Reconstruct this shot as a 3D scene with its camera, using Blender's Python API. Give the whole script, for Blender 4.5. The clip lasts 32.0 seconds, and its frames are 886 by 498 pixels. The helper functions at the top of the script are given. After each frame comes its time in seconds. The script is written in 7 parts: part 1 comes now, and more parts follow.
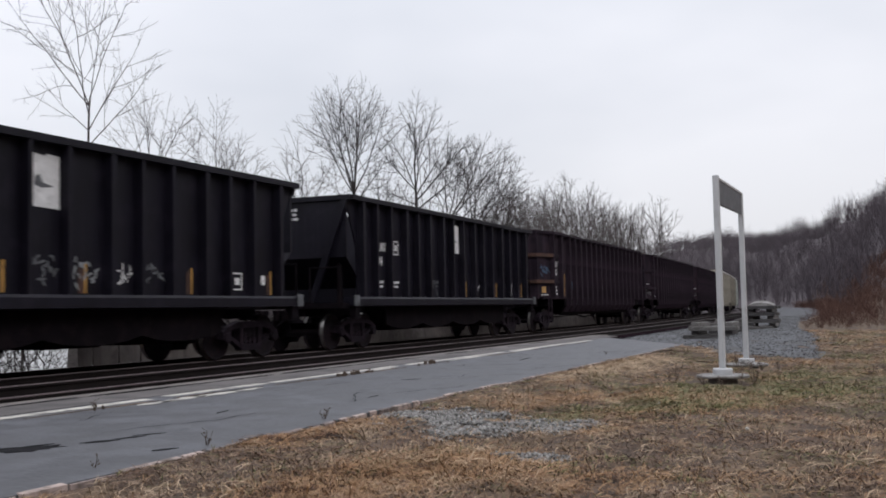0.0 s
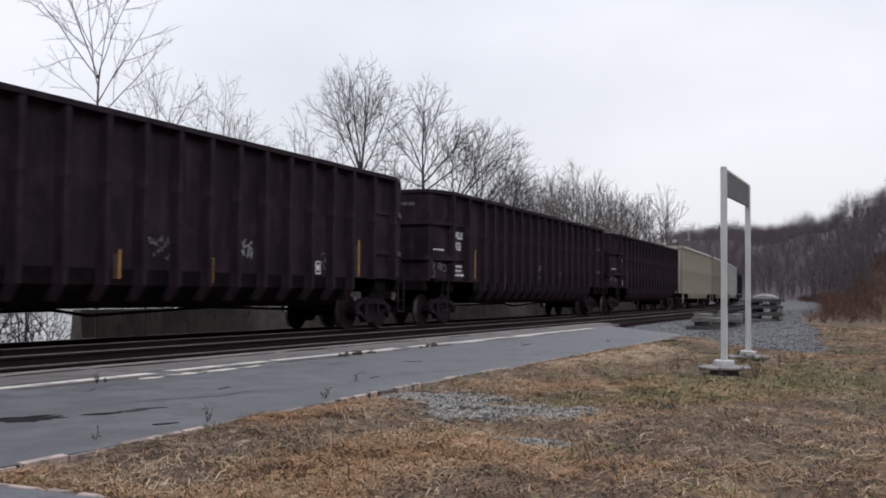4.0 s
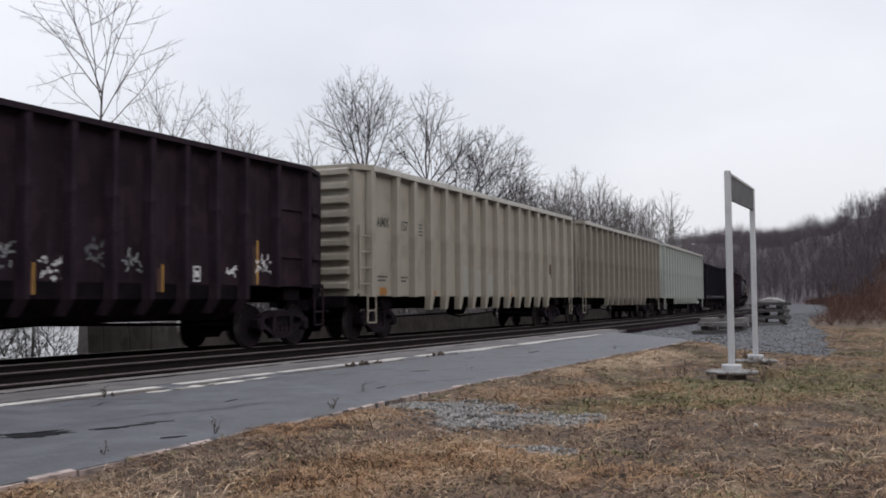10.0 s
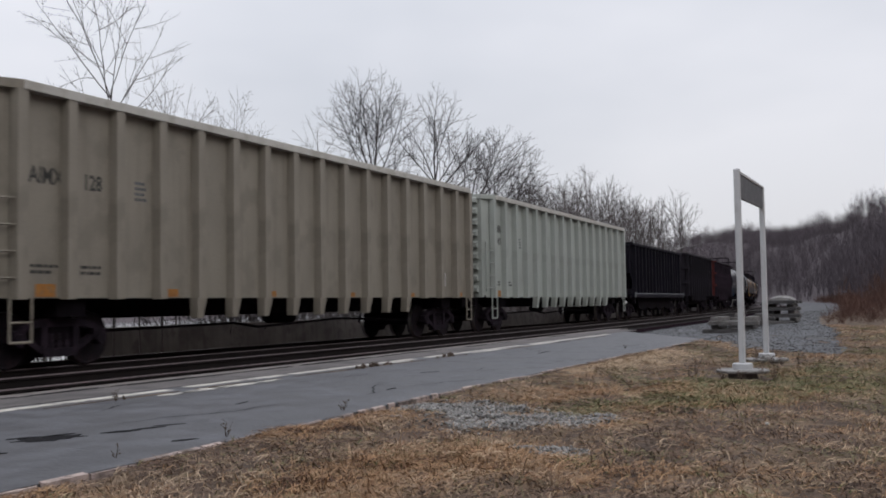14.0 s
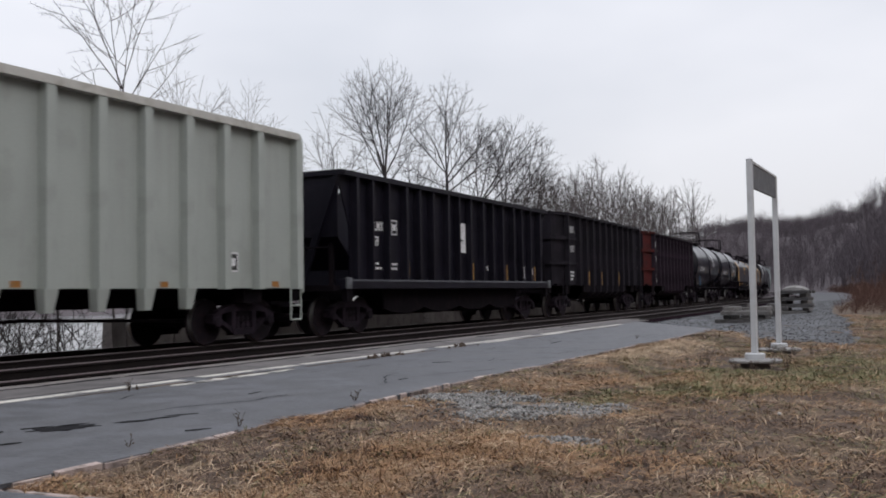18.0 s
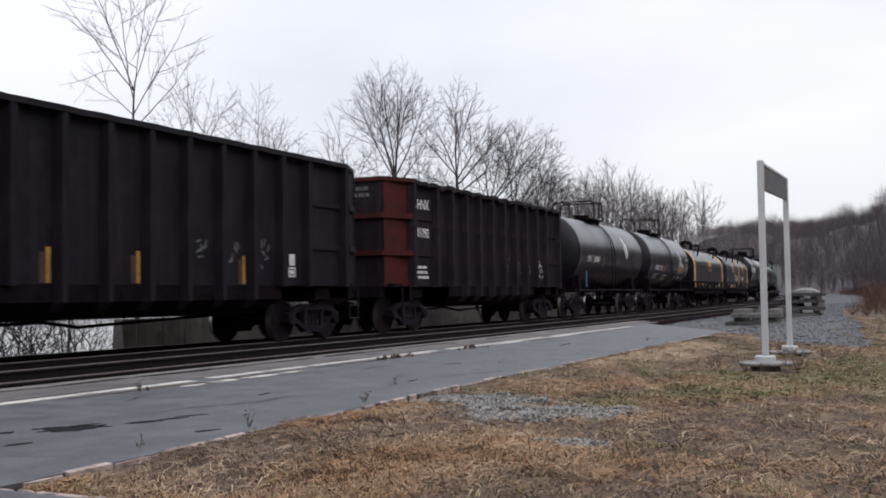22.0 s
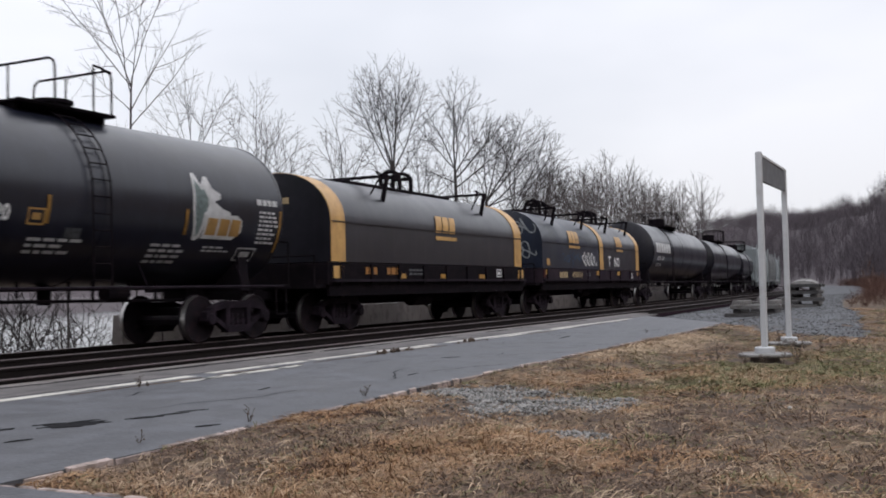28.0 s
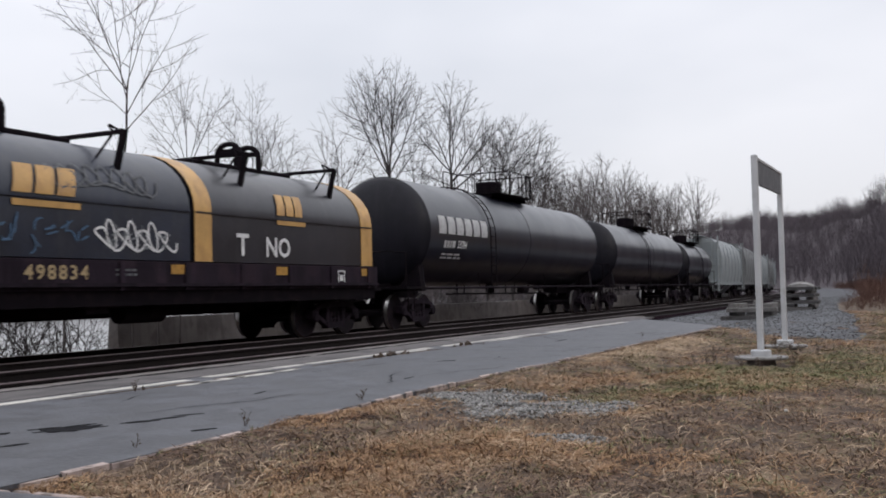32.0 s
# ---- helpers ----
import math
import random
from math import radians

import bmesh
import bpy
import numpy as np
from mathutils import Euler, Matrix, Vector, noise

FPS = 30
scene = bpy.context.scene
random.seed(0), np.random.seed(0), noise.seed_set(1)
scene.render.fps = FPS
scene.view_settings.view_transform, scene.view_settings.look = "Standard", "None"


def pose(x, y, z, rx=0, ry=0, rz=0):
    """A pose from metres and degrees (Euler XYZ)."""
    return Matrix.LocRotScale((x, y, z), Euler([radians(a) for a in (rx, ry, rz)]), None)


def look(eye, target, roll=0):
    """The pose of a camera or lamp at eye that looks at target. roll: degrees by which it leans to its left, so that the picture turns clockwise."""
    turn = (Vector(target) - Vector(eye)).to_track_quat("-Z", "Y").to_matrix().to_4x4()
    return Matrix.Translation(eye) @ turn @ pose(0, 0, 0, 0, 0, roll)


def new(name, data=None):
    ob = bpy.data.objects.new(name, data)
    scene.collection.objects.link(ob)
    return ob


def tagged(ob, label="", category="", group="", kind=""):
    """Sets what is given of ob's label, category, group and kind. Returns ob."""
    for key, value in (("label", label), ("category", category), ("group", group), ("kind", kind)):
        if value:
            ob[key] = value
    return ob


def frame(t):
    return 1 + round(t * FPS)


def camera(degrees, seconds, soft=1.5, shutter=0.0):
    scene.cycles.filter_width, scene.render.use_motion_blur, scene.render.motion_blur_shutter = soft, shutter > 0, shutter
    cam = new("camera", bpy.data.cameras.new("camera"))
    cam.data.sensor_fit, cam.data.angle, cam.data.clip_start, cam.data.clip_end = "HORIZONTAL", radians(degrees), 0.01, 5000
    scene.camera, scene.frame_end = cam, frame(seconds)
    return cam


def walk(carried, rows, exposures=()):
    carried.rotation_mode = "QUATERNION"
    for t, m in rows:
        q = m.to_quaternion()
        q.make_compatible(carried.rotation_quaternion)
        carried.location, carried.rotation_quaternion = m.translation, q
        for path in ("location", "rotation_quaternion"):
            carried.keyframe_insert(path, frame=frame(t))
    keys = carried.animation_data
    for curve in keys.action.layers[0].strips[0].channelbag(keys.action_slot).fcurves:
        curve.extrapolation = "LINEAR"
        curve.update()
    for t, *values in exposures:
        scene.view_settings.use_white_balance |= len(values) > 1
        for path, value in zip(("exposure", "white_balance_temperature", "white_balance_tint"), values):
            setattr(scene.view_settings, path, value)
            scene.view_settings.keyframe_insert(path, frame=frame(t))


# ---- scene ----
# ---------------------------------------------------------------- camera
cam = camera(47.07, 32.0, soft=1.8, shutter=0.3)
EYE = (0.0, 0.0, 0.945)
TURNS = [
    (0, 93.44, 1.19, -65.48), (0.5, 93.41, 1.09, -65.50), (1, 93.42, 1.10, -65.55), (1.5, 93.41, 0.92, -65.53),
    (2, 93.37, 0.91, -65.48), (2.5, 93.22, 0.71, -65.44), (3, 92.87, -0.16, -65.47), (3.5, 92.46, -0.67, -65.31),
    (5.5, 92.92, 0.32, -65.11), (6, 93.02, 0.36, -65.12), (6.5, 93.05, 0.41, -65.14), (7, 93.09, 0.39, -65.19),
    (7.5, 93.13, 0.35, -65.18), (8, 93.14, 0.30, -65.14), (8.5, 93.12, 0.39, -65.13), (9, 93.00, 0.30, -65.04),
    (9.5, 92.96, 0.32, -64.96), (10, 93.00, 0.41, -64.96), (10.5, 93.03, 0.24, -64.96), (11, 93.05, 0.29, -64.94),
    (11.5, 93.05, 0.32, -64.89), (12, 93.07, 0.44, -64.82), (12.5, 93.10, 0.52, -64.79), (13, 93.09, 0.62, -64.75),
    (13.5, 93.02, 0.72, -64.60), (14, 93.06, 0.87, -64.42), (14.5, 93.09, 0.90, -64.35), (16.5, 92.67, 0.76, -63.93),
    (17, 92.62, 0.85, -63.84), (17.5, 92.53, 0.98, -63.74), (18, 92.52, 0.92, -63.77), (18.5, 92.67, 0.80, -63.76),
    (19, 92.77, 0.75, -63.57), (19.5, 92.82, 0.72, -63.51), (20, 92.80, 0.74, -63.51), (20.5, 92.77, 0.77, -63.48),
    (21, 92.70, 0.84, -63.31), (21.5, 92.70, 0.84, -63.25), (22, 92.62, 0.79, -63.22), (22.5, 92.53, 0.83, -63.21),
    (23, 92.48, 0.83, -63.24), (23.5, 92.49, 0.95, -63.22), (24, 92.34, 0.78, -63.21), (24.5, 92.34, 0.85, -63.19),
    (25, 92.37, 0.89, -63.22), (25.5, 92.25, 0.80, -63.16), (27.5, 92.14, 1.16, -63.16), (28, 92.26, 1.19, -63.27),
    (28.5, 92.31, 1.24, -63.36), (29, 92.34, 1.26, -63.42), (29.5, 92.36, 1.41, -63.49), (30, 92.41, 1.42, -63.52),
    (30.5, 92.40, 1.37, -63.59), (31, 92.35, 1.27, -63.60), (31.5, 92.35, 1.18, -63.51), (32, 92.45, 1.28, -63.48),
]
walk(cam, [(t, pose(*EYE, rx, ry, rz)) for t, rx, ry, rz in TURNS], exposures=[(0.0, -0.08), (3.0, -0.04), (6.0, 0.02), (9.0, -0.02), (10.5, -0.10), (12.0, -0.20), (14.0, -0.24), (17.0, -0.16), (18.5, -0.08), (20.0, 0.04), (25.0, 0.08), (28.0, 0.02), (30.0, -0.06), (32.0, -0.08)])

# ---------------------------------------------------------------- world and light
SUN_UP, SUN_TURN = 34.0, 200.0
world = bpy.data.worlds.new("overcast")
scene.world = world
world.use_nodes = True
wn, wl = world.node_tree.nodes, world.node_tree.links
wn.clear()
w_out, w_bg = wn.new("ShaderNodeOutputWorld"), wn.new("ShaderNodeBackground")
w_sky = wn.new("ShaderNodeTexSky")
w_sky.sky_type, w_sky.sun_disc = "NISHITA", False
w_sky.sun_elevation, w_sky.sun_rotation = radians(SUN_UP), radians(SUN_TURN)
w_sky.dust_density, w_sky.air_density, w_sky.ozone_density = 3.0, 1.0, 1.0
w_gain = wn.new("ShaderNodeMix")
w_gain.data_type, w_gain.blend_type = "RGBA", "MULTIPLY"
w_gain.inputs[0].default_value = 1.0
w_gain.inputs[7].default_value = (0.11, 0.11, 0.11, 1)
w_co, w_map, w_cloud, w_ramp = (wn.new(n) for n in ("ShaderNodeTexCoord", "ShaderNodeMapping", "ShaderNodeTexNoise", "ShaderNodeValToRGB"))
w_map.inputs["Scale"].default_value = (1.0, 1.0, 2.6)
w_cloud.inputs["Scale"].default_value, w_cloud.inputs["Detail"].default_value = 1.7, 4.0
w_ramp.color_ramp.elements[0].position, w_ramp.color_ramp.elements[0].color = 0.30, (0.80, 0.82, 0.89, 1)
w_ramp.color_ramp.elements[1].position, w_ramp.color_ramp.elements[1].color = 0.66, (1.03, 1.03, 1.09, 1)
w_mix = wn.new("ShaderNodeMix")
w_mix.data_type = "RGBA"
w_mix.inputs[0].default_value = 0.86
wl.new(w_sky.outputs[0], w_gain.inputs[6])
wl.new(w_co.outputs["Generated"], w_map.inputs[0])
wl.new(w_map.outputs[0], w_cloud.inputs["Vector"])
wl.new(w_cloud.outputs[0], w_ramp.inputs[0])
wl.new(w_gain.outputs[2], w_mix.inputs[6])
w_sep, w_high, w_lift = wn.new("ShaderNodeSeparateXYZ"), wn.new("ShaderNodeValToRGB"), wn.new("ShaderNodeMix")
w_high.color_ramp.elements.new(0.32)
for i, v in enumerate((0.80, 1.10, 1.75)):          # an overcast sky is brightest overhead
    w_high.color_ramp.elements[i].color = (v, v, v, 1)
w_lift.data_type, w_lift.blend_type = "RGBA", "MULTIPLY"
w_lift.inputs[0].default_value = 1.0
wl.new(w_co.outputs["Generated"], w_sep.inputs[0])
wl.new(w_sep.outputs["Z"], w_high.inputs[0])
wl.new(w_ramp.outputs[0], w_lift.inputs[6])
wl.new(w_high.outputs[0], w_lift.inputs[7])
wl.new(w_lift.outputs[2], w_mix.inputs[7])
wl.new(w_mix.outputs[2], w_bg.inputs[0])
w_bg.inputs[1].default_value = 1.06
wl.new(w_bg.outputs[0], w_out.inputs[0])
sun_data = bpy.data.lights.new("sun", "SUN")
sun_data.energy, sun_data.angle, sun_data.color = 0.5, radians(25), (1.0, 0.97, 0.93)
sun = new("sun", sun_data)
sun.matrix_world = look((0, 0, 60), (0 + 40 * math.cos(radians(60)), 40 * math.sin(radians(60)), 60 - 40 * math.tan(radians(SUN_UP))))


# ---------------------------------------------------------------- materials
def mat(name, base, rough=0.8, metal=0.0, vary=0.25, scale=3.0, fine=40.0, bump=0.15, second=None, amount=0.5, spot=0.55, streak=None, per=0.0, spec=0.4, island=False, coat=0.0):
    """A surface with broad stains, fine grain and relief. second: the colour of its stains; streak: (colour, amount) of drips that run down."""
    m = bpy.data.materials.new(name)
    m.use_nodes = True
    n, l = m.node_tree.nodes, m.node_tree.links
    b = n["Principled BSDF"]
    b.inputs["Roughness"].default_value, b.inputs["Metallic"].default_value = rough, metal
    b.inputs["Specular IOR Level"].default_value = spec
    b.inputs["Coat Weight"].default_value, b.inputs["Coat Roughness"].default_value, b.inputs["Coat IOR"].default_value = coat, 0.26, 1.6
    co = n.new("ShaderNodeTexCoord")

    def tex(size, detail=5.0, stretch=None):
        t = n.new("ShaderNodeTexNoise")
        t.inputs["Scale"].default_value, t.inputs["Detail"].default_value = size, detail
        if stretch:
            mp = n.new("ShaderNodeMapping")
            mp.inputs["Scale"].default_value = stretch
            l.new(co.outputs["Object"], mp.inputs[0])
            l.new(mp.outputs[0], t.inputs["Vector"])
        else:
            l.new(co.outputs["Object"], t.inputs["Vector"])
        return t.outputs[0]

    def ramp(fac, lo, hi, a=(0, 0, 0, 1), c=(1, 1, 1, 1)):
        r = n.new("ShaderNodeValToRGB")
        r.color_ramp.elements[0].position, r.color_ramp.elements[1].position = lo, hi
        r.color_ramp.elements[0].color, r.color_ramp.elements[1].color = a, c
        l.new(fac, r.inputs[0])
        return r.outputs[0]

    def mix(fac, a, c, mode="MIX"):
        x = n.new("ShaderNodeMix")
        x.data_type, x.blend_type = "RGBA", mode
        for sock, val in ((x.inputs[0], fac), (x.inputs[6], a), (x.inputs[7], c)):
            if isinstance(val, (int, float)):
                sock.default_value = val
            elif isinstance(val, tuple):
                sock.default_value = (*val[:3], 1)
            else:
                l.new(val, sock)
        return x.outputs[2]

    broad, grain = tex(scale), tex(fine, 3.0)
    col = mix(ramp(broad, 0.3, 0.7), tuple(c * (1 - vary) for c in base), tuple(min(1, c * (1 + vary)) for c in base))
    if second:
        col = mix(mix(1.0, ramp(tex(scale * 1.9 + 0.3, 8.0), spot, spot + 0.12), (amount,) * 3, "MULTIPLY"), col, second)
    if streak:
        col = mix(mix(1.0, ramp(tex(1.0, 6.0, (5.0, 5.0, 0.35)), 0.5, 0.72), (streak[1],) * 3, "MULTIPLY"), col, streak[0])
    col = mix(0.5 * vary, col, ramp(grain, 0.25, 0.75), "OVERLAY")
    if per:
        src = n.new("ShaderNodeNewGeometry").outputs["Random Per Island"] if island else n.new("ShaderNodeObjectInfo").outputs["Random"]
        col = mix(1.0, col, ramp(src, 0, 1, (1 - per, 1 - per, 1 - per, 1), (1 + per, 1 + per, 1 + per * 0.8, 1)), "MULTIPLY")
    l.new(col, b.inputs["Base Color"])
    rr = n.new("ShaderNodeMapRange")
    rr.inputs["To Min"].default_value, rr.inputs["To Max"].default_value = max(0.02, rough - 0.15), min(1, rough + 0.12)
    l.new(broad, rr.inputs[0])
    l.new(rr.outputs[0], b.inputs["Roughness"])
    if bump:
        bp = n.new("ShaderNodeBump")
        bp.inputs["Strength"].default_value, bp.inputs["Distance"].default_value = bump, 0.01
        l.new(grain, bp.inputs["Height"])
        l.new(bp.outputs[0], b.inputs["Normal"])
    return m


RUST, DIRT = (0.10, 0.045, 0.025), (0.06, 0.05, 0.045)
M = {
    "black": mat("black car paint", (0.005686, 0.004911, 0.009924), 0.5, 0, 0.3, 1.2, 30, 0.1, (0.01447, 0.01228, 0.02051), 0.5, 0.55, ((0.02068, 0.01768, 0.02647), 0.3), spec=0.2),
    "brown": mat("weathered brown steel", (0.0187, 0.01206, 0.01775), 0.7, 0, 0.35, 0.8, 25, 0.2, (0.03365, 0.01989, 0.02576), 0.6, 0.5, ((0.04985, 0.03336, 0.04578), 0.4), spec=0.08),
    "brown_b": mat("sooty brown steel", (0.01797, 0.01265, 0.01873), 0.7, 0, 0.35, 0.8, 25, 0.2, (0.03317, 0.02147, 0.02857), 0.6, 0.5, ((0.05252, 0.037, 0.05237), 0.4), spec=0.08),
    # lighter than the plates: the lit rib edges are put into this colour
    "brown_rib": mat("brown rib steel, lit edges in colour", (0.02481, 0.01684, 0.02416), 0.75, 0, 0.35, 1.5, 25, 0.2, (0.01478, 0.01021, 0.01493), 0.7, 0.5, ((0.0591, 0.04286, 0.05836), 0.4), spec=0.08),
    "shnx": mat("dark grey brown steel", (0.01449, 0.01056, 0.01404), 0.65, 0, 0.4, 0.9, 25, 0.25, (0.02698, 0.01885, 0.02303), 0.6, 0.5, ((0.04196, 0.03204, 0.03821), 0.4), spec=0.08),
    "soot": mat("sooty black steel", (0.008924, 0.00736, 0.01113), 0.65, 0, 0.4, 0.9, 25, 0.25, (0.01649, 0.01334, 0.01908), 0.6, 0.5, ((0.0291, 0.02392, 0.03286), 0.4), spec=0.15),
    "rust": mat("rusty brown band", (0.065, 0.032, 0.024), 0.85, 0, 0.35, 1.5, 30, 0.25, (0.035, 0.022, 0.02), 0.7, 0.5),
    "red": mat("faded red steel", (0.058, 0.0085, 0.0080), 0.7, 0, 0.3, 1.2, 30, 0.2, (0.028, 0.009, 0.0085), 0.8, 0.5, ((0.035, 0.016, 0.015), 0.4), spec=0.2),
    "cream": mat("weathered cream paint", (0.31, 0.285, 0.24), 0.6, 0, 0.10, 0.7, 25, 0.08, (0.23, 0.21, 0.175), 0.6, 0.52, ((0.21, 0.185, 0.15), 0.4)),
    "tan": mat("dusty tan paint", (0.235, 0.213, 0.178), 0.65, 0, 0.10, 0.7, 25, 0.08, (0.175, 0.158, 0.13), 0.6, 0.52, ((0.16, 0.14, 0.11), 0.45)),
    "mint": mat("pale green grey paint", (0.345, 0.372, 0.348), 0.55, 0, 0.07, 0.7, 25, 0.06, (0.295, 0.315, 0.292), 0.6, 0.55, ((0.26, 0.268, 0.245), 0.3)),
    "white": mat("dull grey hopper paint", (0.27, 0.295, 0.305), 0.55, 0, 0.10, 0.7, 25, 0.05, (0.20, 0.205, 0.205), 0.5, 0.55, ((0.15, 0.15, 0.15), 0.35)),
    "tank": mat("black tank paint", (0.0062, 0.0073, 0.0145), 0.36, 0, 0.3, 0.7, 20, 0.02, (0.011, 0.0125, 0.023), 0.6, 0.5, ((0.019, 0.021, 0.031), 0.3), spec=0.34, coat=0.42),
    "tank_head": mat("dull black tank head", (0.0065, 0.0062, 0.0105), 0.5, 0, 0.3, 1.5, 20, 0.05, (0.012, 0.0112, 0.017), 0.5, 0.5, ((0.02, 0.0175, 0.024), 0.3), spec=0.25),
    "edgecon": mat("worn brownish platform edge", (0.112, 0.103, 0.102), 0.85, 0, 0.25, 0.9, 50, 0.3, (0.062, 0.057, 0.059), 0.8, 0.5),
    "repaint": mat("paler repaint", (0.315, 0.31, 0.28), 0.55, 0, 0.06, 0.9, 25, 0.05, (0.27, 0.26, 0.225), 0.5, 0.55),
    "greytag": mat("faded grey paint", (0.10, 0.105, 0.115), 0.7, 0, 0.3, 5, 40, 0.0, (0.05, 0.05, 0.055), 0.6, 0.5),
    "emblem": mat("faded grey-green emblem paint", (0.20, 0.25, 0.25), 0.6, 0, 0.25, 6, 40, 0.0, (0.12, 0.15, 0.15), 0.6, 0.5),
    # near-black: also carries the shade of recesses below the cars
    "under": mat("grimy underframe steel, recess shade", (0.005665, 0.00405, 0.00609), 0.85, 0, 0.4, 2.0, 30, 0.3, (0.01236, 0.0081, 0.009975), 0.6, 0.5, spec=0.08),
    "truck": mat("cast steel truck", (0.01288, 0.008807, 0.01411), 0.85, 0, 0.4, 3.0, 40, 0.3, (0.02575, 0.01667, 0.02486), 0.7, 0.5, spec=0.15),
    "wheel": mat("rolled steel wheel", (0.0103, 0.00684, 0.01075), 0.75, 0.2, 0.4, 4.0, 40, 0.2, (0.02266, 0.01283, 0.01613), 0.6, 0.5, spec=0.25),
    "tread": mat("polished wheel rim", (0.42, 0.41, 0.40), 0.38, 0.9, 0.2, 5, 60, 0.1),
    "navy": mat("dark blue cover paint", (0.009, 0.013, 0.027), 0.42, 0, 0.35, 0.9, 25, 0.08, (0.019, 0.022, 0.034), 0.6, 0.5, ((0.035, 0.035, 0.042), 0.35), spec=0.4, coat=0.35),
    "charcoal": mat("charcoal cover paint", (0.0105, 0.0102, 0.0165), 0.40, 0, 0.35, 0.9, 25, 0.08, (0.0185, 0.0170, 0.0240), 0.6, 0.5, ((0.033, 0.029, 0.035), 0.4), spec=0.4, coat=0.45),
    "yellow": mat("faded orange-yellow band paint", (0.50, 0.295, 0.10), 0.55, 0, 0.15, 1.5, 30, 0.06, (0.36, 0.20, 0.07), 0.6, 0.52, ((0.24, 0.135, 0.06), 0.4), coat=0.3),
    "reflector": mat("amber reflector strip", (0.40, 0.22, 0.055), 0.4, 0, 0.25, 4, 40, 0.05, (0.15, 0.08, 0.02), 0.6, 0.52),
    "orange": mat("orange patch", (0.30, 0.13, 0.03), 0.6, 0, 0.25, 4, 40, 0.05, (0.20, 0.14, 0.08), 0.7),
    "letter": mat("white stencil paint", (0.66, 0.66, 0.67), 0.6, 0, 0.15, 6, 40, 0.0, (0.35, 0.35, 0.35), 0.5, 0.58),
    "pale_yellow": mat("pale yellow stencil paint", (0.36, 0.27, 0.15), 0.6, 0, 0.2, 6, 40, 0.0, (0.25, 0.2, 0.12), 0.6, 0.55),
    "chalk": mat("pale spray paint", (0.2232, 0.2356, 0.248), 0.7, 0, 0.3, 6, 40, 0.0, (0.124, 0.1302, 0.1364), 0.6, 0.5),
    "bluespray": mat("blue spray paint", (0.065, 0.12, 0.20), 0.7, 0, 0.3, 6, 40, 0.0, (0.03, 0.045, 0.07), 0.6, 0.5),
    "ink": mat("dark stencil paint", (0.035, 0.035, 0.033), 0.7, 0, 0.2, 6, 40, 0.0),
    "asphalt": mat("damp worn asphalt", (0.070, 0.073, 0.0835), 0.55, 0, 0.42, 1.7, 30, 0.6, (0.04982, 0.05194, 0.06042), 0.85, 0.48),
    "concrete": mat("weathered concrete", (0.165, 0.148, 0.142), 0.9, 0, 0.2, 1.3, 50, 0.3, (0.10, 0.088, 0.085), 0.7, 0.5, ((0.085, 0.074, 0.072), 0.5)),
    "padcon": mat("pale concrete pad", (0.24, 0.235, 0.23), 0.85, 0, 0.2, 3, 60, 0.3, (0.12, 0.11, 0.10), 0.7, 0.5),
    "line": mat("worn pale platform paint", (0.50, 0.48, 0.44), 0.75, 0, 0.15, 3, 60, 0.2, (0.20, 0.19, 0.185), 0.9, 0.54),
    "kerb": mat("pale pinkish kerb stone", (0.33, 0.265, 0.25), 0.85, 0, 0.3, 4, 60, 0.3, (0.12, 0.098, 0.09), 0.9, 0.5, per=0.3),
    "patch": mat("dark tar patch", (0.016, 0.016, 0.018), 0.9, 0, 0.3, 4, 60, 0.3, spec=0.05),
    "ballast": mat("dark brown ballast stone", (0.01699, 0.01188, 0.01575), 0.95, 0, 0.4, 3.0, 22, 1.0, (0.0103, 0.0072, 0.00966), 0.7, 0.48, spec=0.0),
    "gravel": mat("grey gravel", (0.0936, 0.0972, 0.1073), 0.95, 0, 0.3, 0.6, 18, 1.0, (0.0612, 0.0576, 0.05772), 0.7, 0.5),
    "pebble": mat("crushed stone", (0.185, 0.180, 0.185), 0.9, 0, 0.2, 6, 40, 0.3, per=0.65, island=True),
    "roadstone": mat("grey road stone", (0.098, 0.1015, 0.1116), 0.9, 0, 0.2, 6, 40, 0.3, per=0.45, island=True),
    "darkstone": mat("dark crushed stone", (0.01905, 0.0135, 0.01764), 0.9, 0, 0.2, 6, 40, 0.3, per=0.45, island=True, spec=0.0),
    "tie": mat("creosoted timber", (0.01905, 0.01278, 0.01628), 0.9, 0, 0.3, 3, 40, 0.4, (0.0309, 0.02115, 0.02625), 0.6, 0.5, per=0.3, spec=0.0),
    "oldtie": mat("stacked grey timber", (0.11, 0.105, 0.11), 0.9, 0, 0.35, 3, 40, 0.4, (0.05, 0.046, 0.045), 0.8, 0.48, per=0.5),
    "rail": mat("rusty rail steel", (0.011, 0.008, 0.0078), 0.75, 0.1, 0.3, 3, 40, 0.2, spec=0.2),
    "railhead": mat("worn rail head", (0.1325, 0.1034, 0.1065), 0.5, 0.5, 0.2, 3, 40, 0.1),
    "hill": mat("leaf litter slope", (0.0702, 0.0567, 0.0638), 0.95, 0, 0.2, 0.05, 2.0, 0.5, (0.0594, 0.04725, 0.05075), 0.7, 0.5),
    "bark": mat("grey brown bark", (0.055, 0.046, 0.047), 0.9, 0, 0.3, 2, 20, 0.4),
    "barkdark": mat("dark brown bark", (0.038, 0.032, 0.033), 0.9, 0, 0.3, 2, 20, 0.4),
    "wood": mat("bare grey thicket bark", (0.088, 0.076, 0.078), 0.95, 0, 0.3, 0.2, 20, 0.0, per=0.3, island=True),
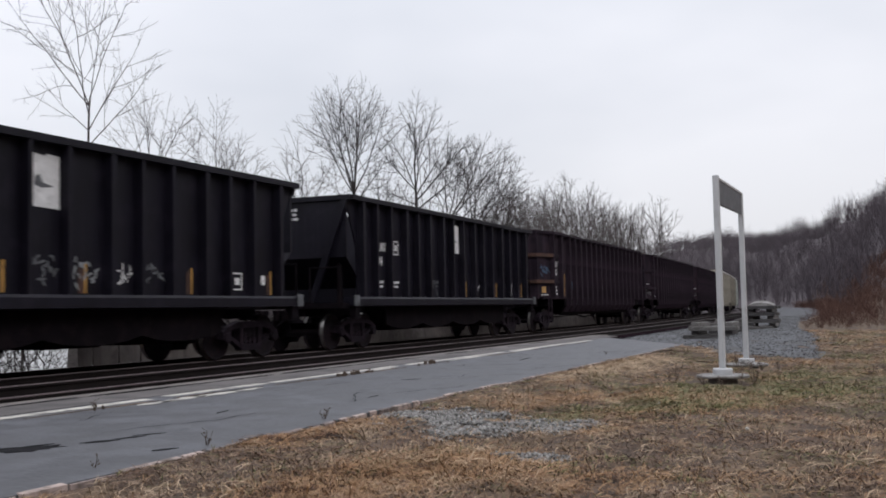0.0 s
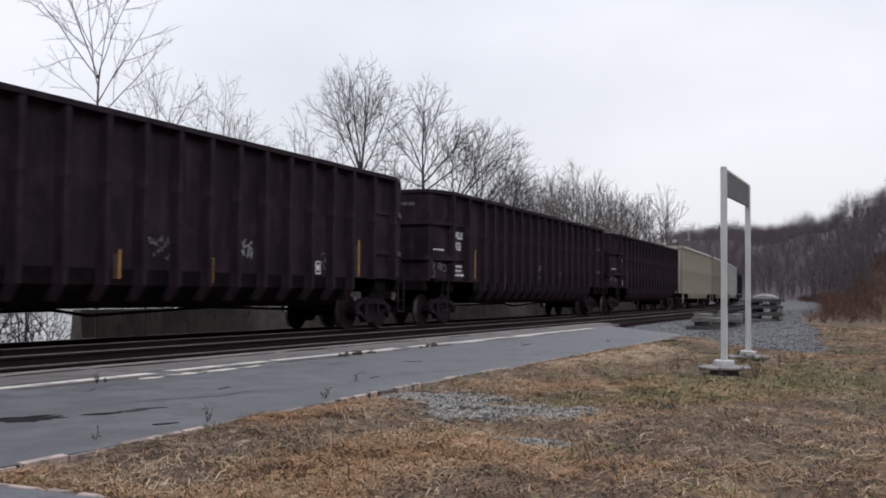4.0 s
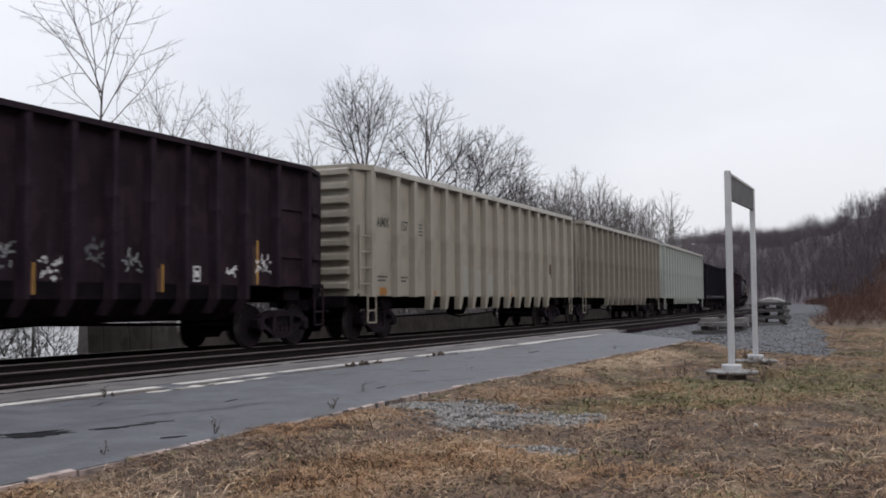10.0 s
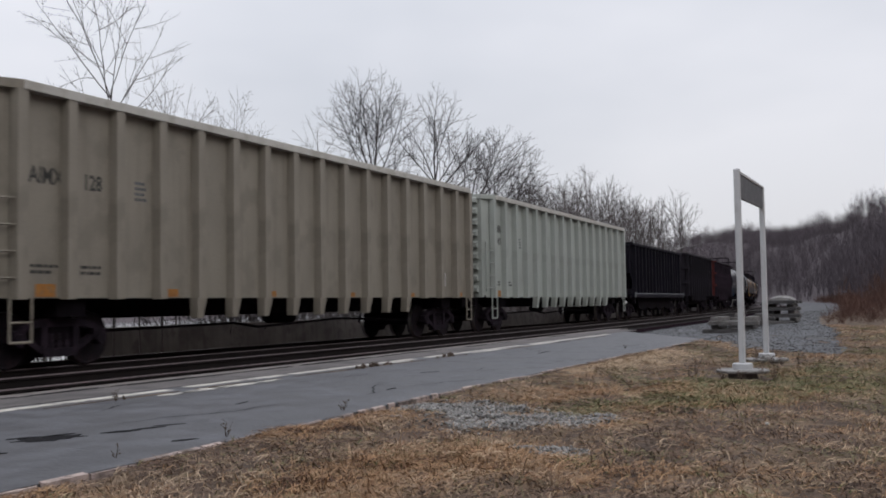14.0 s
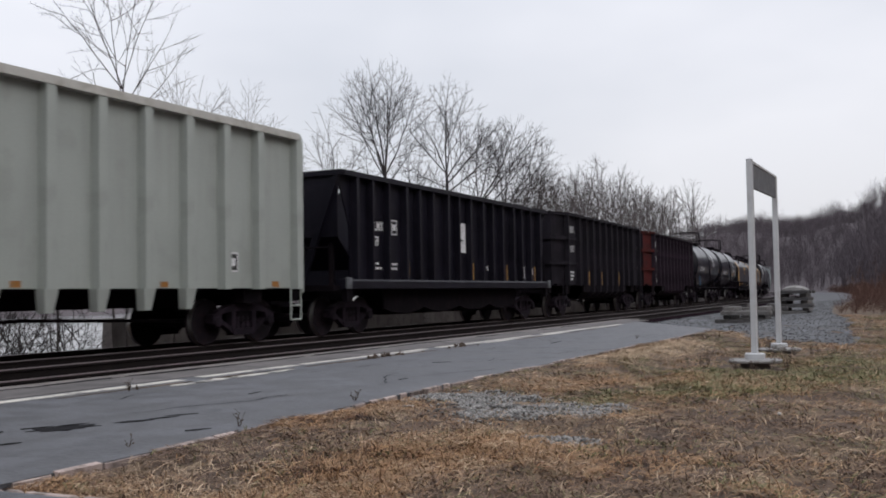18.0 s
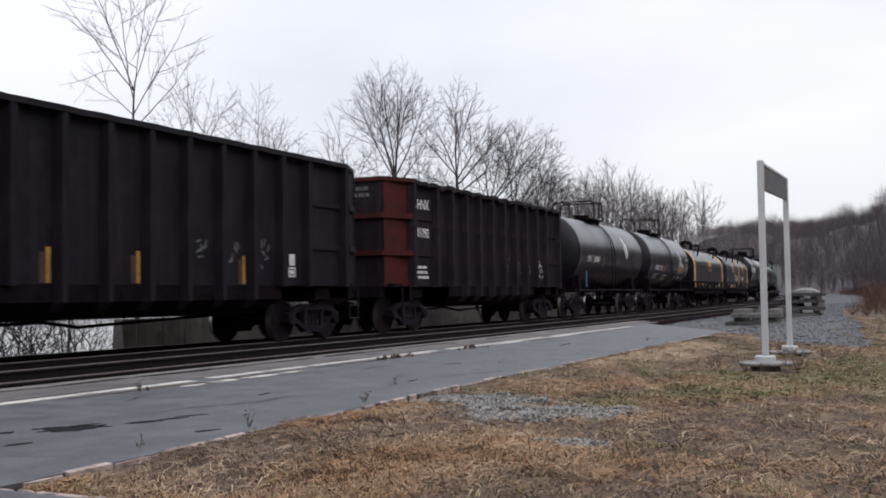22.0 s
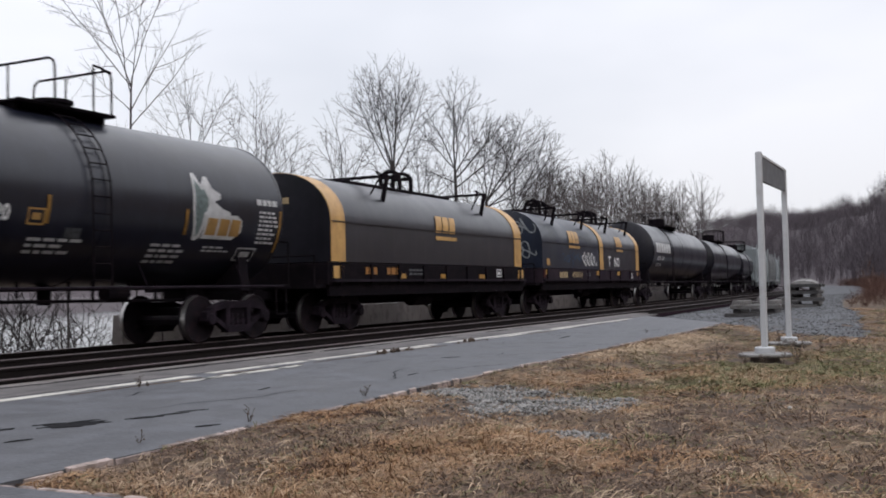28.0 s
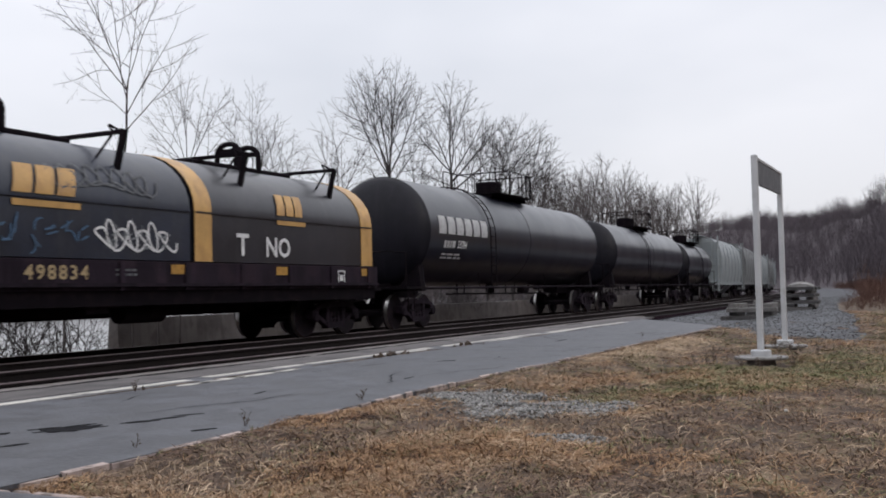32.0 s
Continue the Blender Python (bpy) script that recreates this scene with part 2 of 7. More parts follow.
    "hillwood": mat("grey-brown bare woodland", (0.0961, 0.08215, 0.09396), 0.95, 0, 0.25, 0.02, 1.0, 0.0, (0.0744, 0.06355, 0.0729), 0.6, 0.5, per=0.15, island=True, spec=0.1),
    "brush": mat("dead russet brush", (0.105, 0.062, 0.052), 0.95, 0, 0.3, 0.25, 20, 0.0, (0.066, 0.034, 0.030), 0.8, 0.5, per=0.35, island=True, spec=0.1),
    "slab": mat("pale grey hopper end paint", (0.17, 0.175, 0.18), 0.7, 0, 0.15, 1.2, 30, 0.1, (0.10, 0.10, 0.10), 0.6, 0.5),
    "stalk": mat("dry brown stalk", (0.085, 0.062, 0.048), 0.9, 0, 0.3, 6, 40, 0.0),
    "rim": mat("pale top rim colour", (0.46, 0.45, 0.42), 0.6, 0, 0.12, 1.2, 30, 0.05, (0.33, 0.31, 0.27), 0.6, 0.5),
    "galv": mat("pale painted steel post", (0.50, 0.51, 0.53), 0.5, 0.1, 0.08, 2, 30, 0.05, (0.36, 0.36, 0.36), 0.5, 0.55),
    "signface": mat("weathered grey sign panel", (0.10, 0.105, 0.12), 0.6, 0, 0.2, 3, 40, 0.05, (0.18, 0.18, 0.19), 0.5, 0.5),
    "water": mat("still river water", (0.03, 0.035, 0.04), 0.08, 0, 0.1, 0.5, 1.2, 0.06, spec=0.5),
}


def turf(name, colours, per=0.3, bump=0.0):
    """Matted grass: tones that drift from patch to patch, from clump to clump and from blade to blade."""
    m = mat(name, (0.2, 0.15, 0.1), 0.92, 0, 0.3, 1.0, 30, bump, spec=0.15)
    n, l = m.node_tree.nodes, m.node_tree.links
    co, r, geo = n.new("ShaderNodeTexCoord"), n.new("ShaderNodeValToRGB"), n.new("ShaderNodeNewGeometry")

    def calc(mode, a, b):
        x = n.new("ShaderNodeMath")
        x.operation = mode
        for sock, val in zip(x.inputs, (a, b)):
            if isinstance(val, float):
                sock.default_value = val
            else:
                l.new(val, sock)
        return x.outputs[0]

    fac = calc("MULTIPLY", geo.outputs["Random Per Island"], 0.14)
    for size, share in ((0.9, 0.45), (4.5, 0.48)):
        t = n.new("ShaderNodeTexNoise")
        t.inputs["Scale"].default_value, t.inputs["Detail"].default_value = size, 3.0
        l.new(co.outputs["Object"], t.inputs["Vector"])
        fac = calc("ADD", fac, calc("MULTIPLY", t.outputs[0], share))
    l.new(fac, r.inputs[0])
    e = r.color_ramp.elements
    while len(e) < len(colours):
        e.new(0.5)
    for i, c in enumerate(colours):
        e[i].position = 0.39 + 0.30 * i / (len(colours) - 1)
        e[i].color = (*c, 1)
    x, g = n.new("ShaderNodeMix"), n.new("ShaderNodeValToRGB")
    x.data_type, x.blend_type = "RGBA", "MULTIPLY"
    x.inputs[0].default_value = 1.0
    g.color_ramp.elements[0].color, g.color_ramp.elements[1].color = (1 - per, 1 - per, 1 - per, 1), (1 + per, 1 + per, 1 + per, 1)
    l.new(geo.outputs["Random Per Island"], g.inputs[0])
    l.new(r.outputs[0], x.inputs[6])
    l.new(g.outputs[0], x.inputs[7])
    l.new(x.outputs[2], n["Principled BSDF"].inputs["Base Color"])
    return m


M["straw"] = turf("dry straw grass", [(0.095, 0.056, 0.040), (0.30, 0.170, 0.092), (0.42, 0.285, 0.17), (0.17, 0.088, 0.052), (0.47, 0.36, 0.245), (0.25, 0.130, 0.074)])
M["pale"] = turf("bleached tan grass", [(0.28, 0.205, 0.14), (0.48, 0.37, 0.26), (0.38, 0.28, 0.19)])
M["deadgrass"] = turf("brown dead grass", [(0.052, 0.036, 0.032), (0.20, 0.137, 0.100), (0.085, 0.057, 0.048), (0.29, 0.208, 0.148), (0.105, 0.074, 0.058), (0.215, 0.152, 0.108)])
M["green"] = turf("olive winter grass", [(0.06, 0.078, 0.032), (0.145, 0.145, 0.065), (0.21, 0.185, 0.11), (0.08, 0.096, 0.042)])
M["soil"] = turf("dead grass thatch", [(0.045, 0.034, 0.031), (0.14, 0.10, 0.073), (0.07, 0.053, 0.044), (0.18, 0.13, 0.088), (0.09, 0.074, 0.055)], 0.0, 0.8)


# ---------------------------------------------------------------- shapes
class Solid:
    """A mesh under construction: lists of points and faces."""

    def __init__(self):
        self.v, self.f, self.mi, self.cur = [], [], [], 0

    def face(self, *idx):
        self.f.append(idx)
        self.mi.append(self.cur)

    def hexa(self, p):
        """Eight corners: four below, four above, each going round anticlockwise."""
        b = len(self.v)
        self.v += [tuple(q) for q in p]
        for q in ((3, 2, 1, 0), (4, 5, 6, 7), (0, 1, 5, 4), (1, 2, 6, 5), (2, 3, 7, 6), (3, 0, 4, 7)):
            self.face(*[b + i for i in q])
        return self

    def box(self, x0, x1, y0, y1, z0, z1):
        return self.hexa([(x0, y0, z0), (x1, y0, z0), (x1, y1, z0), (x0, y1, z0), (x0, y0, z1), (x1, y0, z1), (x1, y1, z1), (x0, y1, z1)])

    def bevel_box(self, x0, x1, y0, y1, z0, z1, c):
        """A box whose long upright and top edges are chamfered by c."""
        ring = [(x0 + c, y0), (x1 - c, y0), (x1, y0 + c), (x1, y1 - c), (x1 - c, y1), (x0 + c, y1), (x0, y1 - c), (x0, y0 + c)]
        mx, my, k = (x0 + x1) / 2, (y0 + y1) / 2, c
        top = [(x - math.copysign(k, x - mx), y - math.copysign(k, y - my)) for x, y in ring]
        return self.loft([[(x, y, z0) for x, y in ring], [(x, y, z1 - c) for x, y in ring], [(x, y, z1) for x, y in top]])

    def loft(self, rings, cap=True, closed=True):
        b, n = len(self.v), len(rings[0])
        for r in rings:
            self.v += [tuple(q) for q in r]
        for i in range(len(rings) - 1):
            for j in range(n if closed else n - 1):
                k = (j + 1) % n
                self.face(b + i * n + j, b + i * n + k, b + (i + 1) * n + k, b + (i + 1) * n + j)
        if cap:
            self.face(*[b + j for j in reversed(range(n))])
            self.face(*[b + (len(rings) - 1) * n + j for j in range(n)])
        return self

    def prism(self, pts, a, b, axis="y"):
        """A flat outline drawn out from a to b along an axis; the outline is (x, z), (y, z) or (x, y)."""
        put = {"y": lambda p, s: (p[0], s, p[1]), "x": lambda p, s: (s, p[0], p[1]), "z": lambda p, s: (p[0], p[1], s)}[axis]
        return self.loft([[put(p, a) for p in pts], [put(p, b) for p in pts]])

    def tube(self, p0, p1, r0, r1=None, n=6, cap=True):
        r1 = r0 if r1 is None else r1
        p0, p1 = Vector(p0), Vector(p1)
        d = (p1 - p0).normalized()
        a = d.orthogonal().normalized()
        c = d.cross(a)
        ring = [(math.cos(2 * math.pi * i / n), math.sin(2 * math.pi * i / n)) for i in range(n)]
        return self.loft([[p + (a * u + c * w) * r for u, w in ring] for p, r in ((p0, r0), (p1, r1))], cap)

    def pipe(self, pts, r, n=6):
        for p, q in zip(pts, pts[1:]):
            self.tube(p, q, r, n=n)
        return self

    def lathe(self, prof, y_axis=True, n=28, centre=(0, 0, 0), cap=True):
        """prof: (radius, place along the axis) pairs, turned about y (or x)."""
        rings = []
        for r, s in prof:
            ring = []
            for i in range(n):
                u, w = r * math.cos(2 * math.pi * i / n), r * math.sin(2 * math.pi * i / n)
                ring.append((centre[0] + u, centre[1] + s, centre[2] + w) if y_axis else (centre[0] + s, centre[1] + u, centre[2] + w))
            rings.append(ring)
        return self.loft(rings, cap)

    def mesh(self, name, mats, smooth=False):
        me = bpy.data.meshes.new(name)
        me.from_pydata(self.v, [], self.f)
        for m in mats:
            me.materials.append(m)
        if len(mats) > 1:
            me.polygons.foreach_set("material_index", self.mi)
        bm = bmesh.new()
        bm.from_mesh(me)
        bmesh.ops.recalc_face_normals(bm, faces=bm.faces)
        bm.to_mesh(me)
        bm.free()
        if smooth:
            me.polygons.foreach_set("use_smooth", [True] * len(me.polygons))
            me.set_sharp_from_angle(angle=radians(35))
        return me


def part(name, solid, material, parent=None, label="", smooth=False, at=None):
    """Links a solid, or a finished mesh, as one object under a thing or a part."""
    me = solid
    if isinstance(solid, Solid):
        me = solid.mesh(name, [M[k] for k in ([material] if isinstance(material, str) else material)], smooth)
    ob = new(name, me)
    if parent:
        ob.parent = parent
    if at:
        ob.matrix_basis = at if isinstance(at, Matrix) else pose(*at)
    return tagged(ob, label)


def thing(name, label, category, group="", at=None):
    ob = new(name)
    ob.empty_display_size = 0.3
    if at:
        ob.matrix_basis = at
    return tagged(ob, label, category, group)


def lettering(parent, text, x, z, size, y, material="letter", wide=1.0, gap=1.0):
    cu = bpy.data.curves.new("text", "FONT")
    cu.body, cu.size, cu.align_x, cu.align_y, cu.resolution_u = text, size, "CENTER", "CENTER", 2
    cu.offset, cu.space_character = 0.022 * size, gap
    tmp = bpy.data.objects.new("text", cu)
    scene.collection.objects.link(tmp)
    me = bpy.data.meshes.new_from_object(tmp)
    bpy.data.objects.remove(tmp)
    me.materials.clear()
    me.materials.append(M[material])
    ob = part("lettering", me, material, parent)
    ob.matrix_basis = Matrix.LocRotScale((x, y, z), Euler((radians(90), 0, 0)), (wide, 1, 1))
    return ob


def bars(parent, rows, x, z, w, h, y, material="letter", seed=1, name="stencil_block"):
    """Unreadable stencilled lines, as broken bars."""
    rnd, s = random.Random(seed), Solid()
    for i in range(rows):
        zz, xx = z - i * h * 1.9, x
        while xx < x + w * rnd.uniform(0.75, 1.0):
            q = rnd.uniform(0.10, 0.3) * w
            s.box(xx, xx + q, y, y + 0.004, zz - h / 2, zz + h / 2)
            xx += q + 0.06 * w
    return tagged(part(name, s, material, parent), kind="stuff")


def scrawl(parent, x, z, w, h, y, material="chalk", seed=1, thick=0.05, loops=5, lift=None):
    """A spray-painted scribble: a ribbon that winds along a side. lift(z) gives y where the side is not flat."""
    rnd, s, pts = random.Random(seed), Solid(), []
    n = loops * 14
    ph, a, b = rnd.uniform(0, 6), rnd.uniform(0.6, 1.0), rnd.uniform(1.5, 2.6)
    for i in range(n):
        u = i / (n - 1)
        pts.append((x + w * (u + 0.10 * math.sin(loops * 6.28 * u + ph)), z + h * 0.5 * (a * math.sin(loops * 6.28 * u) + 0.35 * math.sin(b * loops * 6.28 * u + ph))))
    rows = []
    for i, (px, pz) in enumerate(pts):
        q = pts[min(i + 1, n - 1)]
        o = pts[max(i - 1, 0)]
        dx, dz = q[0] - o[0], q[1] - o[1]
        k = thick / 2 / max(1e-6, math.hypot(dx, dz))
        r = []
        for sg in (1, -1):
            zz = pz + sg * dx * k
            r.append((px - sg * dz * k, (lift(zz) if lift else y), zz))
        rows.append(r)
    s.loft(rows, cap=False, closed=False)
    return part("graffiti", s, material, parent)


def tag(parent, x, z, w, h, y, material="chalk", seed=1, thick=0.03, strokes=9):
    """A small spray-painted tag: rows of slanting letter-like strokes, straight and bent."""
    rnd, s = random.Random(seed), Solid()
    n = max(3, strokes // 3)
    for i in range(strokes):
        cx, cz = x + w * ((i % n) + rnd.uniform(.1, .6)) / n, z + h * (rnd.choice((-.28, .0, .12)) + rnd.uniform(-.1, .1))
        a = rnd.choice((1.35, 1.7, 1.2, .1, .35, -.9)) + rnd.uniform(-.15, .15)
        bend, ln, rows = rnd.choice((0, 0, .3, -2.2, 2.8)), rnd.uniform(.35, .75) * min(w / n * 2.2, h), []
        for k in range(6):
            t = thick * .5 * (1.0 - .4 * abs(k / 2.5 - 1))
            rows.append([(cx - math.sin(a) * t, y - .0006 * i, cz + math.cos(a) * t), (cx + math.sin(a) * t, y - .0006 * i, cz - math.cos(a) * t)])
            cx, cz = cx + math.cos(a) * ln / 5, cz + math.sin(a) * ln / 5
            a += bend / 5
        s.loft(rows, cap=False, closed=False)
    return tagged(part("graffiti", s, material, parent), kind="stuff")


# ---------------------------------------------------------------- the line of the tracks
RC = 1134.0                      # radius of the far track
YA, YB = 13.80, 9.83             # centre lines of the two tracks, abreast of the camera
CENTRE = (0.0, YA + RC)


def on_track(s, q=YA, z=0.0):
    """A place s metres along the line, q metres off the camera's own place, square to the tracks."""
    a, r = s / RC, CENTRE[1] - q
    return (r * math.sin(a), CENTRE[1] - r * math.cos(a), z)


def along(s, q=YA, z=0.0):
    return pose(*on_track(s, q, z), 0, 0, math.degrees(s / RC))


def offset(x, y):
    return CENTRE[1] - math.hypot(x, y - CENTRE[1])


def strip(name, prof, s0, s1, step, material, label="", parent=None, kind=""):
    """A band of constant section (q, z) that follows the line."""
    so, n = Solid(), max(2, int(abs(s1 - s0) / step) + 1)
    so.loft([[on_track(s0 + (s1 - s0) * i / (n - 1), q, z) for q, z in prof] for i in range(n)])
    ob = part(name, so, material, parent, label)
    return tagged(ob, kind=kind) if kind else ob


# ---------------------------------------------------------------- ground
def smooth01(a, b, x):
    t = max(0.0, min(1.0, (x - a) / (b - a)))
    return t * t * (3 - 2 * t)


def edge_q(s):
    """Offset of the platform's inner edge, which draws in towards the near corner."""
    return 4.28 - 0.26 * smooth01(9.5, 3.2, s)


def ground_height(x, y):
    q = offset(x, y)
    z = 0.06
    z -= 0.15 * (1 - smooth01(3.1, 3.42, x)) * smooth01(-15.0, -13.8, x) * smooth01(-15.0, -13.8, y)
    z -= 0.30 * smooth01(edge_q(x) - .02, edge_q(x) + .3, q) * (1 - smooth01(26.0, 34.0, x)) + 0.12 * smooth01(26.0, 34.0, x) * smooth01(3.0, 6.0, q)
    z -= 0.16 * smooth01(7.6, 8.6, q) * smooth01(27, 33, x)
    z -= 0.075 * smooth01(9.0, 12.2, x) * smooth01(3.9, 3.0, y) * smooth01(34, 22, x)
    z -= 4.2 * smooth01(17.2, 24.0, q)
    z += 5.0 * smooth01(150, 175, q)
    # the wooded slope along the outside of the curve
    d = 2.2 - q
    if x > 30:
        z += min(0.95 * max(0.0, d - 1.2) * smooth01(38, 90, x), 20.0)
    else:
        # unseen slopes added behind the camera to darken reflections and bounced light
        z += 0.02 * max(0.0, -y - 3) + min(0.75 * max(0.0, -y - 14.0), 26.0)
        z += min(0.5 * max(0.0, -x - 60.0), 26.0) * smooth01(6.0, 0.0, q)
    # unseen rise added across the river, upstream of the view, to darken reflections
    z += 34.0 * smooth01(150, 230, q) * smooth01(60, -40, x)
    # far ridge across the valley
    r = math.hypot(x, y)
    if r > 380 and x > 0:
        z += 9.5 * smooth01(400, 560, r) * smooth01(0.42, 0.22, abs(math.atan2(y, x) - 0.14))
    near = max(0.0, 1 - r / 60)
    z += 0.05 * near * noise.noise(Vector((x * 0.6, y * 0.6, 1.7))) + 0.03 * near * noise.noise(Vector((x * 2.1, y * 2.1, 5.1)))
    if 3.4 < x < 28:
        z += 0.012 * smooth01(3.4, 4.0, y) * (1 - smooth01(4.1, 4.3, q))
    if 3.7 < x < 30 and y < 4.0:
        k = smooth01(3.7, 4.2, x) * smooth01(4.0, 3.6, y) * smooth01(30, 22, x) * smooth01(.35, .8, min(math.hypot(x - 12.72, y - 2.08), math.hypot(x - 15.67, y - 2.21)))
        z += k * (0.035 * noise.noise(Vector((x * 1.4, y * 1.9, 8.0))) + 0.04 * max(0.0, noise.noise(Vector((x * 3.1, y * 3.6, 3.0)))))
    if r > 60:
        z += min(2.5, (r - 60) * 0.02) * noise.noise(Vector((x * 0.03, y * 0.03, 2.2))) * (1 if q < 0 else 0.15)
    return z


def spread(a, b, first, grow):
    out, x, d = [], a, first
    while x < b:
        out.append(x)
        x += d
        d *= grow
    return out + [b]


xs = sorted(set([-v for v in spread(3.0, 900, 1.5, 1.25)] + [v for v in spread(-3.0, 26, 0.22, 1.0) + spread(26.2, 40, 0.4, 1.0)] + spread(40.4, 1500, 0.8, 1.035)))
ys = sorted(set([-v for v in spread(8.0, 1200, 0.8, 1.10)] + spread(-8.0, 5.0, 0.22, 1.0) + spread(5.2, 26.0, 0.4, 1.0) + spread(26.4, 1500, 1.0, 1.09)))
g_v = [(x, y, ground_height(x, y)) for x in xs for y in ys]
ny = len(ys)
g_f = [(i * ny + j, (i + 1) * ny + j, (i + 1) * ny + j + 1, i * ny + j + 1) for i in range(len(xs) - 1) for j in range(ny - 1)]
g_me = bpy.data.meshes.new("ground")
g_me.from_pydata(g_v, [], g_f)
g_me.materials.append(M["soil"])
g_me.materials.append(M["hill"])
g_me.polygons.foreach_set("material_index", [1 if (math.hypot(*g_v[f[0]][:2]) > 75 or g_v[f[0]][2] < -0.6) else 0 for f in g_f])
g_me.polygons.foreach_set("use_smooth", [True] * len(g_f))
tagged(new("ground", g_me), "dead winter grass and leaf litter ground", "ground", kind="structure")

water = Solid()
water.box(-900, 1500, 19.0, 420, -2.6, -2.5)
tagged(part("water", water, "water", None, "still grey river reflecting the overcast sky"), category="river", kind="structure")

# ---------------------------------------------------------------- platform
PZ = 0.08


def slant(q):
    """Where the platform ends, at the offset q: its end is cut at a slant."""
    return 22.4 + (q - 4.28) * 1.75


pv, n_s = Solid(), 110
pv.loft([[on_track(-25 + (slant(q) + 25) * i / (n_s - 1), q if q > 5 else edge_q(-25 + (slant(q) + 25) * i / (n_s - 1)), z) for q, z in ((4.28, PZ - .25), (8.12, PZ - .25), (8.12, PZ), (4.28, PZ))] for i in range(n_s)])
pave = tagged(part("pavement", pv, "asphalt", None, "cracked grey asphalt of an old low platform"), kind="structure")
tagged(pave, category="platform")
strip("edge_band", [(7.40, PZ - .02), (8.118, PZ - .02), (8.118, PZ + .006), (7.40, PZ + .004)], -25, 29.2, 0.8, "edgecon", "worn grey concrete band along the platform edge", pave)
strip("edge_slab", [(8.124, PZ - 0.28), (8.62, PZ - 0.28), (8.62, PZ - 0.012), (8.124, PZ - 0.004)], -25, 31.0, 1.0, "concrete", "grey concrete platform edge", pave)
for a, b, q0, q1 in ((-25, 8.4, 7.14, 7.29), (8.75, 10.6, 7.2, 7.35), (10.75, 14.2, 7.21, 7.34), (14.6, 19.0, 7.2, 7.34), (19.6, 25.6, 7.2, 7.36)):
    strip("platform_line", [(q0, PZ), (q1, PZ), (q1, PZ + 0.004), (q0, PZ + 0.004)], a, b, 0.8, "line", "worn pale platform line", pave)
rnd = random.Random(4)
s = 3.45
while s < 22.3:
    ln = rnd.uniform(0.16, 0.6)
    w0, w1, up, st_ = rnd.uniform(.006, .034), rnd.uniform(.006, .034), rnd.uniform(-.010, .006), Solid()
    ends = [(s, w0, edge_q(s)), (s + ln * .5, w1, edge_q(s + ln * .5)), (s + ln - rnd.uniform(.02, .10), w0, edge_q(s + ln))]
    st_.loft([[on_track(a, q - w, PZ - .2), on_track(a, q + .012, PZ - .2), on_track(a, q + .012, PZ + up + .006), on_track(a, q - w, PZ + up)] for a, w, q in ends])
    part("kerb_stone", st_, "kerb", pave)
    s += ln

# ---------------------------------------------------------------- tracks
def track(name, q, z, label):
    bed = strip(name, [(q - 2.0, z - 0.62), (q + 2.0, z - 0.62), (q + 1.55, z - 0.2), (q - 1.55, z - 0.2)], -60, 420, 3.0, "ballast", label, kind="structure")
    tagged(bed, category="railway track")
    for side in (-1, 1):
        g = q + side * 0.7525
        prof = [(-.07, -.17), (.07, -.17), (.07, -.158), (.012, -.14), (.012, -.045), (.036, -.038), (.036, -.012), (-.036, -.012), (-.036, -.038), (-.012, -.045), (-.012, -.14), (-.07, -.158)]
        rail = strip("rail", [(g + a, z + b) for a, b in prof], -60, 420, 3.0, "rail", "rusty steel rail", bed)
        strip("rail_head", [(g - .030, z - .012), (g + .030, z - .012), (g + .026, z), (g - .026, z)], -60, 420, 3.0, "railhead", "worn rail head", rail)
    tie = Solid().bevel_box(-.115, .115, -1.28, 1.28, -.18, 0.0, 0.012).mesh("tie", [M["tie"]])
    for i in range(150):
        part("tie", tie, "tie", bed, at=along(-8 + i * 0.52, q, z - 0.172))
    return bed


track("track_far", YA, 0.0, "main line track on dark ballast")
track("track_near", YB, PZ, "unused track beside the platform on dark ballast")

# low concrete wall beyond the tracks
wall = strip("barrier_wall", [(16.9, -0.6), (17.3, -0.6), (17.22, 0.50), (16.98, 0.50)], 17.6, 150, 1.5, "concrete", "low stained concrete barrier wall beyond the tracks", kind="structure")
tagged(wall, category="wall")


# ---------------------------------------------------------------- railway cars
AXLE, WHEEL = 0.87, 0.457


def wheelset_mesh():
    s = Solid()
    for sg in (1, -1):
        s.cur = 0
        s.lathe([(0.10, sg * 0.66), (0.36, sg * 0.70), (0.40, sg * 0.685), (0.485, sg * 0.685), (0.485, sg * 0.705), (0.46, sg * 0.72)], n=28)
        s.cur = 1
        s.lathe([(0.46, sg * 0.72), (0.455, sg * 0.812)], n=28, cap=False)
        s.cur = 0
        s.lathe([(0.455, sg * 0.812), (0.43, sg * 0.822), (0.405, sg * 0.815), (0.38, sg * 0.76), (0.16, sg * 0.78), (0.12, sg * 0.83), (0.08, sg * 0.83), (0.075, sg * 1.06)], n=28)
    s.lathe([(0.08, -0.66), (0.08, 0.66)], n=10)
    return s.mesh("wheelset", [M["wheel"], M["tread"]], True)


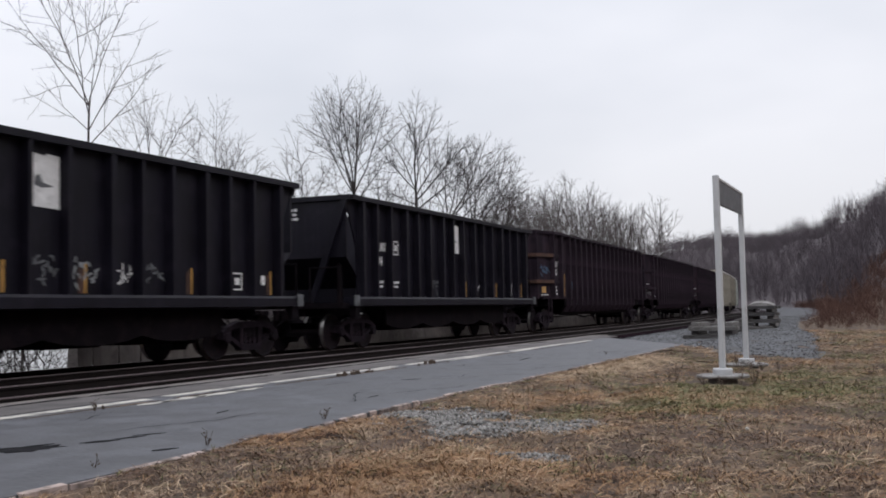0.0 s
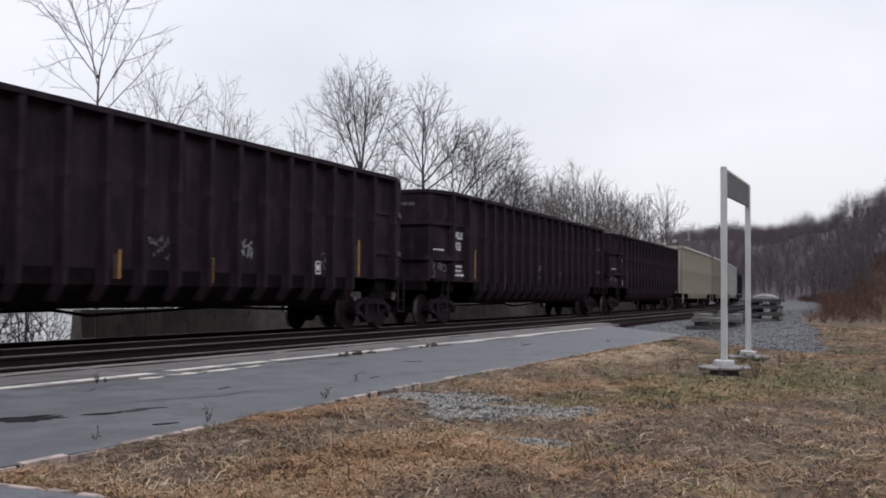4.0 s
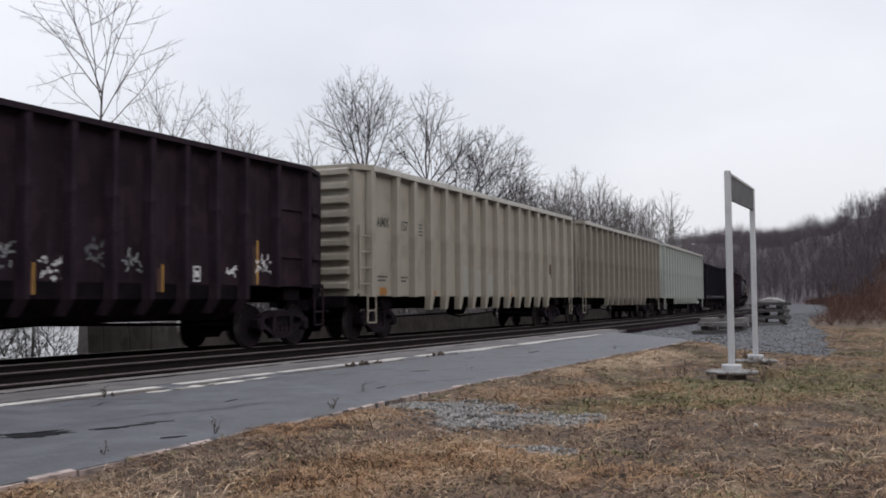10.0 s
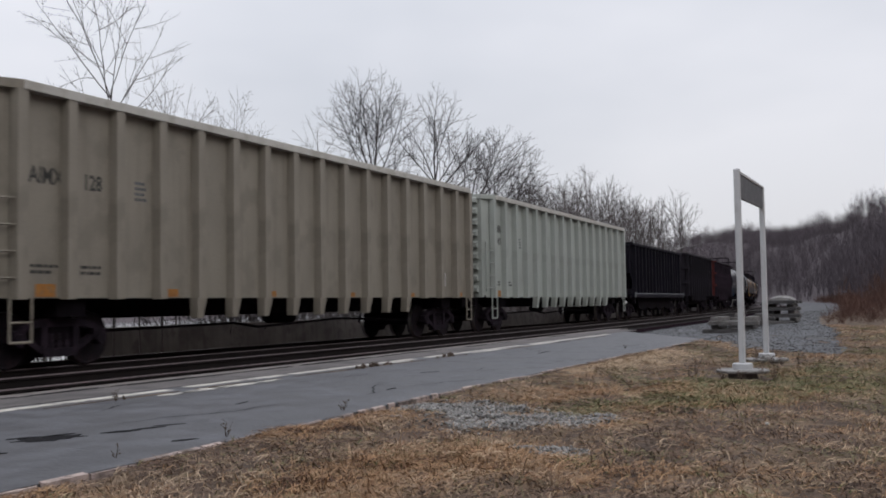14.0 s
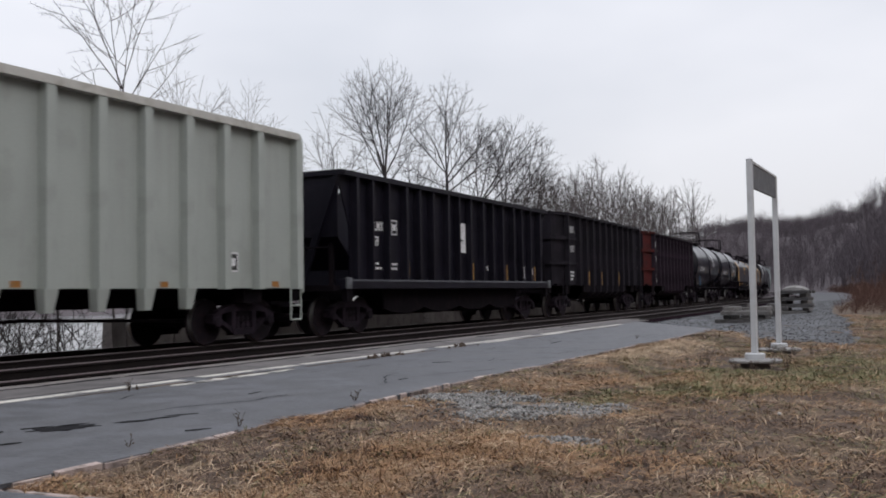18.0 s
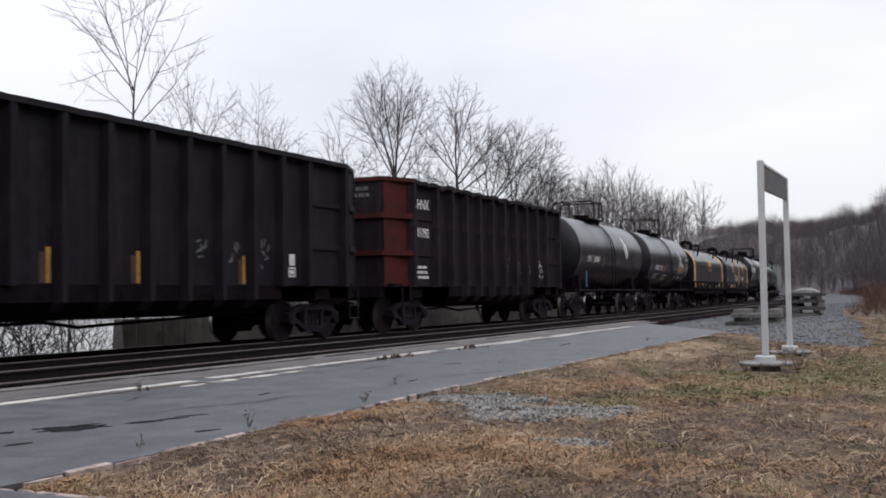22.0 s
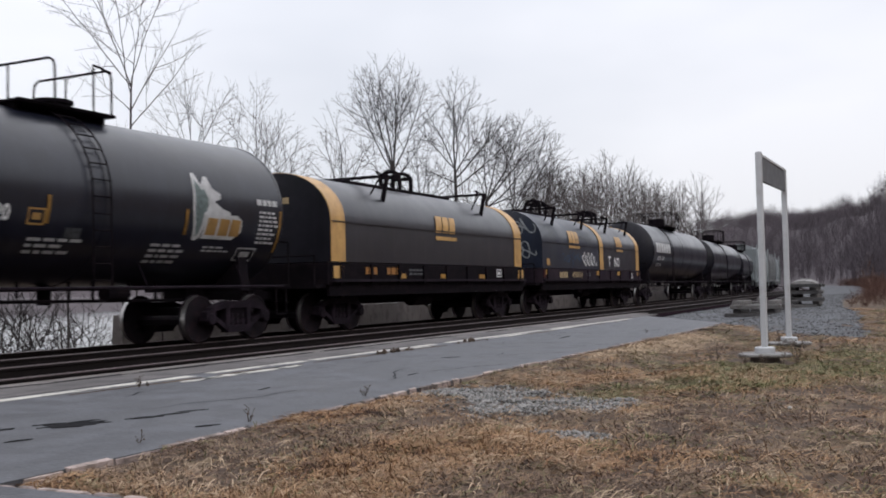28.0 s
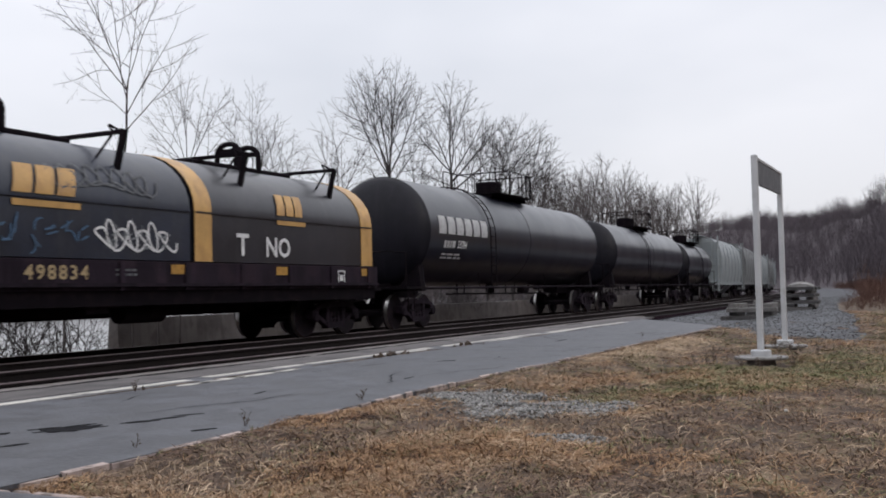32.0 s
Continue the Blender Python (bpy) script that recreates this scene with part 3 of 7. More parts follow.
def side_frame_mesh():
    s = Solid()
    for a, b in (((-AXLE - .13, .60), (-AXLE + .14, .66)), ((AXLE - .14, .66), (AXLE + .13, .60))):
        s.hexa([(a[0], -.09, .43), (b[0], -.09, .43), (b[0], .09, .43), (a[0], .09, .43), (a[0], -.09, a[1]), (b[0], -.09, b[1]), (b[0], .09, b[1]), (a[0], .09, a[1])])
    s.prism([(-AXLE - .1, .57), (-.45, .66), (.45, .66), (AXLE + .1, .57), (AXLE - .02, .68), (.4, .80), (-.4, .80), (-AXLE + .02, .68)], -.085, .085)
    for k in (-1, 1):
        s.prism([(k * (AXLE - .10), .46), (k * (AXLE - .02), .58), (k * .36, .33), (k * .33, .20)], -.07, .07)
        s.box(*sorted((k * .27, k * .40)), -.08, .08, .28, .70)
    s.box(-.36, .36, -.09, .09, .18, .32)
    for x in (-.16, 0, .16):
        s.lathe([(.062, -.06), (.062, .06)], True, 8, (x, 0, .38))
        s.tube((x, 0, .32), (x, 0, .56), .06, n=8)
    for k in (-1, 1):
        s.lathe([(.10, -.13), (.115, -.10), (.115, .02)], True, 12, (k * AXLE, 0, WHEEL))
    return s.mesh("side_frame", [M["truck"]])


def bolster_mesh():
    s = Solid()
    s.box(-.2, .2, -1.05, 1.05, .45, .68).box(-.16, .16, -.2, .2, .66, .82)
    s.box(-1.0, -.94, -.8, .8, .36, .46).box(.94, 1.0, -.8, .8, .36, .46)
    s.box(-.9, .9, -.05, .05, .38, .46)
    return s.mesh("truck", [M["under"]])


def coupler_mesh():
    s = Solid()
    s.box(-.75, -.22, -.11, .11, .80, .98).box(-.26, -.08, -.15, .15, .76, 1.02)
    s.box(-.1, .06, -.17, -.05, .76, 1.02).box(-.1, .02, .06, .17, .76, 1.02)
    s.pipe([(-.7, -.22, .82), (-.3, -.26, .62), (.0, -.2, .56)], .03)
    return s.mesh("coupler", [M["under"]])


WHEELSET, SIDE_FRAME, BOLSTER, COUPLER = wheelset_mesh(), side_frame_mesh(), bolster_mesh(), coupler_mesh()
LEAD_AXLES, REAR_AXLES, TRAIN = [], [], []


def running_gear(car, length, centres):
    for k in (-1, 1):
        tr = part("truck", BOLSTER, "under", car, "grimy two-axle cast steel truck", at=(k * centres / 2, 0, 0))
        for y in (-1.0, 1.0):
            part("side_frame", SIDE_FRAME, "truck", tr, at=(0, y, 0))
        for x, store in ((-AXLE, LEAD_AXLES), (AXLE, REAR_AXLES)):
            store.append(part("wheelset", WHEELSET, "wheel", tr, "dark wheels with bright worn treads", at=(x, 0, WHEEL)))
        part("coupler", COUPLER, "under", car, at=pose(k * length / 2, 0, 0, 0, 0, 0 if k > 0 else 180))


def add_car(kind, label, category, s0, s1):
    car = thing(kind, label, category, "cars of the freight train")
    TRAIN.append((car, (s0 + s1) / 2))
    return car, s1 - s0


def ladder(parent, x0, x1, y0, y1, z0, z1, rungs, material, name="ladder"):
    """Rungs between two stiles; its foot is at z0."""
    s = Solid()
    for x, y in ((x0, y0), (x1, y1)):
        s.tube((x, y, z0), (x, y, z1), .028, n=5)
    for i in range(rungs):
        z = z0 + (z1 - z0) * (i + .3) / rungs
        s.tube((x0, y0, z), (x1, y1, z), .019, n=5)
    return part(name, s, material, parent)




def gondola(kind, label, s0, s1, paint, end_paint, top, sill, belly, ribs, bands, feet=False, end_gap=0.95, chamfer=1.15, inset=0.42, tc=None, rib_w=0.10, band_paint=None, chord=0.10, scallop=0.0, slats=0, inner=None, rib_paint=None, plate_paint=None, rib_shift=0.0):
    """High-sided gondola: plated sides with ribs, cut-off corners, deep belly between the trucks."""
    car, length = add_car(kind, label, "freight car", s0, s1)
    e = length / 2 - end_gap
    xs_ = e - chamfer
    hw, plate = 1.60, 1.43
    tc = tc or length - 4.6
    running_gear(car, length, tc)
    # floor and underframe
    fl = Solid()
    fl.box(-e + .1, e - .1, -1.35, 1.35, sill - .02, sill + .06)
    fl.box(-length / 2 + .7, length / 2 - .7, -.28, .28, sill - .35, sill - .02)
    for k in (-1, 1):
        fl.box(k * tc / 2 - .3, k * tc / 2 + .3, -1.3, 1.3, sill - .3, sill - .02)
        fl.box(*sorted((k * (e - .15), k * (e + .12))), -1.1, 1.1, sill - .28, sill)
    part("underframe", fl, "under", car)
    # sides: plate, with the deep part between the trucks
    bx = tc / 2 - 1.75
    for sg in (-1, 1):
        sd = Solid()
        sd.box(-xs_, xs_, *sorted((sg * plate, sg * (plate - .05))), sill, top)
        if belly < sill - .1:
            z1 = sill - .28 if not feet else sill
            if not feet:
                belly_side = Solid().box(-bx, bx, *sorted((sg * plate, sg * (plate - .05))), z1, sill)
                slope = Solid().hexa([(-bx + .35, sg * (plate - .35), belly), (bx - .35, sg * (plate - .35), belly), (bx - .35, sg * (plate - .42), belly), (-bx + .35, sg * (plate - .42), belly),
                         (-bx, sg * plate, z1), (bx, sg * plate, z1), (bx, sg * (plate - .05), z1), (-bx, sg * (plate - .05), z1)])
                # the deep shade between the rib feet is put into the belly's colour
                part("belly_side", belly_side, "under", car, "belly between the trucks, blackened for recess shade")
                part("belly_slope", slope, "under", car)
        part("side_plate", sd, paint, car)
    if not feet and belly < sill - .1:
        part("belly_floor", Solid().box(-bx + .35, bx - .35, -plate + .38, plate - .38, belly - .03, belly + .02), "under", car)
    for k in (-1, 1):
        en = Solid()
        en.box(*sorted((k * (e - .06), k * e)), -(hw - inset), hw - inset, sill, top)
        part("end_plate", en, plate_paint or end_paint, car)
        for sg in (-1, 1):
            co = Solid()
            p, q = (k * e, sg * (hw - inset)), (k * xs_, sg * plate)
            w = .05
            co.hexa([(p[0], p[1], sill), (q[0], q[1], sill), (q[0], q[1] - sg * w, sill), (p[0] - k * w, p[1] - sg * w, sill),
                     (p[0], p[1], top), (q[0], q[1], top), (q[0], q[1] - sg * w, top), (p[0] - k * w, p[1] - sg * w, top)])
            part("corner_plate", co, end_paint, car)
    # top chord
    for sg in (-1, 1):
        if scallop:
            ch, n = Solid(), 60
            ch.loft([[(x, sg * (plate - .06), top - chord + d), (x, sg * (hw + .015), top - chord + d), (x, sg * (hw + .015), top + d), (x, sg * (plate - .06), top + d)]
                     for x, d in [(-xs_ + 2 * xs_ * i / n, -scallop * (math.sin(math.pi * (11 * i / n % 1.0)) ** 0.8 if 0 < i < n else 0) * (0.6 + 0.4 * math.sin(i * 1.7))) for i in range(n + 1)]])
        else:
            ch = Solid().box(-xs_, xs_, *sorted((sg * (plate - .06), sg * (hw + .015))), top - chord, top)
        part("top_chord", ch, "rim" if feet else paint, car, "paler top rim" if feet else "")
    for k in (-1, 1):
        ch = Solid().box(*sorted((k * (e - .05), k * (e + .06))), -(hw - inset), hw - inset, top - chord, top)
        for sg in (-1, 1):
            p, q = (k * (e + .06), sg * (hw - inset)), (k * xs_, sg * (hw + .015))
            ch.hexa([(p[0], p[1], top - chord), (q[0], q[1], top - chord), (q[0], q[1] - sg * .12, top - chord), (p[0] - k * .12, p[1] - sg * .05, top - chord),
                     (p[0], p[1], top), (q[0], q[1], top), (q[0], q[1] - sg * .12, top), (p[0] - k * .12, p[1] - sg * .05, top)])
        part("end_chord", ch, end_paint, car)
    # ribs
    rb = Solid()
    foot = sill - (0.0 if feet or belly >= sill - .1 else .0)
    k = .88 if feet else .6
    rb.hexa([(-rib_w, -plate, sill - .02), (rib_w, -plate, sill - .02), (rib_w * k, -hw, sill - .02), (-rib_w * k, -hw, sill - .02),
             (-rib_w, -plate, top - chord), (rib_w, -plate, top - chord), (rib_w * k, -hw, top - chord), (-rib_w * k, -hw, top - chord)])
    rib_me = rb.mesh("rib", [M[rib_paint or paint]])
    rd = Solid()
    if feet:
        rd.hexa([(-rib_w * .8, -plate + .05, belly), (rib_w * .8, -plate + .05, belly), (rib_w * .7, -hw + .05, belly), (-rib_w * .7, -hw + .05, belly),
                 (-rib_w * 1.5, -plate, sill), (rib_w * 1.5, -plate, sill), (rib_w * 1.3, -hw, sill), (-rib_w * 1.3, -hw, sill)])
    else:
        z1 = sill - .28
        rd.hexa([(-rib_w, -plate, z1), (rib_w, -plate, z1), (rib_w * .55, -hw, z1), (-rib_w * .55, -hw, z1), (-rib_w, -plate, sill), (rib_w, -plate, sill), (rib_w * .55, -hw, sill), (-rib_w * .55, -hw, sill)])
        rd.hexa([(-rib_w * .6, -plate + .37, belly + .1), (rib_w * .6, -plate + .37, belly + .1), (rib_w * .4, -hw + .20, belly + .1), (-rib_w * .4, -hw + .20, belly + .1), (-rib_w, -plate, z1), (rib_w, -plate, z1), (rib_w * .55, -hw, z1), (-rib_w * .55, -hw, z1)])
    foot_me = rd.mesh("rib_foot", [M[rib_paint or paint]])
    n_in, w_in = inner
    places = [-xs_] + [rib_shift - w_in + 2 * w_in * i / (n_in - 1) for i in range(n_in)] + [xs_]
    if ribs:
        places[1:1] = [-(xs_ + w_in) / 2]
        places[-1:-1] = [(xs_ + w_in) / 2]
    for i, x in enumerate(places):
        for turn in (0, 180):
            r = part("rib", rib_me, paint, car, at=(x if not turn else -x, 0, 0, 0, 0, turn))
            if abs(x) < bx - .2 and belly < sill - .1:
                part("rib_foot", foot_me, paint, r)
    # level bands round the corners and over the first and last panel
    step = places[1] - places[0]
    for zb in bands:
        for k in (-1, 1):
            b = Solid().box(*sorted((k * e, k * (e + .09))), -(hw - inset) + .02, hw - inset - .02, zb - .07, zb + .07)
            for sg in (-1, 1):
                p, q = (k * (e + .09), sg * (hw - inset)), (k * (xs_ + .12), sg * (hw - .01))
                b.hexa([(p[0], p[1], zb - .07), (q[0], q[1], zb - .07), (q[0], q[1] - sg * .13, zb - .07), (p[0] - k * .1, p[1] - sg * .06, zb - .07),
                        (p[0], p[1], zb + .07), (q[0], q[1], zb + .07), (q[0], q[1] - sg * .13, zb + .07), (p[0] - k * .1, p[1] - sg * .06, zb + .07)])
            part("end_band", b, band_paint or end_paint, car)
            for sg in (-1, 1):
                x0, x1 = sorted((k * (xs_ - .12), k * (xs_ - step + .12)))
                part("panel_band", Solid().box(x0, x1, *sorted((sg * plate, sg * (plate + .05))), zb - .06, zb + .06), paint, car)
    # end slats of the smoother type
    for i in range(slats):
        z = sill + .25 + (top - sill - .45) * i / (slats - 1)
        for k in (-1, 1):
            s = Solid()
            s.prism([(k * e, z - .10), (k * (e + .16), z - .06), (k * (e + .16), z + .06), (k * e, z + .14)], -(hw - inset) + .12, hw - inset - .12)
            part("end_slat", s, end_paint, car)
    for k in (-1, 1):
        part("corner_step", Solid().pipe([(k * (e - .35), -1.5, sill), (k * (e - .35), -1.5, .45), (k * (e - .75), -1.52, .45), (k * (e - .75), -1.52, sill)], .022).tube((k * (e - .35), -1.5, .75), (k * (e - .75), -1.52, .75), .018), paint, car)
    ladder(car, e + .10, e + .10, -(hw - inset) + .04, -(hw - inset) + .46, sill - .1, top - .05, 8, rib_paint or end_paint)
    ladder(car, -e - .10, -e - .10, (hw - inset) - .46, (hw - inset) - .04, sill - .1, top - .05, 8, rib_paint or end_paint)
    part("air_reservoir", Solid().lathe([(.02, -.55), (.17, -.5), (.17, .5), (.02, .55)], False, 12, (1.2, .4, sill - .42)), "under", car)
    part("brake_rigging", Solid().pipe([(-tc / 2 + 1.2, -.6, .55), (-2, -.6, .6), (-1.4, -.8, .5), (2.2, -.7, .62), (tc / 2 - 1.2, -.5, .5)], .03), "under", car)
    return car, places, e, xs_, plate


def reflectors(car, spots, y, w=.05, h=.45, paint="reflector"):
    for x, z in spots:
        part("rust_smear", Solid().box(x - w - .13, x - w, y - .002, y, z - h / 2, z + h * .36), "rust", car, "rusty orange smear beside the strip")
        part("reflector", Solid().box(x - w, x + w, y - .004, y, z - h / 2, z + h / 2), paint, car, "amber reflective strip")


def hopper(label, s0, s1, text, seed):
    """Black side-dump hopper with a sill channel, plated sides and sloping open ends."""
    car, length = add_car("hopper_car", label, "freight car", s0, s1)
    running_gear(car, length, length - 4.0)
    top, sill, hw, plate = 3.86, 1.30, 1.58, 1.40
    e, x1 = length / 2 - .85, length / 2 - 1.42
    for sg in (-1, 1):
        part("side_plate", Solid().box(-x1, x1, *sorted((sg * plate, sg * (plate - .05))), sill, top), "black", car)
        part("side_sill", Solid().prism([(sg * 1.30, sill - .22), (sg * 1.64, sill - .20), (sg * 1.64, sill - .03), (sg * 1.60, sill + .02), (sg * 1.30, sill + .02)], -x1 - .55, x1 + .55, "x"), "black", car, "worn black side sill")
        part("top_chord", Solid().box(-e, e, *sorted((sg * (plate - .08), sg * (hw + .02))), top - .12, top), "black", car)
        for k in (-1, 1):
            part("end_gusset", Solid().prism([(k * x1, sill + 1.25), (k * e, top - .12), (k * x1, top - .12)], *sorted((sg * plate, sg * (plate - .04)))), "black", car)
    rib_x = [-x1 + .10 + (2 * x1 - .20) / 5 * (i // 3) + (0, .76, 1.60)[i % 3] for i in range(16)]      # every third rib is a heavy one
    for i, x in enumerate(rib_x):
        w = .085 if i % 3 == 0 else .06
        for sg in (-1, 1):
            part("rib", Solid().hexa([(x - w, sg * plate, sill), (x + w, sg * plate, sill), (x + w * .7, sg * hw, sill), (x - w * .7, sg * hw, sill), (x - w, sg * plate, top - .12), (x + w, sg * plate, top - .12), (x + w * .7, sg * hw, top - .12), (x - w * .7, sg * hw, top - .12)]), "black", car)
    for k in (-1, 1):
        part("slope_sheet", Solid().hexa([(k * (x1 - .3), -plate, sill + .25), (k * (x1 - .3), plate, sill + .25), (k * (x1 - .36), plate, sill + .25), (k * (x1 - .36), -plate, sill + .25),
                                          (k * e, -plate, top - 1.55), (k * e, plate, top - 1.55), (k * (e - .06), plate, top - 1.55), (k * (e - .06), -plate, top - 1.55)]), "black", car)
        part("end_plate", Solid().box(*sorted((k * (e - .06), k * e)), -plate, plate, top - 1.55, top), "black", car)
        part("end_chord", Solid().box(*sorted((k * (e - .08), k * (e + .08))), -hw, hw, top - .12, top), "black", car)
        part("end_deck", Solid().box(*sorted((k * (x1 - .4), k * (length / 2 - .55))), -1.45, 1.45, sill - .25, sill - .12), "under", car)
        for sg in (-1, 1):
            part("end_brace", Solid().hexa([(k * (e + .02), sg * .35, sill - .1), (k * (e + .10), sg * .35, sill - .1), (k * (e + .10), sg * .52, sill - .1), (k * (e + .02), sg * .52, sill - .1),
                                            (k * (e - .05), sg * 1.30, top - .12), (k * (e + .07), sg * 1.30, top - .12), (k * (e + .07), sg * 1.47, top - .12), (k * (e - .05), sg * 1.47, top - .12)]), "black", car)
            part("end_post", Solid().box(*sorted((k * (x1 + .30), k * (x1 + .42))), *sorted((sg * 1.05, sg * 1.15)), sill - .12, top - 1.55), "under", car)
        part("grab_rail", Solid().pipe([(k * (length / 2 - .6), -1.35, sill - .12), (k * (length / 2 - .6), -1.35, sill + .75), (k * (length / 2 - .6), -.5, sill + .75), (k * (length / 2 - .6), -.5, sill - .12)], .02), "under", car)
        for sg in (-1, 1):
            part("sill_bracket", Solid().bevel_box(*sorted((k * (x1 + .38), k * (x1 + .62))), *sorted((sg * 1.62, sg * 1.67)), sill - .20, sill + .06, .01), "greytag", car, "pale worn bracket at the end of the sill")
        part("sill_step", Solid().box(*sorted((k * (x1 + .25), k * (x1 + .5))), -1.6, -1.45, sill - .5, sill - .2), "under", car)
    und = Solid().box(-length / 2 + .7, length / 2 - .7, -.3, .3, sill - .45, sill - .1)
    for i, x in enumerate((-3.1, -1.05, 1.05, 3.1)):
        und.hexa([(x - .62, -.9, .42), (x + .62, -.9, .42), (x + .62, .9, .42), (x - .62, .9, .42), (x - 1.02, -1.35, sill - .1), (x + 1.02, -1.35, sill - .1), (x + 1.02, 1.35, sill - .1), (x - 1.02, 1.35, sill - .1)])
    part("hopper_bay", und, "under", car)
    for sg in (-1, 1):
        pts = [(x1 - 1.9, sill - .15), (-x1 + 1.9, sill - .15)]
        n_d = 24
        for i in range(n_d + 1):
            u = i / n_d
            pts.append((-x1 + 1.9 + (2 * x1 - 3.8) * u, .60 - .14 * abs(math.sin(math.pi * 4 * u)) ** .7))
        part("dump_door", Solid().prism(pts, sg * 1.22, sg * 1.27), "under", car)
    y = -plate - .004
    mid = lambda i: (rib_x[i] + rib_x[i + 1]) / 2
    lettering(car, text[0], mid(1) + .02, 2.64, .32, y, wide=.72)
    lettering(car, text[1], mid(1) - .04, 2.26, .34, y, wide=.72)
    bars(car, 2, mid(1) - .28, 1.72, .5, .06, y, seed=seed)
    bars(car, 2, mid(2) - .22, 1.72, .42, .06, y, seed=seed + 1)
    part("stencil_box", frame_bars(mid(2) + .05, 2.66, .30, .38, y), "letter", car)
    px, pz = {7: (mid(7) + .03, 0), 3: (mid(7) + .02, .56), 5: (mid(7) + .03, .56)}[seed]
    part("paper_placard", Solid().prism([(px - .32, 2.16 + pz), (px + .32, 2.14 + pz), (px + .32, 3.0 + pz), (px + .05, 3.02 + pz), (px, 2.98 + pz), (px - .32, 3.02 + pz)], y - .008, y), "letter", car, "torn white paper placard")
    part("placard_mark", Solid().prism([(px - .22, 2.5 + pz), (px - .05, 2.46 + pz), (px + .2, 2.5 + pz), (px - .04, 2.55 + pz), (px - .1, 2.68 + pz), (px - .2, 2.64 + pz)], y - .011, y - .008), "greytag", car)
    part("stencil_box", frame_bars(mid(13), 1.62, .34, .36, y), "letter", car)
    tag(car, mid(9) - .25, 1.66, .5, .45, y, "letter", seed + 40, .03, 9)
    bars(car, 1, mid(14) - .06, 1.66, .16, .2, y, seed=seed + 2)
    reflectors(car, [(mid(3), 1.60), (mid(6), 1.60), (mid(8), 1.60), (mid(11) + .2, 1.60), (mid(14) + .3, 1.60)], y, .03, .5)
    bars(car, 3, -.3, 3.55, .6, .06, 0, seed=seed + 3, name="end_stencil").matrix_basis = pose(-e - .006, .3, 0, 0, 0, -90)
    if seed == 3:
        for i, k, mt in ((4, .55, "greytag"), (7, .5, "greytag"), (8, .65, "chalk"), (10, .4, "greytag")):
            tag(car, mid(i) - .3, 1.75, .6, k, y, mt, seed + i, .05, 16)
    elif seed == 5:
        tag(car, mid(5) - .3, 1.7, .6, .5, y, "greytag", seed, .05, 9)
    return car, mid, y


def frame_bars(x, z, w, h, y):
    s = Solid()
    t = .03
    s.box(x - w / 2, x + w / 2, y - .004, y, z + h / 2 - t, z + h / 2).box(x - w / 2, x + w / 2, y - .004, y, z - h / 2, z - h / 2 + t)
    s.box(x - w / 2, x - w / 2 + t, y - .004, y, z - h / 2 + t, z + h / 2 - t).box(x + w / 2 - t, x + w / 2, y - .004, y, z - h / 2 + t, z + h / 2 - t)
    s.box(x - w / 4, x + w / 4, y - .004, y, z - h / 5, z + h / 5)
    return s


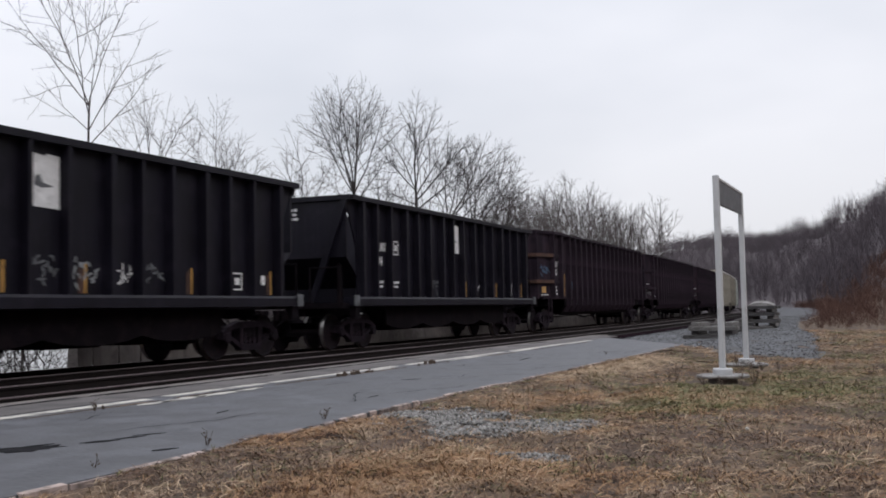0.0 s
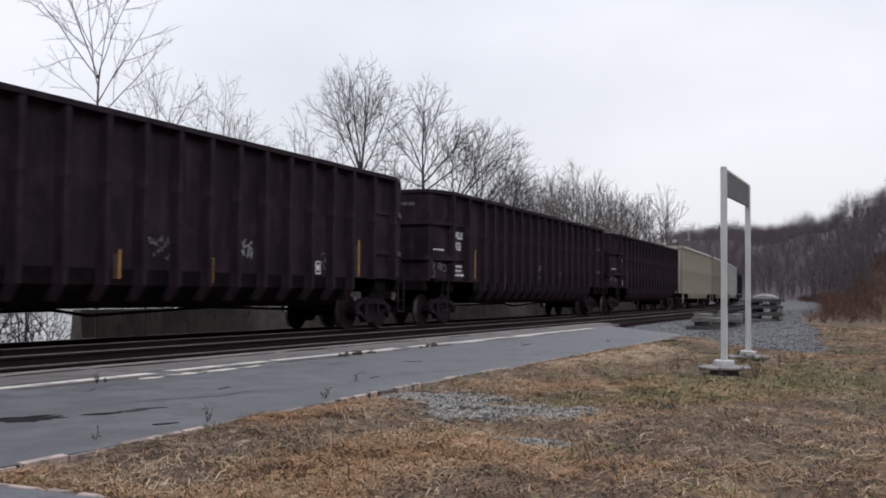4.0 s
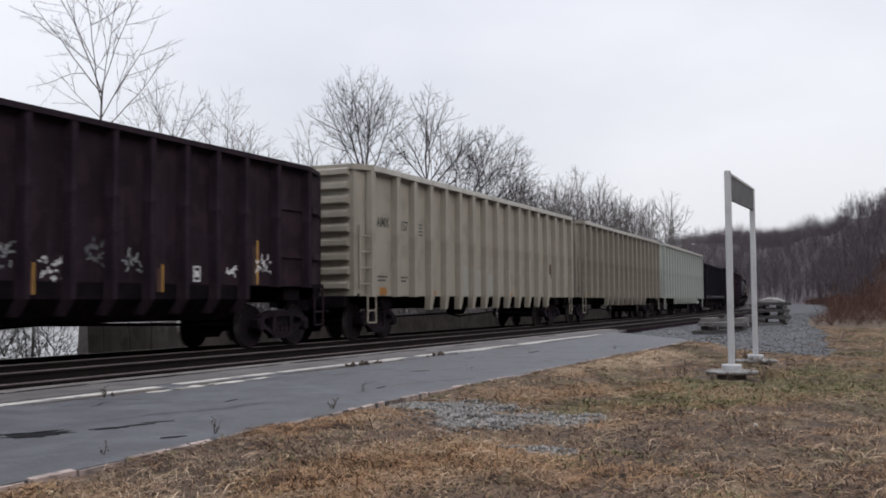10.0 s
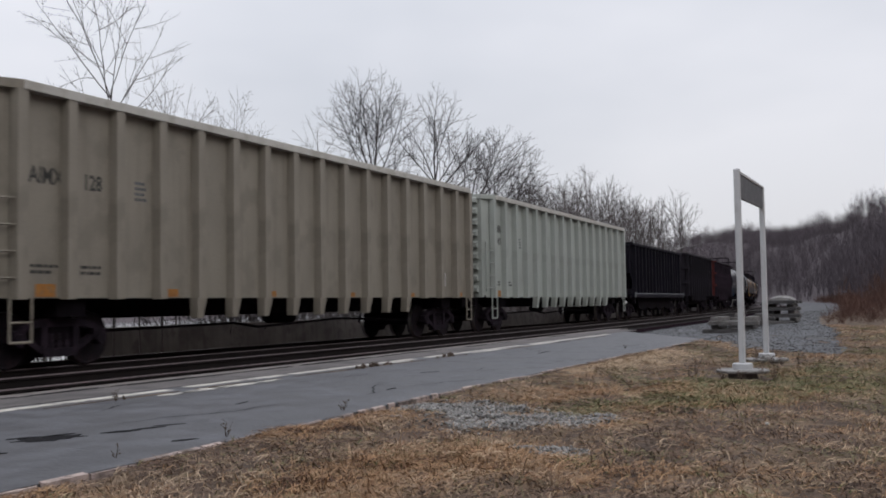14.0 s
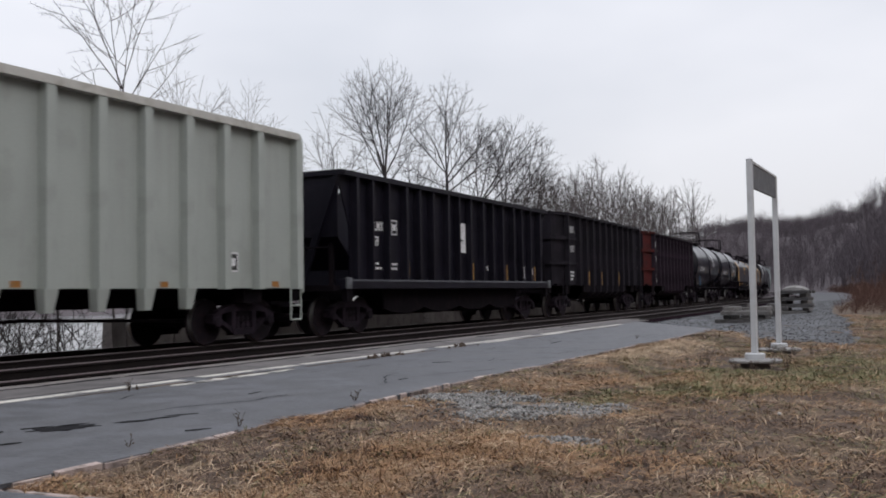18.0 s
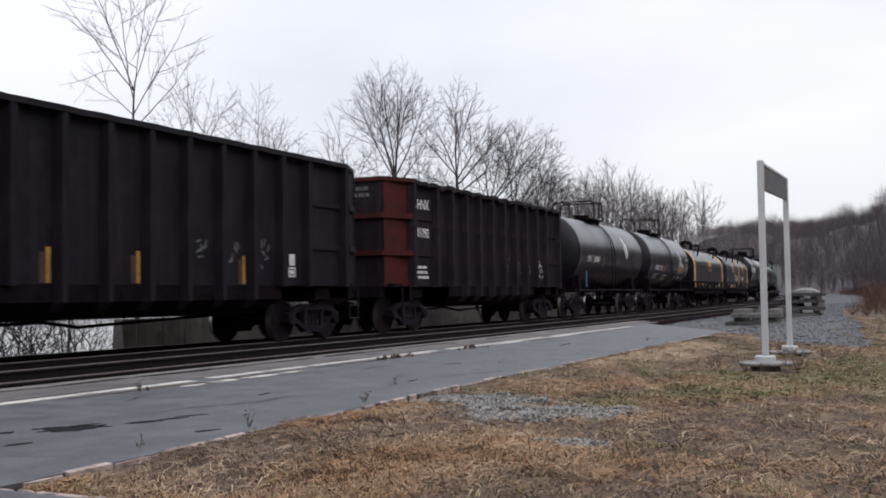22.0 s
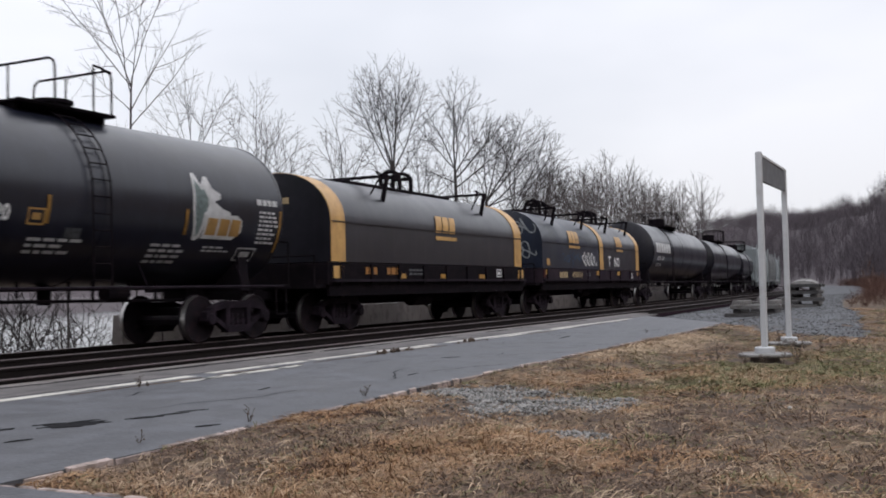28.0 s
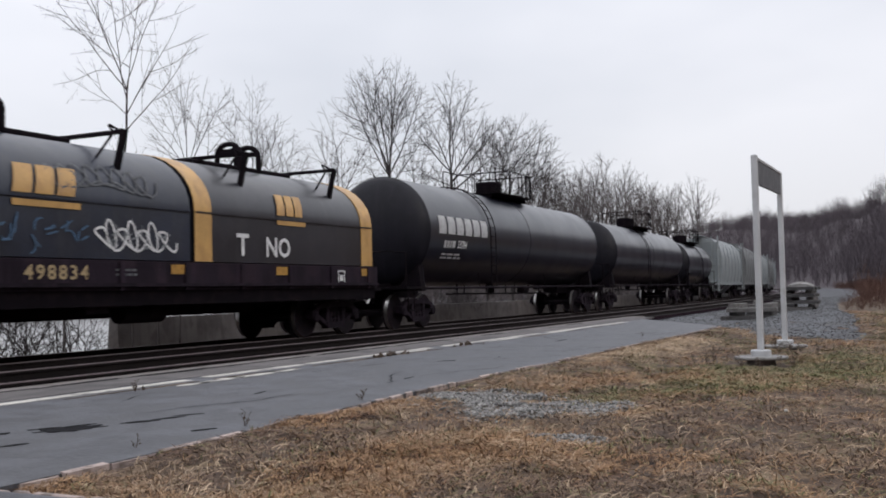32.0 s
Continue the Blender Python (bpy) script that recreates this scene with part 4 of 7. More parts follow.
def tank_car(label, s0, s1, r, zc, shell, ladder_x, dome_box=False, gap=0.3):
    """Black tank car: domed shell, walkway with rails on top, ladder, sills at the ends."""
    car, length = add_car("tank_car", label, "tank car", s0, s1)
    running_gear(car, length, length - 3.6)
    h, prof = shell / 2, []
    for i in range(9):
        a = math.pi / 2 * i / 8
        prof.append((max(.01, r * math.sin(a)), -h - .48 * math.cos(a)))
    part("tank_shell", Solid().lathe([(r, -h), (r, -h * .5), (r, 0.0), (r, h * .5), (r, h)], False, 48, (0, 0, zc), False), "tank", car, "glossy black tank shell", True)
    for k in (1, -1):
        part("tank_head", Solid().lathe([(p[0], k * p[1]) for p in prof], False, 48, (0, 0, zc), False), "tank_head", car, "dull black domed tank head", True)
    for x in (-h, 0.0, h):
        part("shell_band", Solid().lathe([(r + .002, x - .04), (r + .012, x - .03), (r + .012, x + .03), (r + .002, x + .04)], False, 40, (0, 0, zc), False), "tank", car, smooth=True)
    for k in (-1, 1):
        part("stub_sill", Solid().box(*sorted((k * (h - 1.6), k * (length / 2 - .65))), -.3, .3, .82, 1.22), "under", car)
        part("end_deck", Solid().box(*sorted((k * (h + .15), k * (length / 2 - .5))), -1.4, 1.4, 1.06, 1.12), "under", car)
        part("saddle", Solid().prism([(-1.25, 1.0), (1.25, 1.0), (1.15, zc - .75), (.6, zc - r + .02), (-.6, zc - r + .02), (-1.15, zc - .75)], k * (length / 2 - 1.8) - .14, k * (length / 2 - 1.8) + .14, "x"), "under", car)
        part("end_rail", Solid().pipe([(k * (length / 2 - .5), -1.38, 1.1), (k * (length / 2 - .5), -1.38, 2.0), (k * (length / 2 - .5), -.9, 2.05), (k * (length / 2 - .5), .9, 2.05), (k * (length / 2 - .5), 1.38, 2.0), (k * (length / 2 - .5), 1.38, 1.1)], .02), "under", car)
        part("corner_step", Solid().pipe([(k * (length / 2 - .6), -1.38, 1.1), (k * (length / 2 - .6), -1.38, .5), (k * (length / 2 - .95), -1.38, .5), (k * (length / 2 - .95), -1.38, 1.1)], .02), "under", car)
    for sg in (-1, 1):
        part("side_rail", Solid().pipe([(-h - .1, sg * 1.42, 1.08), (h + .1, sg * 1.42, 1.08)], .026), "truck", car, "worn grey side rail")
        for x in (-h * .55, h * .2, h * .75):
            part("rail_brace", Solid().tube((x, sg * 1.42, 1.08), (x - .28, sg * (r * .98), 1.5), .012, n=5), "truck", car)
    # walkway and rails
    zt = zc + r
    wl_, ww = (2.1, .74) if not dome_box else (3.4, .95)
    wx = 0.0 if dome_box else -.14
    wk = part("walkway", Solid().box(wx - wl_ / 2 - .02, wx + wl_ / 2 + .02, -ww - .02, ww + .02, zt, zt + .03), "under", car)
    for i in range(9):
        y = -ww + 2 * ww * i / 8
        part("tread_bar", Solid().box(wx - wl_ / 2, wx + wl_ / 2, y - .05, y + .05, zt + .03, zt + .045), "under", wk)
    for x in (wx - wl_ / 2 + .1, wx + wl_ / 2 - .1):
        part("walkway_bearer", Solid().box(x - .03, x + .03, -ww * .8, ww * .8, zt - .12, zt), "under", wk)
    top_ = zt + .84
    for x, far, back in ((-.42, 1.1, 0), (wx + wl_ / 2 - .06, 1.15, .42)):              # hoops across the walkway
        hoop = [(x, -ww, zt + .02), (x, -ww, top_ - .16), (x, -ww + .03, top_ - .06), (x, -ww + .13, top_), (x, far - .13, top_), (x, far - .03, top_ - .06), (x, far, top_ - .16), (x, far, zc + math.sqrt(r * r - far * far) - .02)]
        part("hand_rail", Solid().pipe(hoop, .022), "under", car)
        part("rail_post", Solid().tube((x, .35, zt - .05), (x, .35, top_), .019), "under", car)
        if back:
            part("return_rail", Solid().pipe([(x, -ww, top_ - .05), (x - back, -ww, top_ + .02), (x - back, -ww, zt + .05)], .02), "under", car)
    if dome_box:
        for sg in (-1, 1):
            part("side_hand_rail", Solid().pipe([(-wl_ / 2, sg * ww, zt + .05), (-wl_ / 2, sg * ww, top_ - .04), (-wl_ / 2 + .08, sg * ww, top_), (wl_ / 2, sg * ww, top_)], .02), "under", car)
            for i in range(4):
                x = wl_ * (.12 + .11 * i)
                part("rail_post", Solid().tube((x, sg * ww, zt + .05), (x, sg * ww, top_), .016, n=5), "under", car)
    if dome_box:
        part("valve_housing", Solid().lathe([(.42, 0), (.45, .05), (.45, .48), (.40, .54), (.02, .56)], True, 20).mesh("valve_housing", [M["under"]], True), "under", car, at=pose(0, 0, zt, 90, 0, 0))
    else:
        part("manway", Solid().lathe([(.32, 0), (.32, .22), (.36, .24), (.36, .3), (.02, .33)], True, 20).mesh("manway", [M["under"]], True), "under", car, at=pose(0.2, 0, zt - .03, 90, 0, 0))
    for sg in (-1, 1):
        lad = Solid()
        for dx in (-.2, .2):
            pts = [(ladder_x + dx, sg * math.sin(a) * (r + .07), zc + math.cos(a) * (r + .07)) for a in [i * .2 for i in range(9)]]
            pts.append((ladder_x + dx, sg * (r + .07), 1.1))
            lad.pipe(pts, .016, 5)
        for i in range(9):
            a = .15 + i * .18
            lad.tube((ladder_x - .2, sg * math.sin(a) * (r + .07), zc + math.cos(a) * (r + .07)), (ladder_x + .2, sg * math.sin(a) * (r + .07), zc + math.cos(a) * (r + .07)), .013, n=5)
        for i in range(5):
            lad.tube((ladder_x - .2, sg * (r + .07), 1.2 + i * .27), (ladder_x + .2, sg * (r + .07), 1.2 + i * .27), .013, n=5)
        part("ladder", lad, "under", car)
    pl = Solid().lathe([(.12, -.2), (.12, .2)], True, 10).mesh("outlet", [M["under"]])
    part("bottom_outlet", pl, "under", car, at=pose(0, 0, zc - r - .1, 90, 0, 0))
    gear = Solid()
    for i, k in enumerate((-.5, -.43, -.2, .02, .13, .31, .45)):
        gear.box(h * k - .02, h * k + .02, -.5, -.46, .84 + .05 * (i % 3), 1.2)
    gear.lathe([(.02, -.3), (.14, -.28), (.14, .22), (.09, .3), (.02, .31)], False, 12, (h * .24, -.48, .98))
    gear.pipe([(-h * .6, -.48, .90), (h * .6, -.48, .84)], .03)
    part("brake_rigging", gear, "under", car)
    yside = lambda z: -math.sqrt(max(.01, (r + .006) ** 2 - (z - zc) ** 2))
    return car, yside, h


def on_shell(ob, yside, r_zc):
    """Wraps a flat piece of lettering round a shell."""
    me = ob.data
    bm = bmesh.new()
    bm.from_mesh(me)
    m = ob.matrix_basis.copy()
    for _ in range(3):
        long_ = [e for e in bm.edges if abs((m @ e.verts[0].co).z - (m @ e.verts[1].co).z) > .07]
        if long_:
            bmesh.ops.subdivide_edges(bm, edges=long_, cuts=1)
    bmesh.ops.triangulate(bm, faces=bm.faces)
    bm.to_mesh(me)
    bm.free()
    for v in me.vertices:
        p = m @ v.co
        p.y = yside(p.z) - .007
        v.co = p
    ob.matrix_basis = Matrix.Identity(4)
    return ob


def coil_cover(car, x0, x1, paint, ends, mark=True, base=1.62):
    """A rounded steel cover over coils, with painted end bands and lifting frames."""
    hw, zs, zt = 1.46, 2.55, 3.70
    arc = [(-hw, base), (-hw, zs)] + [(-hw * math.cos(a), zs + (zt - zs) * math.sin(a)) for a in [math.pi * i / 16 for i in range(1, 16)]] + [(hw, zs), (hw, base)]
    cv = part("cover", Solid().prism(arc, x0, x1, "x"), paint, car, "rounded steel coil cover", True)
    for a in (x0, x1):
        # added skin; on charcoal covers its darker colour stands in for end shade
        part("end_sheet", Solid().prism([(y * .992, z - (.01 if z > zs else 0)) for y, z in arc], a - .006, a + .006, "x"), "tank_head" if paint == "charcoal" else paint, cv, "flat end sheet, shade of charcoal ends in its colour")
    out = [((y * 1.012), z + (.012 if z > zs else 0)) for y, z in arc]
    for a, b in ends:
        so = Solid()
        so.loft([[(a, y, z) for y, z in out], [(b, y, z) for y, z in out]], cap=False, closed=False)
        so.loft([[(a, y * .99, z - .01) for y, z in out], [(a, y, z) for y, z in out]], cap=False, closed=False)
        part("end_stripe", so, "yellow", cv, "yellow painted end band", True)
    seam = Solid()
    seam.box(x0 + .02, x1 - .02, -hw - .03, -hw + .01, zs - .03, zs).box(x0 + .02, x1 - .02, hw - .01, hw + .03, zs - .03, zs)
    part("cover_seam", seam, paint, cv)
    xm, half = (x0 + x1) / 2, (x1 - x0) * .275
    for x in (xm - half + .25, xm + half):
        for y in (-1, 1):
            part("stacking_post", Solid().hexa([(x - .045, y * 1.20, 2.98), (x + .045, y * 1.20, 2.98), (x + .045, y * 1.12, 3.02), (x - .045, y * 1.12, 3.02), (x + .03, y * 1.36, 3.84), (x + .12, y * 1.36, 3.84), (x + .12, y * 1.27, 3.88), (x + .03, y * 1.27, 3.88)]), "under", cv)
            part("stacking_foot", Solid().box(x - .14, x + .10, *sorted((y * 1.05, y * 1.24)), 2.95, 3.02), "under", cv)
            part("post_brace", Solid().pipe([(x - .3, y * 1.02, 3.34), (x - .02, y * 1.15, 3.80), (x + .02, y * 1.02, 3.96), (x + .08, y * 1.22, 3.84)], .024, 5), "under", cv)
        part("stacking_bar", Solid().box(x + .03, x + .11, -1.34, 1.34, 3.79, 3.86), "under", cv)
    part("ridge_beam", Solid().bevel_box(xm - half, xm + half, -.17, .17, 3.64, 3.80, .03), "under", cv, "dark beam along the ridge of the cover")
    for dx in (-.34, .34):
        pts = [(-.30, 3.7), (-.30, 4.05)] + [(-.30 * math.cos(a), 4.05 + .22 * math.sin(a)) for a in (.4, .8, 1.2, 1.57, 1.95, 2.35, 2.75)] + [(.30, 4.05), (.30, 3.7)]
        rings = []
        for k, (y, z) in enumerate(pts):
            (ya, za), (yb, zb) = pts[max(0, k - 1)], pts[min(len(pts) - 1, k + 1)]
            ln = math.hypot(yb - ya, zb - za)
            ny_, nz = -(zb - za) / ln, (yb - ya) / ln
            rings.append([(xm + dx + .06 * math.cos(b), y + .06 * math.sin(b) * ny_, z + .06 * math.sin(b) * nz) for b in [math.pi / 3 * i for i in range(6)]])
        part("lifting_loop", Solid().loft(rings), "under", cv, smooth=True)
        part("loop_web", Solid().box(xm + dx - .03, xm + dx + .03, -.26, .26, 4.06, 4.16), "under", cv)
    part("ridge_plate", Solid().box(xm - .7, xm + .7, -.34, .34, 3.62, 3.72), "under", cv)
    return cv


def coil_car(label, s0, s1, sill_paint):
    car, length = add_car("coil_car", label, "coil car", s0, s1)
    running_gear(car, length, length - 4.2)
    e = length / 2 - .95
    for sg in (-1, 1):
        part("side_sill", Solid().box(-e, e, *sorted((sg * 1.52, sg * 1.36)), 1.10, 1.60), sill_paint, car)
        part("running_board", Solid().box(-e, e, *sorted((sg * 1.60, sg * 1.36)), 1.16, 1.22), "truck", car, "worn lower flange of the sill")
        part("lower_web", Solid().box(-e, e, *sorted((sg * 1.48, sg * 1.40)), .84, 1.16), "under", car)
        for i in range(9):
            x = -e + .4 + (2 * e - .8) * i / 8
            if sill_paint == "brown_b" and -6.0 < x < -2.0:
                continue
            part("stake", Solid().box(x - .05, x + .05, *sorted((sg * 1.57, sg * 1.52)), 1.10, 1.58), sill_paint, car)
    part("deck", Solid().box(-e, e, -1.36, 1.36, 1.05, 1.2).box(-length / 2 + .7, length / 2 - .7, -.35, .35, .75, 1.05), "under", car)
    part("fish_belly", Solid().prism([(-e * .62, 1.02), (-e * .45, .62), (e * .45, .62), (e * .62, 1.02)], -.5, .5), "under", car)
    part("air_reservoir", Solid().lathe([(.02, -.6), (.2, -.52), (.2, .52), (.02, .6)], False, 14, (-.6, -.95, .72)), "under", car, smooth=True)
    for k in (-1, 1):
        part("end_deck", Solid().box(*sorted((k * e, k * (length / 2 - .5))), -1.4, 1.4, 1.02, 1.10), "under", car)
        part("end_sill", Solid().box(*sorted((k * (e - .02), k * (e + .1))), -1.5, 1.5, 1.1, 1.6), sill_paint, car)
        part("end_rail", Solid().pipe([(k * (e + .35), -1.3, 1.1), (k * (e + .35), -1.3, 1.75), (k * (e + .35), 1.3, 1.75), (k * (e + .35), 1.3, 1.1)], .02), "under", car)
    return car, e


def covered_hopper(label, s0, s1, paint, top=4.5):
    """Pale covered hopper: bowed sides, roof with running board, open end platforms with ladders."""
    car, length = add_car("covered_hopper", label, "covered hopper car", s0, s1)
    running_gear(car, length, length - 4.2)
    e = length / 2 - 2.0
    arc = [(-1.45, 1.25), (-1.60, 2.0), (-1.60, 3.0), (-1.45, 3.8), (-.9, top - .12), (0, top), (.9, top - .12), (1.45, 3.8), (1.60, 3.0), (1.60, 2.0), (1.45, 1.25)]
    part("body", Solid().prism(arc, -e, e, "x"), paint, car, smooth=True)
    for i in range(7):
        x = -e + 2 * e * i / 6
        out = [(y * 1.02, z + .01) for y, z in arc]
        part("rib", Solid().loft([[(x - .05, y, z) for y, z in out], [(x + .05, y, z) for y, z in out]], True), paint, car)
    part("running_board", Solid().box(-length / 2 + .5, length / 2 - .5, -.35, .35, top + .06, top + .1), paint, car)
    for k in (-1, 1):
        part("slope_sheet", Solid().hexa([(k * (e - 1.6), -1.3, 1.25), (k * e, -1.3, 1.25), (k * e, 1.3, 1.25), (k * (e - 1.6), 1.3, 1.25), (k * (e - .05), -1.4, 2.6), (k * (e + .8), -1.4, 4.1), (k * (e + .8), 1.4, 4.1), (k * (e - .05), 1.4, 2.6)]), paint, car)
        part("end_deck", Solid().box(*sorted((k * (e - .5), k * (length / 2 - .5))), -1.5, 1.5, 1.05, 1.15), paint, car)
        ladder(car, k * (length / 2 - .55), k * (length / 2 - .55), -1.5, -1.1, .6, top, 11, paint)
        ladder(car, k * (length / 2 - .6), k * (length / 2 - 1.0), -1.52, -1.52, .6, top, 11, paint)
        part("end_frame", Solid().tube((k * (length / 2 - .6), -1.45, 1.1), (k * (e + .3), -1.45, 3.9), .05).tube((k * (length / 2 - .6), 1.45, 1.1), (k * (e + .3), 1.45, 3.9), .05), paint, car)
    for sg in (-1, 1):
        part("side_sill", Solid().box(-length / 2 + .6, length / 2 - .6, *sorted((sg * 1.5, sg * 1.38)), 1.05, 1.27), paint, car)
    for x in (-3, 0, 3):
        part("outlet_bay", Solid().hexa([(x - .4, -.5, .4), (x + .4, -.5, .4), (x + .4, .5, .4), (x - .4, .5, .4), (x - 1.2, -1.3, 1.2), (x + 1.2, -1.3, 1.2), (x + 1.2, 1.3, 1.2), (x - 1.2, 1.3, 1.2)]), paint, car)
    return car


# ---------------------------------------------------------------- the train, from its front
for a, b, text, seed in ((-124.25, -108.15, ("WLMX", "241"), 3), (-107.35, -91.35, ("WLMX", "394"), 5)):
    hopper("black steel hopper car with ribbed sides and white stencils", a, b, text, seed)

TAGS = {"130": ((-5.6, 1.8, .5, .5, "bluespray", 12), (-.3, 1.75, .55, .6, "greytag", 18), (2.4, 1.8, .5, .55, "chalk", 14), (5.6, 1.75, .45, .5, "greytag", 12)),
        "933": ((-3.4, 1.8, .55, .5, "greytag", 14), (-.2, 1.86, .62, 1.0, "chalk", 26), (2.42, 1.92, .5, .6, "chalk", 18), (3.3, 1.85, .2, .25, "rust", 6)),
        "147": ((-3.0, 1.8, .5, .5, "greytag", 12), (.8, 1.72, .55, .75, "chalk", 20), (1.66, 1.58, .5, .6, "letter", 18), (2.62, 1.84, .5, .68, "greytag", 20), (3.55, 1.68, .5, .55, "chalk", 13), (6.36, 1.58, .36, .34, "letter", 11), (7.45, 1.78, .6, .55, "letter", 18))}
for a, b, paint, mark, num, seed in ((-91.35, -69.4, "brown_b", "WRLX", "130", 11), (-69.4, -47.0, "brown_b", "WRLX", "933", 12), (-47.0, -24.85, "brown", "WRLX", "147", 13)):
    car, pl, e, xs_, plate = gondola("gondola_car", "dark brown high-sided scrap gondola car with rusty end bands", a, b, paint, paint, 4.02, 1.32, .66, 1, (3.05, 2.0), band_paint="rust" if num == "130" else paint, inner=(15, 6.62), rib_shift=.07, chamfer=1.05, rib_paint="brown_rib")
    y = -plate - .004
    m = lambda i: (pl[i] + pl[i + 1]) / 2
    lettering(car, mark, m(0), 2.72, .30, y, wide=.9)
    lettering(car, num, m(0), 2.38, .34, y)
    bars(car, 3, m(0) - .35, 1.78, .7, .07, y, seed=seed)
    bars(car, 1, -.35, 3.6, .75, .09, 0, "greytag", seed=seed, name="end_stencil").matrix_basis = pose(-e - .004, -.35, 0, 0, 0, -90)
    reflectors(car, [(m(1) + .2, 1.88), (m(16), 1.8)], y, .032, .92)
    reflectors(car, [(-4.15, 1.4), (-1.34, 1.4), (1.29, 1.36), (4.12, 1.36) if num != "147" else (4.3, 1.42)], y, .026, .5)
    part("stencil_box", frame_bars(5.12 if num == "933" else 5.28, 1.52, .21, .3, y), "letter", car)
    rnd = random.Random(seed)
    for x, z, w, h, paint_, n in TAGS[num]:
        tag(car, x - w / 2, z, w, h, y, paint_, rnd.randint(1, 900), .045, n)
    if num == "933":
        for ob in car.children:
            if ob.name.split(".")[0] in ("end_band", "panel_band") and min(c[0] for c in ob.bound_box) > 0:
                ob.data.materials.clear()
                ob.data.materials.append(M["rust"])
    turn = pose(-e, -1.18 - .008, 0, 0, 0, math.degrees(math.atan2(-.25, 1.05)))
    if num == "130":
        tag(car, .2, 2.5, .65, .55, 0, "bluespray", 5, .05, 16).matrix_basis = turn
        part("yellow_plate", Solid().box(.30, .62, -.006, 0, 1.55, 1.80), "yellow", car, "small yellow plate on the corner").matrix_basis = turn
        bars(car, 1, .25, 1.47, .5, .05, 0, seed=seed + 4).matrix_basis = turn
        tag(car, m(2) - .3, 2.3, .5, .6, y, "bluespray", 6, .045, 12)
    else:
        tag(car, .2, 1.75, .6, .4, 0, "chalk", seed + 60, .03, 10).matrix_basis = turn
        bars(car, 1, .25, 2.25, .5, .05, 0, seed=seed + 4).matrix_basis = turn

for a, b, paint, num, seed in ((-24.85, -5.05, "cream", "1157", 21), (-5.05, 14.2, "tan", "128", 22), (14.2, 33.85, "mint", "14012", 23)):
    car, pl, e, xs_, plate = gondola("gondola_car", {"cream": "weathered cream high-sided gondola car with outside ribs", "tan": "dusty tan high-sided gondola car with outside ribs", "mint": "pale grey-green high-sided gondola car with outside ribs"}[paint],
                                     a, b, paint, paint, 4.42, 1.12, .74, 0, (), feet=True, slats=9, chamfer=.50, inset=.30, rib_w=.11, chord=.14, end_gap=.52, inner=(15, 7.60), rib_shift={"cream": .16, "tan": .0, "mint": -.16}[paint])
    y = -plate - .004
    m = lambda i: (pl[i] + pl[i + 1]) / 2
    if num != "14012":
        lettering(car, "AIMX", m(0) + .1, 3.02, .36, y, "ink", .8)
        lettering(car, num, m(1) + .05, 3.0, .36, y, "ink", .8)
    else:
        lettering(car, "AIMX", m(0) + .2, 3.35, .34, y, "ink", .8)
        lettering(car, num, m(0) + .25, 2.95, .34, y, "ink", .75)
    bars(car, 2, m(0) - .2, 1.62, .5, .05, y, "ink", seed)
    bars(car, 2, m(1) - .2, 1.62, .5, .05, y, "ink", seed + 1)
    bars(car, 4, m(2) - .02, 3.12, .26, .05, y, "greytag", seed + 2)
    for x, k in ((m(0) + .1, 1.0), (m(3) - .1, .7), (m(6) - .15, .6), (m(9), .5), (m(12), .5), (m(15), .6)):
        part("reflector", Solid().box(x - .2 * k, x + .2 * k, y - .004, y, 1.14, 1.14 + .2 * k), "orange", car, "faded orange reflective patch")
    part("placard", Solid().box(m(14) - .36, m(14) - .04, y - .004, y, 1.44, 1.82), "ink", car, "dark placard with a white frame")
    part("placard_frame", frame_bars(m(14) - .2, 1.63, .32, .38, y - .004), "letter", car)
    ladder(car, -e + .12, -xs_ - .04, -1.40, -1.57, 1.3, 2.9, 4, paint, "grab_irons")
    ladder(car, xs_ + .04, e - .12, -1.57, -1.40, 1.3, 3.9, 6, paint, "grab_irons")
    if paint == "cream":
        for i in range(len(pl) - 1):
            if -3.3 < m(i) < .2:
                part("repaint_patch", Solid().box(pl[i] + .12, pl[i + 1] - .12, y - .001, y + .003, 1.16, 2.12 - .10 * (m(i) + 3)), "repaint", car, "paler repainted patch")
        part("rust_scar", Solid().prism([(m(13) - .3, 1.55), (m(13) - .2, 1.55), (m(13) - .2, 2.05), (m(13) + .25, 2.0), (m(13) + .25, 1.85), (m(13) + .34, 1.85), (m(13) + .34, 2.45), (m(13) + .2, 2.3), (m(13) + .0, 2.5), (m(13) - .3, 2.4)], y - .004, y), "rust", car, "rusty brown scar")

car, mid, y = hopper("black steel hopper car with ribbed sides and white stencils", 33.85, 49.85, ("WLMX", "359"), 7)

